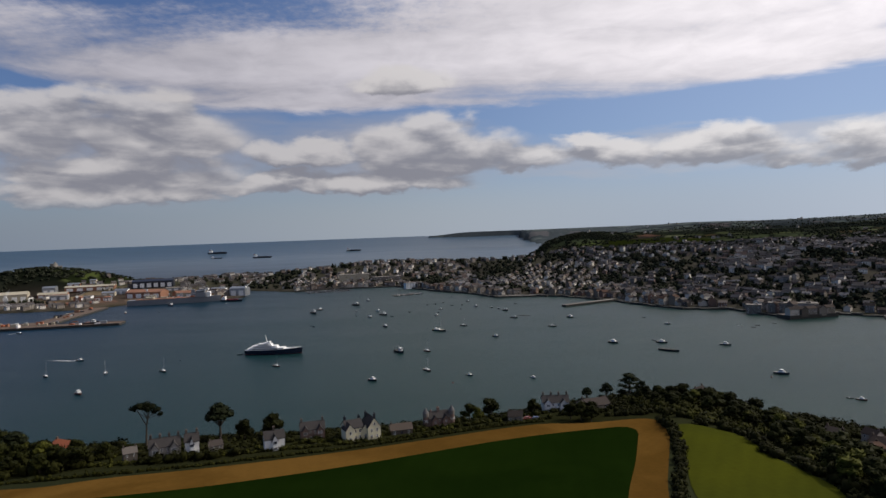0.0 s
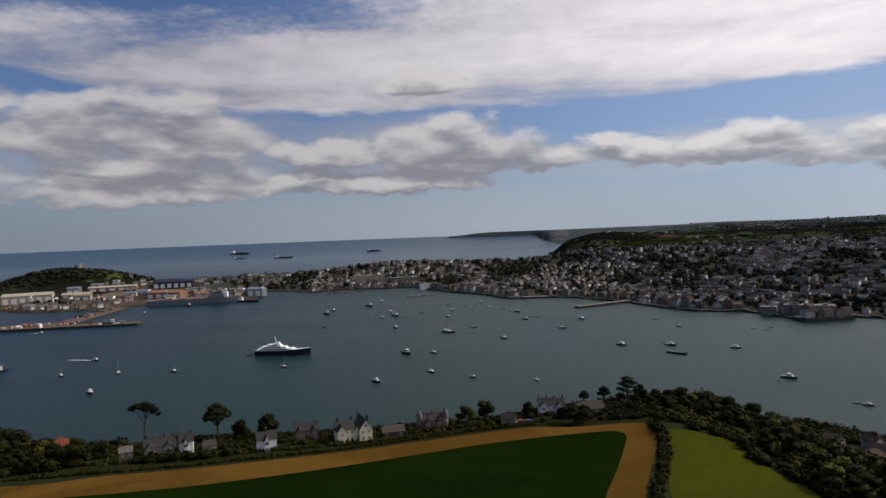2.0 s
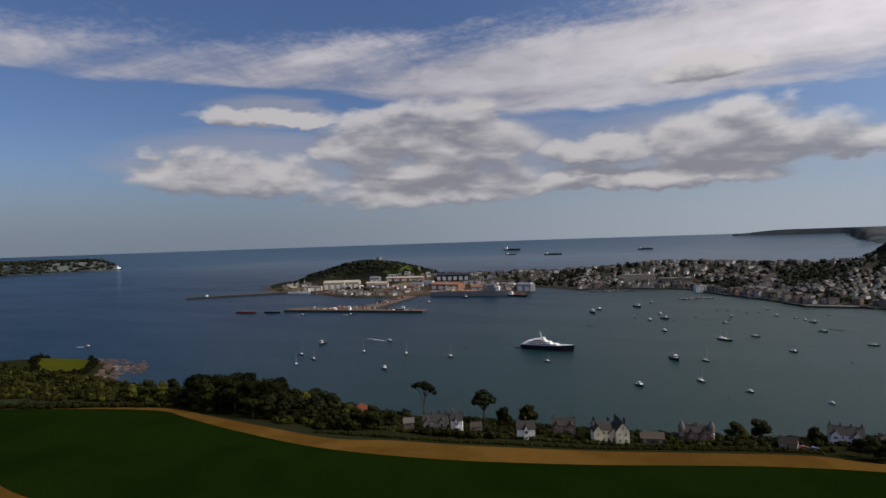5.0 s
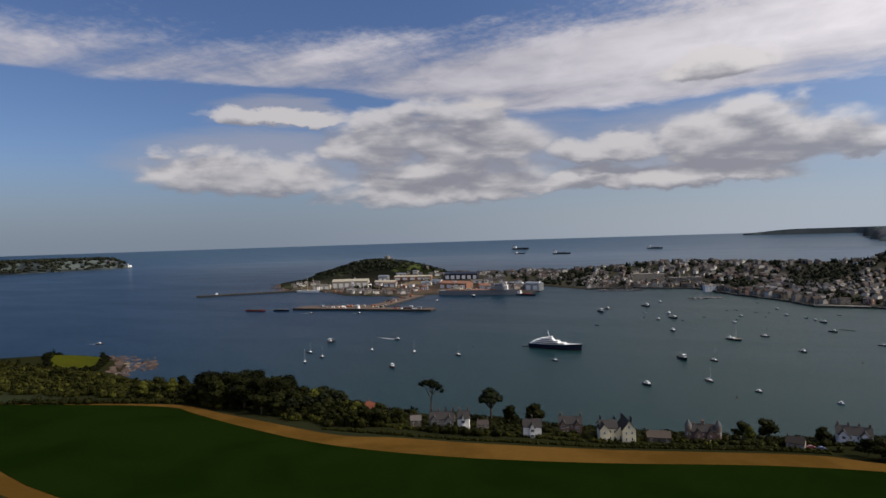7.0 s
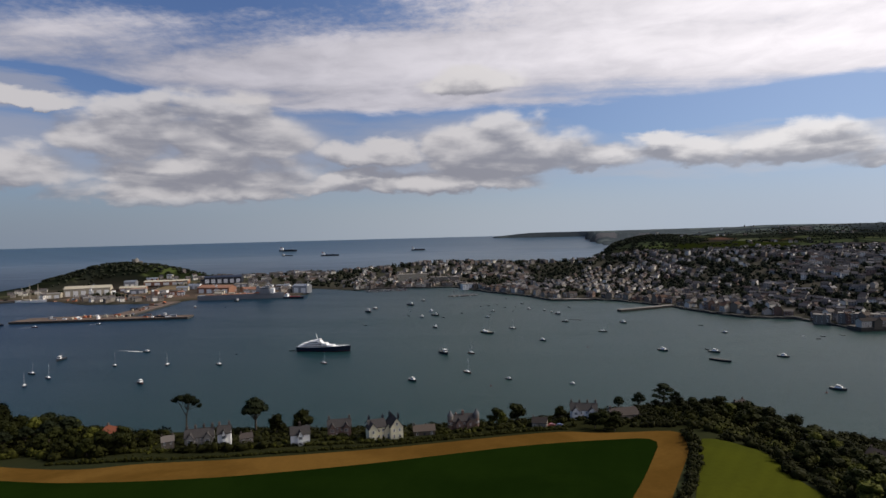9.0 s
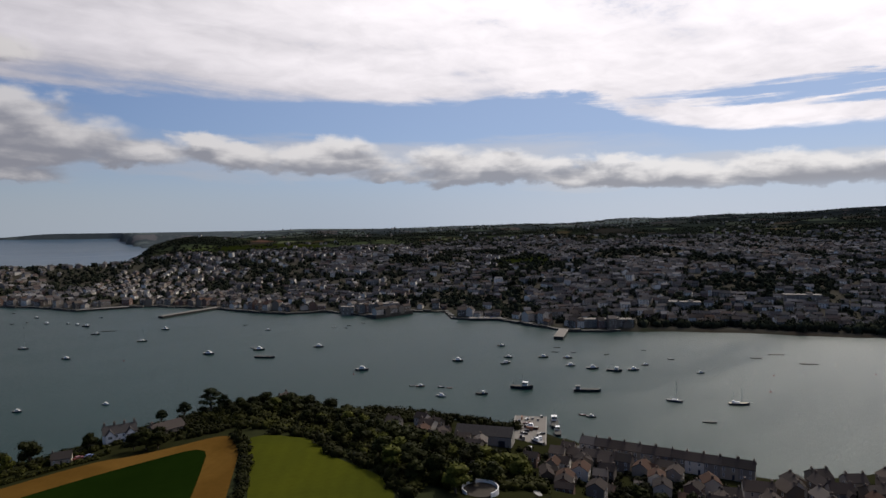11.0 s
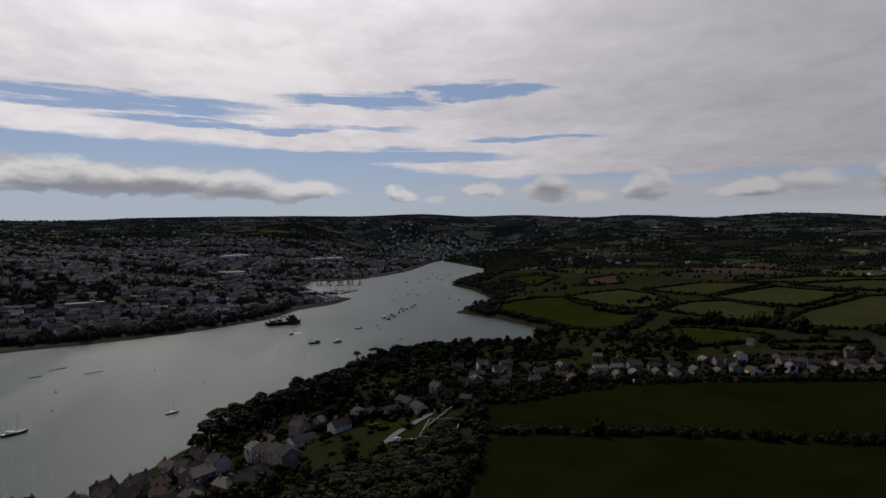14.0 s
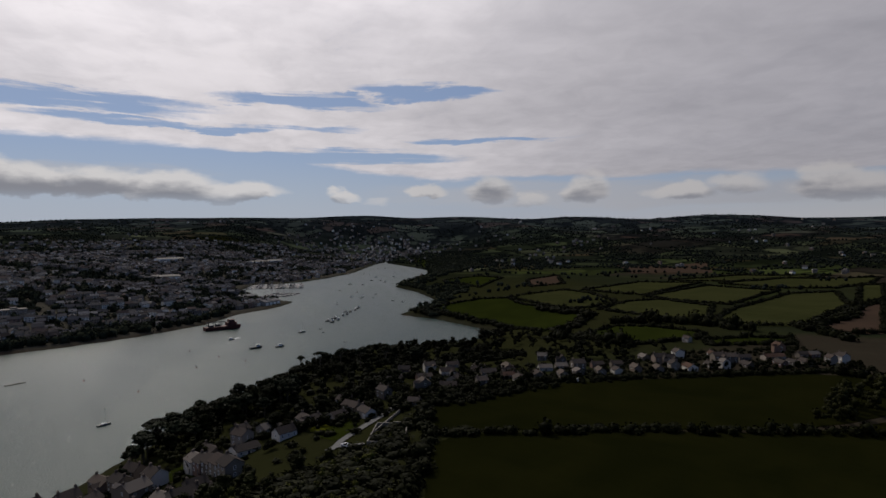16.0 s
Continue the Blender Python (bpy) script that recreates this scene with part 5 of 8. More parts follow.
strew([(200, 296), (232, 300), (226, 280), (216, 262), (200, 268)], 8, 9.0, 21, [0, 1, 2], -60)
strew([(246, 228), (268, 200), (284, 158), (268, 136), (244, 150), (232, 196)], 15, 9.5, 22, [0, 1, 2, 1], -62)
strew([(300, 136), (330, 114), (340, 96), (326, 74), (304, 78), (280, 104), (274, 134)], 16, 9.6, 23, [0, 1, 2, 0], -40, (0.85, 1.15))
strew([(262, 134), (276, 104), (262, 94), (240, 120), (238, 146)], 8, 10, 24, [0, 3, 1], -55)
strew([(320, 66), (352, 60), (372, 30), (350, 6), (322, 34)], 8, 13, 25, [3, 0, 3], 40, (0.8, 1.1))
strew([(232, 138), (268, 94), (298, 66), (280, 44), (242, 88), (214, 130)], 17, 9.6, 31, [0, 1, 2, 3], -55, (0.8, 1.05))
strew([(160, 200), (206, 150), (214, 172), (190, 230), (176, 236)], 4, 17, 26, [3, 1], 30, (0.5, 0.8))
strew([(196, 176), (222, 150), (242, 168), (250, 205), (228, 222), (205, 206)], 11, 10, 41, [0, 1, 3, 2], -55, (0.7, 1.0))
strew([(200, 262), (214, 268), (234, 240), (224, 226), (204, 236)], 6, 9.5, 42, [0, 1, 2], -50, (0.75, 1.0))
# small sheds and outhouses in the gardens
strew([(206, 258), (250, 214), (262, 136), (300, 80), (330, 40), (312, 30), (250, 96), (206, 190)], 12, 11, 27, [3, 3, 1], -50, (0.32, 0.5))
# up the hill from the village
strew([(352, 16), (386, 0), (392, -36), (370, -34), (346, -16)], 6, 14, 28, [3, 0, 3], 30, (0.75, 1.0))
strew([(376, -56), (424, -36), (430, -118), (382, -116)], 13, 13, 29, [3, 0, 3, 2], 85, (0.7, 0.95))
strew([(430, -50), (480, -30), (480, -80), (436, -122)], 4, 18, 30, [3, 2], 85, (0.7, 0.9))
# row of houses above the pasture
row_of([3, 0, 3], 390, -126, 374, -330, 12, 3.0, 0.06, 90, (0.7, 0.85), (0.62, 0.85))
row_of([3, 3, 2], 408, -132, 390, -335, 13, 4.0, 0.15, 0, (0.7, 0.85), (0.62, 0.85))
row_of([2, 3], 428, -160, 412, -320, 26, 6.0, 0.3, 90, (0.7, 0.85), (0.62, 0.85))
COTTAGES[2].put(474, -282, ground_z(474, -282), 20, 0.6, 0.6, 0.62, label="lone house with tall white chimneys behind the row")
COTTAGES[0].put(456, -152, ground_z(456, -152), 70, 0.85, 0.8, 0.7, label="white house among dark trees above the fields")
COTTAGES[2].put(170, 375, ground_z(170, 375), 40, label="chimneyed house half hidden by shore trees")


COTTAGES[3].put(357, -41, ground_z(357, -41), 60, 0.6, 0.7, 0.8, label="low white-roofed outbuilding at the field corner")


def gable_front(base, x, y, w, d, h, rise, material):
    """A block whose gable faces the front: its own wall and roof."""
    wall, roof = Shape().box(0, 0, -2, d, w, h + 2).gable(d, w, h, rise), Shape().slabs(d, w, h, rise, 0.3)
    for src, name, mat in ((wall, "wall", material), (roof, "roof", M_SLATE_DARK)):
        turned = Shape().add([(x - py, y + px, pz) for px, py, pz in src.v], src.f)
        part(name, turned.mesh(name), mat, base)


def add_windows(base, spots, me=None):
    for x, y, z, turn in spots:
        o = part("window", me or WINDOW, None, base)
        o.matrix_basis = pose(x, y, z, 0, 0, turn)


def add_chimney(base, x, y, z, h=2.2, mat=None, w=0.9, d=1.5):
    c = Shape().box(x, y, z, w, d, h).box(x, y, z + h, w + 0.15, d + 0.15, 0.2)
    for q in (-0.4, 0.4):
        c.tube((x, y + q, z + h + 0.2), (x, y + q, z + h + 0.8), 0.17, 0.14, 6)
    part("chimney", c.mesh("chimney"), mat or M_CHIMNEY, base)


def twin_gable_villa():
    b = new("villa")
    part("wall", Shape().box(-6.0, 0, -2, 8.5, 9, 8.4).gable(8.5, 9, 6.4, 2.9, x=-6.0).mesh("wall"), M_CREAM, b, "cream rendered wall")
    part("roof", Shape().slabs(8.5, 9, 6.4, 2.9, x=-6.0).mesh("roof"), M_SLATE_DARK, b)
    gable_front(b, -8.8, -2.8, 4.4, 7, 6.2, 2.8, M_CREAM)
    gable_front(b, 3.0, -2.0, 6.5, 11, 6.4, 4.2, M_CREAM)
    gable_front(b, -0.8, -1.0, 3.6, 8, 5.2, 2.2, M_CREAM)
    for x, y, z in ((-9.4, 1, 8.6), (-2.2, 1.0, 8.2), (1.6, 1.5, 9.4), (6.0, 1.0, 7.8)):
        add_chimney(b, x, y, z, 2.4, M_DARK)
    add_windows(b, [(-8.8, -6.4, 1.0, 0), (-8.8, -6.4, 4.0, 0), (-5.6, -4.55, 1.0, 0), (-5.6, -4.55, 4.0, 0), (-3.4, -4.55, 1.0, 0), (-3.4, -4.55, 4.0, 0), (1.6, -7.55, 1.0, 0), (4.4, -7.55, 1.0, 0), (1.6, -7.55, 4.0, 0), (4.4, -7.55, 4.0, 0), (3.0, -7.55, 7.0, 0), (-0.8, -5.05, 1.2, 0)])
    o = part("door", DOOR, None, b)
    o.matrix_basis = pose(-0.8, -5.06, 0)
    return b


def turret_villa():
    """A red stone house between two pale round turrets with pointed slate caps."""
    b = new("turreted_house")
    w, r = Shape(), Shape()
    w.box(0, 2, -3, 15, 9, 9.5).gable(15, 9, 6.5, 3.4, y=2)
    r.slabs(15, 9, 6.5, 3.4, y=2)
    gable_front(b, -3.6, -2.0, 4.6, 5, 5.6, 2.6, M_BRICK)
    gable_front(b, 3.8, -2.0, 4.6, 5, 5.6, 2.6, M_BRICK)
    part("wall", w.mesh("wall"), M_BRICK, b)
    part("roof", r.mesh("roof"), M_SLATE_DARK, b)
    add_chimney(b, 0, 2, 9.4, 2.6, M_BRICK, 1.4, 2.0)
    add_chimney(b, -5, 2, 8.6, 2.0, M_BRICK)
    for x in (-9.0, 9.0):
        t = part("turret", Shape().tube((x, 0, -3), (x, 0, 9.6), 1.9, 1.9, 16).mesh("turret"), M_BRICK, b)
        part("band", Shape().tube((x, 0, 7.6), (x, 0, 9.8), 2.05, 2.05, 16).mesh("band"), M_QUAY, t, "pale stone band under the cap")
        part("cap", Shape().tube((x, 0, 9.8), (x, 0, 13.4), 2.2, 0.12, 16).mesh("cap"), M_SLATE, t, "pointed grey slate cap")
        for k in range(3):
            o = part("window", WINDOW, None, b)
            o.matrix_basis = pose(x + 1.9 * math.sin((k - 1) * 0.7), -1.95 * math.cos((k - 1) * 0.7), 4.2, 0, 0, math.degrees((k - 1) * 0.7))
    add_windows(b, [(-3.6, -4.55, 1.0, 0), (-3.6, -4.55, 3.8, 0), (3.8, -4.55, 1.0, 0), (3.8, -4.55, 3.8, 0), (0, -2.55, 1.0, 0), (0, -2.55, 4.0, 0)])
    part("garden_wall", Shape().box(4, -9, -1.2, 12, 0.5, 2.4).mesh("garden_wall"), M_STONE, b)
    return b


def villa(w, d, wall, chimneys, label, wing=2):
    b = new("villa")
    s, r = Shape(), Shape()
    h = 5.8
    s.box(0, 0, -2, w, d, h + 2).gable(w, d, h, 3.0)
    r.slabs(w, d, h, 3.0)
    for i in range(wing):
        x = (i - (wing - 1) / 2) * w * 0.6
        gable_front(b, x, -d / 2 + 0.6, w * 0.28, 4.4, h - 0.4, 2.4, wall)
        add_windows(b, [(x, -d / 2 - 1.62, 1.0, 0), (x, -d / 2 - 1.62, 3.7, 0)], WIDE_WINDOW)
    part("wall", s.mesh("wall"), wall, b)
    part("roof", r.mesh("roof"), M_SLATE_DARK, b)
    for i in range(chimneys):
        add_chimney(b, (i - (chimneys - 1) / 2) * (w - 1.5) / max(chimneys - 1, 1), 0.4, h + 2.0, 2.5)
    add_windows(b, [(x, -d / 2 - 0.02, z, 0) for x in (-w * 0.1, w * 0.1) for z in (1.0, 3.7)])
    add_windows(b, [(x, d / 2 + 0.02, z, 180) for x in (-w * 0.3, 0, w * 0.3) for z in (1.0, 3.7)])
    return tagged(b, label, "house")


def stand(ob, x, y, turn, dz=0.0):
    ob.matrix_basis = pose(x, y, ground_z(x, y) + dz, 0, 0, turn)
    return ob


stand(tagged(twin_gable_villa(), "cream and white twin-gabled villa with dark chimneys", "house"), -32, 304, 24, 0.8)
turreted = stand(tagged(turret_villa(), "red stone house between two round turrets with grey caps", "house"), 6, 326, 14, -0.5)
turreted.scale = (0.8, 0.8, 0.85)
stand(villa(13, 8, M_STONE, 4, "dark stone house with a slate roof and four chimneys"), -120, 281, 20)
stand(villa(6, 7, M_WHITE, 2, "narrow white gabled house with tall chimneys", 1), -109, 284, 20, 1.0)
stand(villa(9, 7, M_WHITE, 1, "small white gabled house among shrubs", 1), -72, 286, 20)
stand(villa(12, 8, M_BRICK, 2, "red stone house with pale-edged gables"), -59, 312, 14)
stand(villa(15, 9, M_WHITE, 4, "pale rendered villa with four dark chimneys", 2), 74, 350, -5)
COTTAGES[3].put(-14, 310, ground_z(-14, 310), 12, label="long low white outbuilding beside the villa")
COTTAGES[3].put(47, 324, ground_z(47, 324), -10, 0.7, 0.9, 1.0, label="small white cottage in a hedged garden")
COTTAGES[3].put(93, 338, ground_z(93, 338), 15, 1.4, 1.4, 1.2, label="low building with a pale roof above the shore")
COTTAGES[0].put(-133, 275, ground_z(-133, 275), 30, 0.7, 0.8, 0.8, label="small white outhouse half hidden by bushes")
COTTAGES[0].put(-99, 286, ground_z(-99, 286), 30, 0.7, 0.8, 0.7, label="small stone outhouse beside the villa")
k = house_kit(12, 8, 2, 3.2, 1, roof=M_TILE, windows=3)
stand(tagged(k, "house with a bright orange tiled roof among trees", "house"), -178, 304, -25, -2.0)


def boathouse():
    b = new("boathouse")
    part("wall", Shape().box(0, 0, -1, 30, 12, 6.5).gable(30, 12, 5.5, 3.4).mesh("wall"), M_STONE, b)
    part("roof", Shape().slabs(30, 12, 5.5, 3.4, 0.4).mesh("roof"), M_SLATE_DARK, b)
    for x in (-10, 0, 10):
        part("loading_door", Shape().box(x, -6.05, 0, 3.4, 0.2, 3.4).mesh("loading_door"), M_DARK, b)
    return b


stand(tagged(boathouse(), "long black-roofed stone boathouse behind the village quay", "boathouse"), 234, 254, -52)


def garden_walls(name, pts, h, mat, label):
    s = Shape()
    for (ax, ay), (bx, by) in zip(pts[:-1], pts[1:]):
        n = math.hypot(bx - ax, by - ay)
        steps = max(1, int(n / 5))
        for i in range(steps):
            mx, my = ax + (bx - ax) * (i + 0.5) / steps, ay + (by - ay) * (i + 0.5) / steps
            s.box(mx, my, ground_z(mx, my) - 0.6, n / steps + 0.1, 0.45, h + 0.6, 0, math.atan2(by - ay, bx - ax))
    return tagged(new(name, s.mesh(name, mat)), label, "wall")


garden_walls("garden_wall", [(302, -11), (297, -26), (323, -32)], 1.6, M_QUAY, "pale wall of the kitchen garden on the slope")
garden_walls("garden_wall", [(302, -11), (327, -18), (323, -32)], 1.6, M_QUAY, "pale wall of the kitchen garden on the slope")
garden_walls("garden_wall", [(311, -13), (307, -28)], 1.2, M_QUAY, "low pale wall dividing the kitchen garden")
garden_walls("garden_wall", [(317, -16), (343, -30), (368, -45)], 1.4, M_QUAY, "pale stone wall running up the slope")


def lane(pts, width, mat, label):
    """A narrow track along a line."""
    left, right = [], []
    for i, (x, y) in enumerate(pts):
        a, b = pts[max(i - 1, 0)], pts[min(i + 1, len(pts) - 1)]
        n = math.dist(a, b)
        ox, oy = -(b[1] - a[1]) / n * width / 2, (b[0] - a[0]) / n * width / 2
        left.append((x + ox, y + oy)), right.append((x - ox, y - oy))
    drape("lane", left + right[::-1], mat, 0.45, label, 5, "lane")


lane([(302, 6), (306, 2), (314, -1), (332, -14), (346, -24), (357, -31)], 3.6, M_TARMAC, "pale gravel lane past the walled garden")
lane([(306, 2), (304, -5), (303, -10)], 3.0, M_TARMAC, "pale gravel drive to the garden gate")
drape("lawn", [(312, 0), (330, -10), (352, -10), (352, 4), (330, 12)], M_LUSH, 0.2, "green lawn below the hill houses", 5, "lawn")
drape("lawn", [(318, 62), (330, 52), (340, 62), (334, 76), (322, 78)], M_LUSH, 0.2, "small green lawn by the water", 5, "lawn")
drape("lawn", [(-10, 296), (20, 300), (60, 312), (56, 320), (20, 310), (-12, 304)], M_PASTURE, 0.2, "strip of rough garden grass by the villas", 5, "lawn")
drape("lawn", [(338, 14), (352, 8), (366, -6), (360, -14), (344, -4), (334, 6)], M_MEADOW, 0.3, "sunlit lawn between the hill houses", 5, "lawn")
drape("lawn", [(262, 66), (276, 52), (288, 56), (276, 74), (266, 78)], M_LUSH, 0.3, "grass garden on the slope above the village", 5, "lawn")
drape("lawn", [(168, 196), (182, 188), (190, 206), (178, 216)], M_MEADOW, 0.3, "bright garden lawn beside the terrace", 5, "lawn")
drape("street", [(262, 226), (268, 214), (300, 150), (306, 152), (278, 214), (272, 230)], M_TARMAC, 0.15, "grey street along the village waterfront", 5, "street")



def garden_terrace():
    """A paved round terrace with a curved white wall and a flat-roofed shelter."""
    b = new("garden_terrace")
    part("paving", Shape().tube((0, 0, -1.5), (0, 0, 0.25), 6.2, 6.2, 24).mesh("paving"), M_GRAVEL, b)
    w = Shape()
    for i in range(16):
        a = radians(-40 + 260 * i / 15)
        w.box(6.3 * math.cos(a), 6.3 * math.sin(a), -1.0, 0.35, 1.95, 2.3, 0, a)
    part("parapet", w.mesh("parapet"), M_WHITE, b, "curved white parapet wall")
    part("shelter_roof", Shape().box(-4.5, 6.5, 3.0, 6.0, 4.0, 0.35).mesh("shelter_roof"), M_WHITE, b)
    for px in (-6.9, -2.1):
        for py in (5.0, 8.0):
            part("shelter_post", Shape().box(px, py, -0.5, 0.3, 0.3, 3.5).mesh("shelter_post"), M_WHITE, b)
    b.matrix_basis = pose(160, 170, ground_z(160, 170) + 0.6, 0, 0, -46)
    return tagged(b, "round paved garden terrace with white curved wall and shelter", "terrace")


garden_terrace()
drape("path", [(176, 158), (182, 168), (188, 176), (192, 188), (194, 187), (190, 174), (184, 165), (178, 157)], M_DECK, 0.4, "pale winding garden path", 4, "path")

# ---- trees ----
T_BROAD = [Kit(tree_kit(40 + i, "broad", M_LEAF), "dark green broadleaf tree in full leaf", "tree", "shore trees") for i in range(4)]
# the same broadleaf trees in the shade-darkened leaf colour
T_SHADED = [Kit(tree_kit(44 + i, "broad", M_LEAF_SHADED), "broadleaf tree in full leaf, coloured as if in shade", "tree", "evergreen oaks") for i in range(3)]
T_SPRING = [Kit(tree_kit(50 + i, "broad", M_SPRING), "yellow-green tree in fresh spring leaf", "tree", "spring trees") for i in range(2)]
T_PINE = [Kit(tree_kit(60 + i, "pine", M_PINE), "tall flat-topped dark pine with a bare trunk", "tree", "pines") for i in range(2)]
T_CYP = [Kit(tree_kit(70 + i, "cypress", M_PINE), "broad dark domed cypress tree", "tree", "cypresses") for i in range(2)]
T_FIR = [Kit(tree_kit(80, "fir", M_PINE), "ragged dark fir above the shore", "tree", "firs")]
T_BUSH = [Kit(tree_kit(90 + i, "bush", M_LEAF), "dark rounded garden shrub", "shrub", "shrubs") for i in range(2)]


def plant(kits, x, y, h, wide=1.0, own=9.6, turn=None):
    s = h / own
    kits[vr.randint(0, len(kits))].put(x, y, ground_z(x, y), vr.uniform(0, 360) if turn is None else turn, s * wide, s * wide, s)


plant(T_PINE, -139, 304, 23.5, 0.85, 15.0, 20)
plant(T_CYP, -110, 326, 20.5, 1.0, 13.0)
plant(T_BROAD, -95, 318, 12, 1.0)
plant(T_BROAD, -80, 316, 14, 1.0)
plant(T_FIR, 124, 368, 16, 2.2, 13.4)
plant(T_FIR, 131, 366, 11, 1.5, 13.4)
plant(T_CYP, 108, 362, 12, 0.9, 13.0)
plant(T_CYP, 97, 366, 10, 0.9, 13.0)
for x, y, h in ((78, 306, 10), (84, 309, 9), (74, 312, 8.5), (82, 302, 8)):
    plant(T_BROAD, x, y, h, 1.1)
plant(T_SPRING, 27, 326, 9, 0.9)
plant(T_BROAD, 36, 342, 12, 1.1)
plant(T_BROAD, 24, 346, 10, 1.1)
plant(T_BROAD, 60, 344, 9, 1.0)
for x, y, h in ((172, 340, 12), (178, 325, 12.5), (168, 356, 11), (182, 311, 12), (163, 345, 11.5), (186, 298, 11)):
    plant(T_BROAD, x, y, h, 1.35)
plant(T_SPRING, 196, 252, 10, 1.0)
for x, y, h in ((362, 91, 14.0), (370, 94, 15), (377, 88, 16), (385, 91, 17), (393, 84, 16.5)):
    plant(T_PINE, x, y, h * 0.93, 1.4, 15.0)
for x, y, h in ((522, 4, 15), (512, -12, 16), (503, -26, 15.5), (528, 18, 14), (498, -44, 16)):
    plant(T_PINE, x, y, h, 1.0, 15.0)
plant(T_CYP, 496, -66, 15, 1.1, 13.0)
plant(T_CYP, 328, 92, 9.5, 0.9, 13.0)
plant(T_CYP, 335, 88, 8.5, 0.8, 13.0)


def woods(poly, n, h, kits, spread=4.6, seed=1, wide=(0.9, 1.2)):
    """Trees strewn over a piece of ground, none on top of another."""
    g = np.random.RandomState(seed)
    xs, ys = [p[0] for p in poly], [p[1] for p in poly]
    got = []
    for _ in range(n * 30):
        x, y = g.uniform(min(xs), max(xs)), g.uniform(min(ys), max(ys))
        if len(got) >= n:
            break
        if all((x - a) ** 2 + (y - b) ** 2 > spread ** 2 for a, b in got) and inside(poly, np.array([x]), np.array([y]))[0] and terrain(np.array([x]), np.array([y]))[0][0] > 1.0:
            got.append((x, y))
            kk = kits[g.randint(0, len(kits))]
            plant(kk, x, y, g.uniform(*h), g.uniform(*wide), 13.0 if kk is T_CYP else 9.6)


woods([(-288, 266), (-236, 262), (-232, 300), (-262, 318), (-292, 306)], 26, (17, 21.5), [T_BROAD, T_SHADED, T_CYP, T_SHADED], 6.0, 3)
woods([(-236, 262), (-190, 258), (-190, 300), (-232, 312)], 16, (11, 15), [T_BROAD, T_CYP, T_BROAD, T_SPRING], 6.0, 4)
woods([(-192, 258), (-150, 258), (-146, 290), (-190, 305)], 14, (8, 11.5), [T_BROAD, T_BROAD, T_SPRING], 6.0, 12)
woods([(-350, 262), (-290, 268), (-292, 306), (-350, 312)], 16, (8, 12), [T_BROAD, T_SPRING, T_BROAD], 6.5, 13)
woods([(142, 268), (148, 232), (142, 196), (150, 170), (188, 168), (200, 220), (186, 300), (166, 372), (140, 352)], 74, (8, 12.5), [T_BROAD, T_BROAD, T_SPRING], 5.2, 5, (1.0, 1.3))
woods([(118, 306), (138, 300), (140, 330), (150, 376), (120, 360)], 14, (6, 9), [T_BROAD], 6, 6)
woods([(392, 82), (428, 70), (462, 50), (446, 26), (416, 18), (384, 38), (372, 68)], 34, (11, 16), [T_SHADED, T_CYP, T_SHADED], 6.0, 7)
woods([(354, 100), (400, 94), (432, 76), (418, 56), (370, 70)], 20, (9, 14), [T_SHADED, T_SHADED, T_CYP], 5.0, 17)
woods([(206, 150), (214, 130), (240, 88), (282, 38), (284, 16), (240, 60), (196, 116)], 34, (6, 10), [T_BROAD, T_BROAD, T_SPRING], 6.0, 10)
woods([(345, 34), (380, 24), (420, -20), (396, -30), (360, 6)], 14, (6, 9), [T_SHADED], 8, 11)
woods([(180, 236), (200, 214), (224, 214), (214, 236), (206, 300), (196, 296)], 18, (5, 8), [T_BROAD, T_SPRING], 5, 15)
woods([(346, -52), (362, -56), (366, -100), (380, -118), (372, -60)], 7, (4, 7), [T_SHADED], 7, 16)


def wood_mass(poly, n, h, seed, label, mat=None):
    """A wood too thick to tell its trees apart: each tree a heap of leafy clumps."""
    g = np.random.RandomState(seed)
    xs, ys = [p[0] for p in poly], [p[1] for p in poly]
    x, y = g.uniform(min(xs), max(xs), n * 4), g.uniform(min(ys), max(ys), n * 4)
    z = terrain(x, y)[0]
    m = inside(poly, x, y) & (z > 1.0)
    x, y, z = x[m][:n], y[m][:n], z[m][:n]
    X, Y, Z, R = [], [], [], []
    for a, b, c in zip(x, y, z):
        t = g.uniform(*h)
        for _ in range(9):
            q, w = g.uniform(0, 6.28), g.uniform(0, 0.34) * t
            f = g.uniform(0.35, 0.88)
            X.append(a + w * math.cos(q)), Y.append(b + w * math.sin(q)), Z.append(c + t * f * (1 - 0.35 * w / t)), R.append(t * g.uniform(0.13, 0.22))
    X, Y, Z, R = (np.array(k) for k in (X, Y, Z, R))
    return tagged(scatter_mesh("wood", X, Y, Z, R, R * 0.9, mat or M_LEAF_I, seed), label, "trees", kind="stuff")


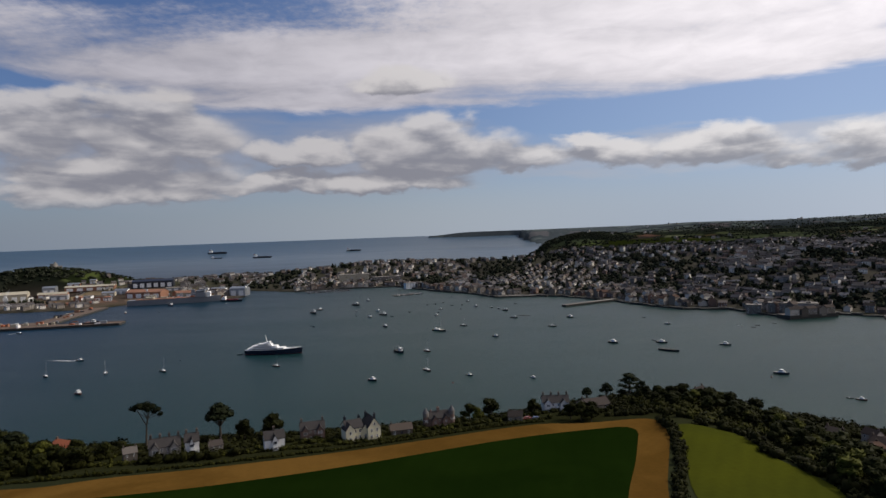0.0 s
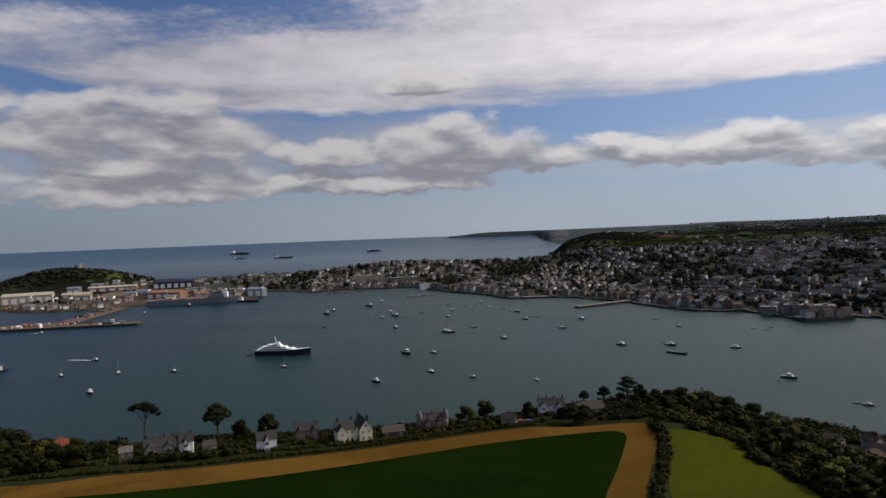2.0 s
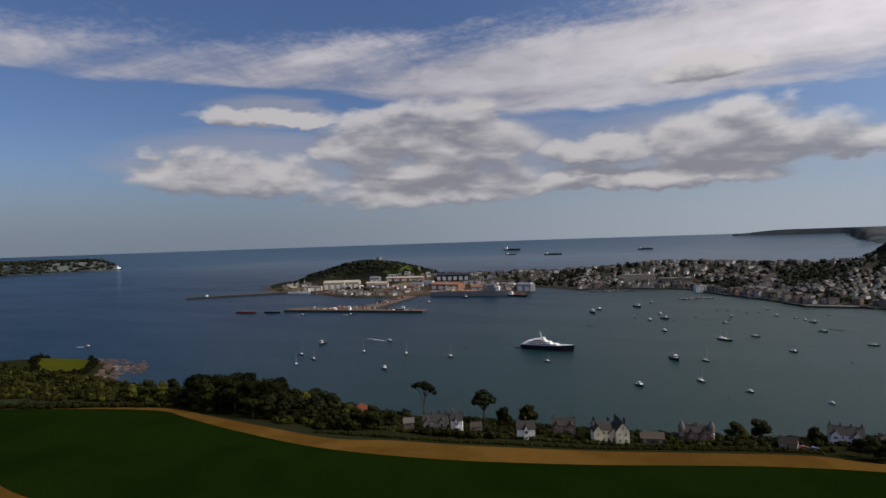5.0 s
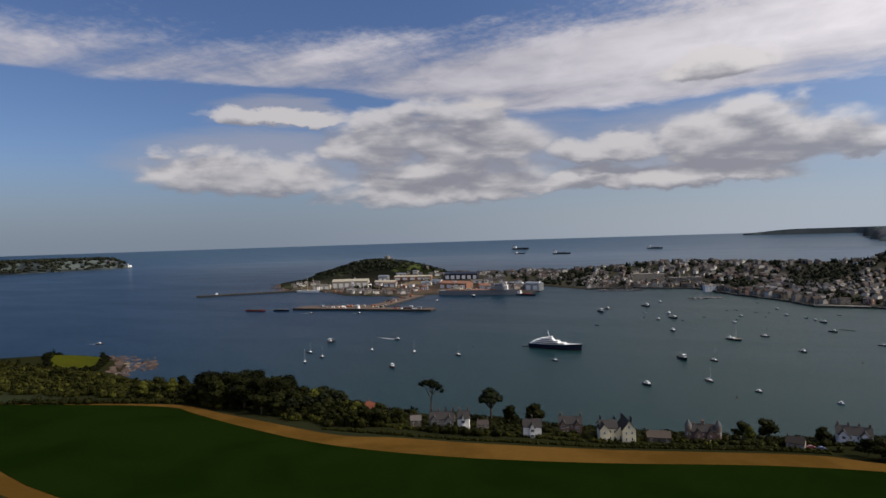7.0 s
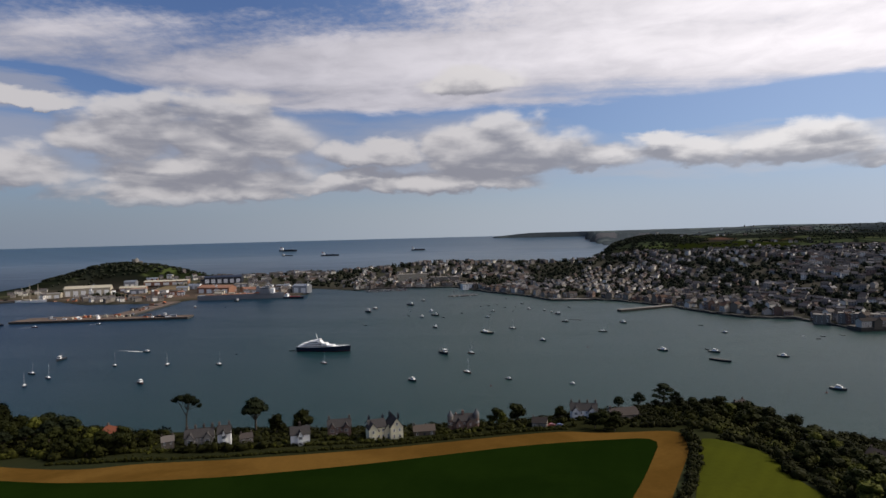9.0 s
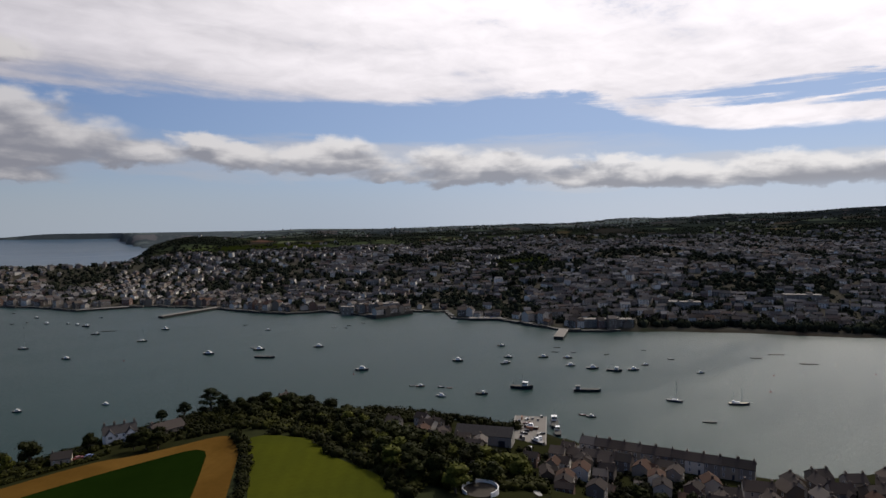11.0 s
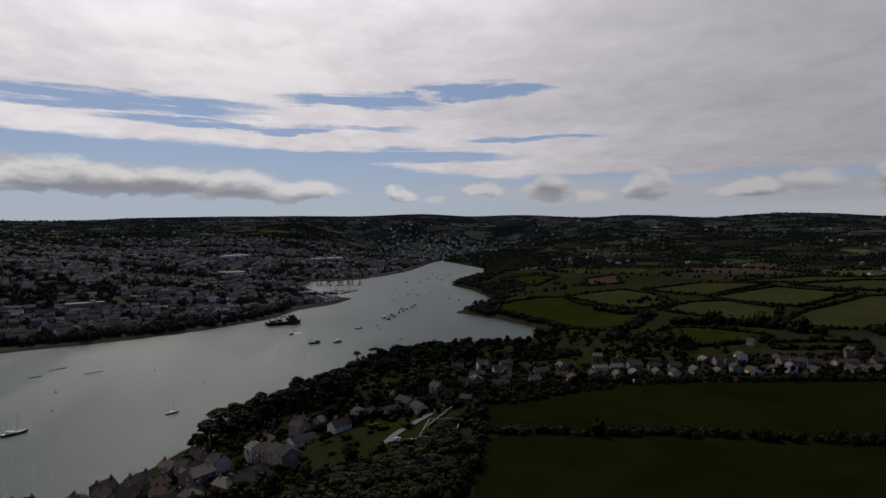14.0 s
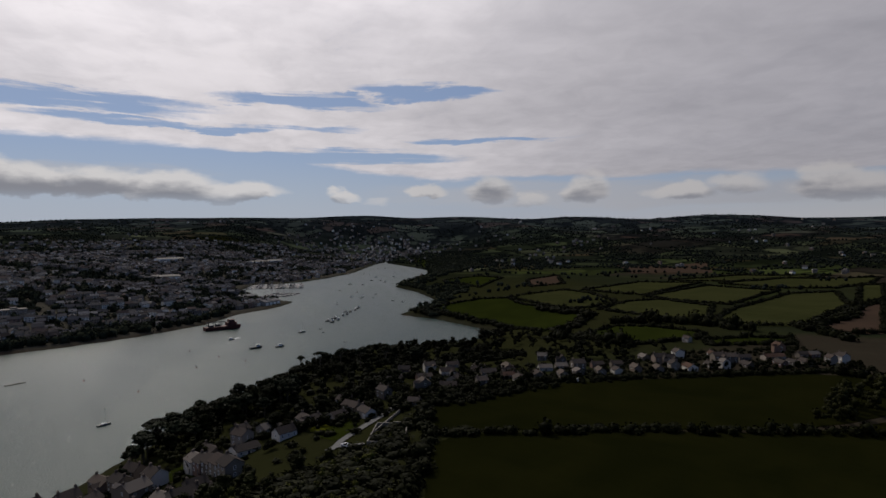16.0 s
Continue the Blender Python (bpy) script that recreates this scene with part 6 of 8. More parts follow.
def hedge(pts, h, wide, seed, label="dark overgrown field hedge", mat=None, closed=False):
    """A run of leafy clumps along a field's edge."""
    g = np.random.RandomState(seed)
    X, Y = [], []
    pts = list(pts) + ([pts[0]] if closed else [])
    for (ax, ay), (bx, by) in zip(pts[:-1], pts[1:]):
        n = int(math.hypot(bx - ax, by - ay) / (wide * 0.55)) + 1
        t = (np.arange(n) + g.uniform(0, 1, n)) / n
        X.append(ax + (bx - ax) * t + g.normal(0, wide * 0.32, n))
        Y.append(ay + (by - ay) * t + g.normal(0, wide * 0.32, n))
    X, Y = np.concatenate(X), np.concatenate(Y)
    Z = terrain(X, Y)[0]
    r = wide * g.uniform(0.45, 0.85, len(X))
    tall = h * g.uniform(0.4, 0.75, len(X)) * np.where(g.uniform(0, 1, len(X)) < 0.08, 1.8, 1.0)
    return tagged(scatter_mesh("hedge", X, Y, Z + tall * 0.55, r, tall, mat or M_LEAF_I, seed), label, "hedge", kind="stuff")


wood_mass([(-500, 262), (-420, 232), (-330, 262), (-335, 300), (-420, 330), (-500, 322)], 57, (4.5, 8), 104, "dense dark broadleaf trees standing together")
wood_mass([(-600, 270), (-500, 300), (-490, 318), (-540, 325), (-610, 300)], 22, (4, 7), 114, "dense dark broadleaf trees standing together")
wood_mass([(470, 42), (536, 12), (588, -14), (560, -44), (500, -80), (470, -20), (452, 18)], 52, (8.5, 13), 108, "dense dark broadleaf trees standing together", M_LEAF_SHADED_I)
wood_mass([(592, -24), (650, -68), (664, -150), (600, -190), (500, -140), (490, -90), (560, -50)], 62, (8, 12), 109, "dense dark broadleaf trees standing together", M_LEAF_SHADED_I)
wood_mass([(372, -126), (376, -200), (360, -330), (366, -330), (384, -200), (380, -126)], 18, (4, 6), 112, "dense dark broadleaf trees standing together", M_LEAF_SHADED_I)
wood_mass([(424, -140), (520, -190), (480, -230), (440, -260), (410, -330), (440, -340)], 28, (6, 9), 113, "dense dark broadleaf trees standing together", M_LEAF_SHADED_I)

hedge([(113, 292), (110, 272), (101, 240), (82, 195), (66, 150)], 3.2, 3.0, 31)
hedge([(126, 282), (142, 266), (138, 248), (135, 236), (138, 214), (142, 198), (134, 176)], 4.0, 4.5, 32)
hedge([(-172, 246), (-142, 251), (-99, 259), (-40, 277), (7, 296), (41, 309), (60, 312)], 1.5, 1.6, 33, "low dark hedge between field margin and gardens", M_GARDEN_I)
hedge([(-150, 268), (-110, 272), (-60, 285), (-20, 292), (30, 306), (64, 320)], 1.8, 2.4, 34, "garden shrubs and brambles behind the field", M_GARDEN_I)
hedge([(-125, 268), (-95, 274), (-84, 280)], 4.5, 5.0, 35, "tall garden shrubs by the villas")
hedge([(-64, 296), (-46, 300), (20, 318), (44, 330), (66, 340)], 2.6, 3.0, 36, "shrubs between the villa gardens", M_GARDEN_I)
hedge([(-430, 166), (-385, 212), (-340, 238), (-300, 264)], 4.0, 4.0, 37)
hedge([(305, -38), (284, -108), (260, -200), (236, -290)], 3.8, 5.0, 38, mat=M_LEAF_SHADED_I)
hedge([(340, -42), (318, -38), (296, -36), (240, -18), (190, 0)], 5.5, 6.0, 39, "tall dark hedge round the pasture", M_LEAF_SHADED_I)
hedge([(374, -60), (377, -116), (362, -213), (356, -299), (330, -345)], 3.2, 4.0, 40, "dark garden hedge below the houses", M_LEAF_SHADED_I)
hedge([(352, -302), (300, -332), (262, -330)], 6.0, 7.0, 41, "tall dark hedge at the pasture's end", M_LEAF_SHADED_I)
hedge([(250, 90), (235, 60), (260, 20), (290, -8)], 3.0, 7.0, 42, "rough scrub on the bank")
for i, (poly, mat, text) in enumerate(FIELDS):
    d = math.hypot(poly[0][0], poly[0][1])
    if d < 1400:
        hedge(poly, 3.6, 4.4, 60 + i, "dark hedge round a hillside field", M_LEAF_SHADED_I, True)
hedge([(600, -222), (640, -265), (700, -310), (790, -280)], 8, 9, 91, "belt of dark trees between fields", M_LEAF_SHADED_I)
hedge([(470, -232), (560, -240), (600, -222)], 8, 9, 92, "belt of dark trees behind the fields", M_LEAF_SHADED_I)
hedge([(500, -365), (560, -350), (620, -290)], 9, 10, 93, "belt of dark trees between fields", M_LEAF_SHADED_I)
hedge([(440, -400), (500, -420), (540, -505), (620, -600)], 7, 9, 94, "belt of dark trees between fields", M_LEAF_SHADED_I)

hedge([(690, -172), (736, -226), (814, -202), (882, -176), (930, -140)], 6, 7, 95, "dark trees along the creek's shore", M_LEAF_SHADED_I)
hedge([(976, -186), (1040, -210), (1132, -232), (1290, -226), (1438, -200)], 8, 9, 96, "dark trees along the river's shore", M_FAR_I)

# under-storey that closes the woods and gardens
def scrub(name, poly, n, r, tall, seed, label, mat=None):
    g = np.random.RandomState(seed)
    xs, ys = [p[0] for p in poly], [p[1] for p in poly]
    x, y = g.uniform(min(xs), max(xs), n * 3), g.uniform(min(ys), max(ys), n * 3)
    z = terrain(x, y)[0]
    m = inside(poly, x, y) & (z > 1.0)
    x, y, z = x[m][:n], y[m][:n], z[m][:n]
    rr = g.uniform(*r, len(x))
    tagged(scatter_mesh(name, x, y, z + 0.4 * tall, rr, tall * g.uniform(0.5, 1.2, len(x)), mat or M_LEAF_I, seed), label, "shrubs", kind="stuff")


scrub("undergrowth", [(-340, 270), (-285, 272), (-225, 262), (-172, 252), (-150, 262), (-150, 310), (-215, 340), (-340, 340)], 420, (2.5, 4.5), 4.0, 51, "dense dark undergrowth of the shore wood")
scrub("undergrowth", [(-560, 262), (-430, 225), (-335, 262), (-340, 320), (-440, 345), (-510, 330), (-600, 290)], 520, (2.5, 4.5), 3.0, 52, "mixed scrub along the cliff top", M_GARDEN_I)
scrub("undergrowth", [(142, 268), (145, 232), (140, 180), (190, 160), (212, 210), (190, 300), (170, 385), (116, 375), (118, 306), (130, 290)], 520, (2.2, 4.2), 3.2, 53, "dense dark undergrowth round the meadow", M_GARDEN_I)
scrub("undergrowth", [(-150, 280), (-60, 300), (40, 335), (110, 345), (150, 400), (60, 378), (-40, 355), (-150, 350)], 420, (1.8, 3.4), 2.2, 54, "garden shrubs down to the shore")
scrub("undergrowth", [(345, 60), (372, 96), (430, 80), (552, 34), (600, 0), (680, -60), (690, -150), (560, -180), (470, -80), (400, -20)], 620, (2.5, 4.5), 3.2, 55, "dark riverside scrub under the trees", M_LEAF_SHADED_I)
wood_mass([(214, 140), (244, 84), (290, 30), (290, 0), (226, 40), (196, 110), (200, 150)], 60, (4, 8), 121, "dark garden trees on the slope above the village")
wood_mass([(318, 40), (345, 34), (372, 20), (404, -14), (440, -30), (440, -120), (420, -126), (396, -60), (352, -4), (326, 20)], 60, (4, 8), 122, "dark garden trees between the hill houses", M_LEAF_SHADED_I)
wood_mass([(440, -110), (500, -90), (540, -150), (480, -220), (430, -180)], 50, (5, 8), 123, "dark trees behind the hill houses", M_LEAF_SHADED_I)
wood_mass([(593, -186), (659, -172), (724, -214), (640, -224), (545, -232), (480, -226), (500, -196)], 60, (5, 8.5), 124, "dark trees between the houses and the creek", M_LEAF_SHADED_I)
scrub("garden_shrubs", [(190, 300), (214, 210), (236, 140), (290, 30), (340, -30), (400, -120), (430, -110), (400, -10), (340, 60), (300, 110), (250, 200), (222, 300)], 420, (1.4, 3.4), 2.0, 56, "shrubs and small trees of the village gardens", M_LEAF_SHADED_I)
scrub("garden_shrubs", [(366, -120), (352, -335), (430, -345), (440, -130)], 700, (1.0, 2.4), 1.8, 57, "shrubs of the hillside gardens", M_LEAF_SHADED_I)
scrub("undergrowth", [(205, 128), (240, 78), (292, 4), (330, -34), (250, -16), (176, 20), (150, 100), (170, 150)], 460, (3.2, 6.2), 2.4, 58, "rough dark scrub on the slope above the village", M_LEAF_SHADED_I)
scrub("undergrowth", [(352, -40), (372, -60), (376, -118), (362, -125), (344, -60)], 120, (1.5, 3.0), 2.4, 59, "dark shrubs at the end of the gardens", M_LEAF_SHADED_I)

scrub("undergrowth", [(192, 336), (224, 350), (262, 292), (279, 264), (262, 262), (236, 300), (204, 318)], 190, (1.6, 3.4), 3.4, 60, "dark trees and brambles along the village shore")
scrub("garden_shrubs", [(204, 250), (250, 232), (290, 142), (330, 108), (356, 70), (320, 40), (286, 50), (236, 110), (206, 180)], 380, (1.2, 3.0), 2.0, 61, "hedges, shrubs and fruit trees between the cottages", M_LEAF_SHADED_I)
scrub("garden_shrubs", [(340, 60), (400, -10), (440, -30), (436, -120), (376, -120), (340, -30)], 330, (1.6, 3.8), 3.2, 62, "dark shrubs crowding the hill gardens", M_LEAF_SHADED_I)
# ---- boats and ships ----
br = np.random.RandomState(17)


def hull_shape(length, beam, free, draft=0.5, bow=1.25, stern=0.8, sections=9, mat=0):
    """A lofted hull with sheer, pointed bow (towards +x) and a transom."""
    s = Shape()
    rings = []
    for i in range(sections):
        t = i / (sections - 1)
        x = (t - 0.5) * length
        k = stern + (1 - stern) * min(1, t / 0.35)
        if t > 0.5:
            k *= max(0.02, 1 - ((t - 0.5) / 0.5) ** 2.2)
        b = beam / 2 * k
        top = free * (1 + (bow - 1) * max(0, t - 0.3) ** 1.5 * 1.7)
        rake = length * 0.035 * t
        rings.append([(x + rake, -b, top), (x + rake * 0.5, -b * 0.86, 0.15), (x, -b * 0.3, -draft), (x, b * 0.3, -draft), (x + rake * 0.5, b * 0.86, 0.15), (x + rake, b, top)])
    v = [p for r in rings for p in r]
    f = []
    for i in range(sections - 1):
        for j in range(5):
            a = i * 6 + j
            f.append((a, a + 1, a + 7, a + 6))
        f.append((i * 6 + 5, i * 6, i * 6 + 6, i * 6 + 11))
    f += [(5, 4, 3, 2, 1, 0), tuple((sections - 1) * 6 + j for j in range(6))]
    return s.add(v, f, mat)


def sloop():
    b = new("sailing_boat")
    part("hull", hull_shape(9.5, 3.0, 1.0, 0.6).mesh("hull"), M_HULL, b)
    part("deck", hull_shape(9.3, 2.8, 1.06, -0.7).mesh("deck"), M_DECK, b)
    part("cabin", Shape().box(0.3, 0, 1.0, 3.6, 1.7, 0.65, taper=0.85).mesh("cabin"), M_WHITE, b)
    part("cabin_window", Shape().box(0.4, 0, 1.22, 2.2, 1.72, 0.2).mesh("cabin_window"), M_GLASS, b)
    part("mast", Shape().tube((1.1, 0, 1.0), (1.1, 0, 12.5), 0.10, 0.07, 6).mesh("mast"), M_MAST, b)
    part("boom", Shape().tube((1.0, 0, 2.4), (-2.9, 0, 2.3), 0.07, 0.06, 6).tube((0.9, 0, 2.58), (-2.7, 0, 2.5), 0.16, 0.12, 6).mesh("boom"), M_MAST, b)
    part("rigging", Shape().tube((1.1, 0, 12.4), (4.8, 0, 1.3), 0.03, 0.03, 3).tube((1.1, 0, 12.4), (-4.6, 0, 1.1), 0.02, 0.02, 3).tube((1.1, -0.7, 7.5), (1.1, 0.7, 7.5), 0.03, 0.03, 3).mesh("rigging"), M_METAL, b)
    return b


def cruiser():
    b = new("motor_boat")
    part("hull", hull_shape(8.5, 3.0, 1.05, 0.5, 1.35).mesh("hull"), M_HULL, b)
    part("deck", hull_shape(8.3, 2.8, 1.1, -0.7, 1.35).mesh("deck"), M_DECK, b)
    part("cabin", Shape().box(0.4, 0, 1.05, 3.6, 2.2, 1.0, taper=0.9).box(0.1, 0, 2.0, 2.4, 2.0, 0.75, taper=0.85).mesh("cabin"), M_WHITE, b)
    part("windscreen", Shape().box(0.15, 0, 2.12, 2.4, 2.02, 0.4, taper=0.92).mesh("windscreen"), M_GLASS, b)
    part("rail", Shape().tube((3.9, -0.5, 1.4), (3.9, -0.5, 2.0), 0.03).tube((3.9, 0.5, 1.4), (3.9, 0.5, 2.0), 0.03).tube((3.9, -0.5, 2.0), (3.9, 0.5, 2.0), 0.03).mesh("rail"), M_METAL, b)
    return b


def workboat():
    b = new("fishing_boat")
    part("hull", hull_shape(13, 4.4, 1.5, 0.8, 1.5).mesh("hull"), M_DARK, b)
    part("deck", hull_shape(12.7, 4.1, 1.55, -1.1, 1.5).mesh("deck"), M_WEED, b)
    part("wheelhouse", Shape().box(2.2, 0, 1.5, 3.0, 2.6, 2.3, taper=0.95).box(2.2, 0, 3.8, 3.3, 2.8, 0.15).mesh("wheelhouse"), M_WHITE, b)
    part("wheelhouse_window", Shape().box(2.2, 0, 2.8, 3.02, 2.62, 0.6).mesh("wheelhouse_window"), M_GLASS, b)
    part("mast", Shape().tube((0.5, 0, 1.5), (0.5, 0, 8.2), 0.10, 0.06).tube((0.5, 0, 4.6), (-3.6, 0, 6.4), 0.07, 0.05).mesh("mast"), M_METAL, b)
    part("gantry", Shape().tube((-5, -1.6, 1.4), (-5, -1.6, 4.2), 0.09).tube((-5, 1.6, 1.4), (-5, 1.6, 4.2), 0.09).tube((-5, -1.6, 4.2), (-5, 1.6, 4.2), 0.09).mesh("gantry"), M_METAL, b)
    return b


def dinghy():
    b = new("dinghy")
    part("hull", hull_shape(4.6, 1.8, 0.6, 0.25, 1.3).mesh("hull"), M_HULL, b)
    part("thwart", Shape().box(-0.4, 0, 0.5, 0.35, 1.4, 0.12).box(0.9, 0, 0.5, 0.35, 1.2, 0.12).mesh("thwart"), M_WHITE, b)
    part("outboard", Shape().box(-2.35, 0, 0.2, 0.35, 0.4, 0.85, taper=0.8).mesh("outboard"), M_DARK, b)
    return b


def ketch():
    b = new("sailing_ketch")
    part("hull", hull_shape(18, 5.0, 1.7, 0.9, 1.35).mesh("hull"), M_DARK, b)
    part("deck", hull_shape(17.6, 4.7, 1.75, -1.3, 1.35).mesh("deck"), M_BUFF, b)
    part("cabin", Shape().box(-1.5, 0, 1.7, 5.0, 2.6, 1.2, taper=0.9).box(-5, 0, 1.7, 2.0, 2.2, 2.2, taper=0.9).mesh("cabin"), M_WHITE, b)
    part("mast", Shape().tube((2.5, 0, 1.7), (2.5, 0, 17), 0.16, 0.09).mesh("mast"), M_MAST, b)
    part("mast", Shape().tube((-5, 0, 1.7), (-5, 0, 12.5), 0.13, 0.08).mesh("mast"), M_MAST, b)
    part("bowsprit", Shape().tube((8.0, 0, 2.4), (11.8, 0, 3.0), 0.13, 0.08).mesh("bowsprit"), M_MAST, b)
    part("boom", Shape().tube((2.3, 0, 3.6), (-3.5, 0, 3.5), 0.2, 0.15).mesh("boom"), M_BUFF, b)
    return b


def long_float():
    b = new("work_pontoon")
    part("deck", Shape().box(0, 0, 0.05, 17, 2.6, 0.45).mesh("deck"), M_WEED, b)
    for x in (-7, 0, 7):
        part("float", Shape().box(x, 0, -0.3, 2.2, 2.4, 0.4).mesh("float"), M_DARK, b)
    return b


SLOOP = Kit(sloop(), "white sailing boat with bare mast on a mooring", "sailing boat", "moored boats")
CRUISER = Kit(cruiser(), "small motor boat with a white cabin on a mooring", "motor boat", "moored boats")
WORK = Kit(workboat(), "dark fishing boat with a wheelhouse on a mooring", "fishing boat", "moored boats")
DINGHY = Kit(dinghy(), "open dinghy riding on a mooring", "dinghy", "moored boats")
KETCH = Kit(ketch(), "dark two-masted sailing vessel at anchor", "sailing vessel", "anchored vessels")
FLOAT = Kit(long_float(), "long low grey pontoon moored in the river", "pontoon", "moored pontoons")

SLOOPS = [(-347, 569, 10.5), (-295, 572, 10.5), (-242, 571, 10.5), (-139, 573, 8.9), (50, 772, 10.5), (156, 739, 10.5), (2, 615, 10.1), (1, 529, 10.2), (799, 19, 10.5), (-378, 490, 10.5), (-408, 537, 10.5), (-378, 519, 10.5), (396, 245, 10.5), (454, 136, 8.0)]
CRUISERS = [(-279, 498, 11), (-510, 1064, 11), (-169, 1002, 11), (-100, 1111, 11), (-78, 888, 11), (-71, 957, 11), (-50, 790, 11), (26, 947, 8.1), (18, 878, 8.1), (76, 1040, 7.6), (83, 965, 9.0), (105, 943, 5.8), (114, 926, 7.2), (80, 684, 8.8), (195, 808, 11), (-44, 501, 9.8), (36, 504, 6.2), (86, 486, 5.6), (193, 619, 11), (291, 721, 7.0)]
CRUISERS_RIVER = [(239, 608, 11), (292, 583, 10.1), (276, 464, 11), (284, 388, 6.3), (361, 440, 10.3), (438, 467, 8.1), (406, 422, 8.1), (387, 405, 9.1), (431, 402, 9.1), (446, 386, 8.0), (424, 363, 8.0), (430, 344, 10.0), (452, 319, 9.0), (475, 324, 6.0), (280, 356, 7.3), (325, 258, 6.0), (484, 278, 6.0), (706, 41, 9.7)]
WORKS = [(-471, 1157, 18), (-172, 961, 18), (-115, 1046, 18), (-60, 907, 14.7), (121, 903, 11.4), (122, 824, 9.9), (-26, 616, 16.2), (437, 327, 12.0), (340, 336, 16.2), (306, 342, 8.5), (703, 65, 13.1), (-427, 602, 15.6)]
DINGHIES = [(-247, 623), (-452, 1061), (-148, 816), (-105, 961), (-100, 907), (-46, 885), (-21, 928), (7, 1013), (20, 1017), (34, 1037), (22, 908), (52, 1123), (46, 992), (57, 944), (63, 994), (148, 981), (283, 777), (237, 622), (362, 688), (370, 673), (382, 687), (406, 694), (280, 393), (469, 399), (485, 373), (528, 363), (512, 323), (295, 376), (298, 370), (324, 264), (822, -4), (794, -7), (720, -28), (765, 95)]
UPRIVER = [(1099, -38), (1195, -87), (1206, -93), (1217, -71), (1353, -57), (1895, -110), (1895, -140), (1922, -161), (1841, -169), (1635, -153), (1766, -180), (1635, -178), (1576, -181), (2106, -264), (1766, -230), (1978, -265), (1195, -110), (1262, -122), (1313, -90), (1134, -139), (1106, -153), (1523, -90), (2252, -269), (2177, -234), (1505, -119)]
RAFT = [(891, -15, 9.0), (879, -21, 12.9), (902, -30, 10.4), (946, -39, 9.2), (959, -46, 10.6), (986, -53, 10.6), (1008, -62, 10.7), (1031, -69, 10.7), (914, -25, 11.7), (987, -45, 9)]


def swing():
    return -50 + br.normal(0, 11)


for kit, own, spots in ((SLOOP, 9.5, SLOOPS), (CRUISER, 8.5, CRUISERS + CRUISERS_RIVER), (WORK, 13.0, WORKS)):
    for x, y, length in spots:
        kit.put(x, y, 0, swing(), *[length / own] * 3)
for x, y in DINGHIES:
    DINGHY.put(x, y, 0, swing(), *[br.uniform(0.85, 1.2)] * 3)
for x, y in UPRIVER:
    [SLOOP, CRUISER, DINGHY, CRUISER][br.randint(0, 4)].put(x, y, 0, swing(), *[br.uniform(0.7, 1.05)] * 3)
KETCH.put(18, 740, 0, -40, 1.05, 1.05, 1.0)
KETCH.put(422, 214, 0, -46, 0.72, 0.72, 0.72)
for x, y, a, k in ((138, 842, -30, 1.0), (475, 426, -44, 0.4), (457, 412, -44, 0.4), (574, 278, -44, 0.55), (603, 274, -44, 0.8), (585, 238, -44, 0.85)):
    FLOAT.put(x, y, 0, a, k, k, 1.0)
for x, y, length in RAFT:
    WORK.put(x, y, 0, -24 + br.uniform(-14, 14), *[length / 13.0] * 3, label="workboat rafted in a line of moored vessels")


def open_lighter(x, y, turn, length, label):
    """A long open work barge: dark hull, sunk hold, thwarts across."""
    b = new("lighter")
    k = length / 18
    part("hull", hull_shape(18 * k, 4.4 * k, 1.5 * k, 0.6, 1.2, 0.9, 9).mesh("hull"), M_DARK, b)
    part("hold", hull_shape(16.6 * k, 3.7 * k, 1.56 * k, -1.2 * k, 1.15, 0.9, 9).mesh("hold"), M_WEED, b)
    for px in (-5, 0, 5):
        part("thwart", Shape().box(px * k, 0, 1.5 * k, 0.5 * k, 4.0 * k, 0.2).mesh("thwart"), M_DECK, b)
    b.matrix_basis = pose(x, y, 0, 0, 0, turn)
    tagged(b, label, "barge")


open_lighter(230, 568, -46, 19, "long dark open lighter on a mooring")
open_lighter(372, 206, -50, 8, "small dark open workboat on a mooring")


def landing_craft():
    b = new("landing_craft")
    part("hull", hull_shape(19, 5.0, 1.7, 0.6, 1.1, 0.95, 9).mesh("hull"), M_DARK, b)
    part("well_deck", Shape().box(2.0, 0, 1.6, 12.5, 3.8, 0.25).mesh("well_deck"), M_WEED, b)
    part("wheelhouse", Shape().box(-6.6, 0, 1.7, 3.2, 3.0, 2.2, taper=0.94).box(-6.6, 0, 3.9, 3.5, 3.2, 0.15).mesh("wheelhouse"), M_DECK, b)
    part("wheelhouse_window", Shape().box(-6.6, 0, 2.95, 3.22, 3.02, 0.5).mesh("wheelhouse_window"), M_GLASS, b)
    part("bow_ramp", Shape().box(9.2, 0, 1.2, 0.3, 3.4, 1.8).mesh("bow_ramp"), M_METAL, b)
    part("mast", Shape().tube((-6.6, 0, 4.0), (-6.6, 0, 6.8), 0.09, 0.05).mesh("mast"), M_METAL, b)
    b.matrix_basis = pose(371, 300, 0, 0, 0, -46)
    tagged(b, "dark landing craft with an aft wheelhouse on a mooring", "landing craft")


landing_craft()


def buoy(x, y):
    b = new("mooring_buoy")
    part("float", Shape().tube((0, 0, -0.3), (0, 0, 0.5), 0.7, 0.6, 10).mesh("float"), M_RED, b)
    part("topmark", Shape().tube((0, 0, 0.5), (0, 0, 2.4), 0.12, 0.08, 6).mesh("topmark"), M_DARK, b)
    b.matrix_basis = pose(x, y, 0)
    tagged(b, "small red mooring buoy on the water", "buoy", "buoys")


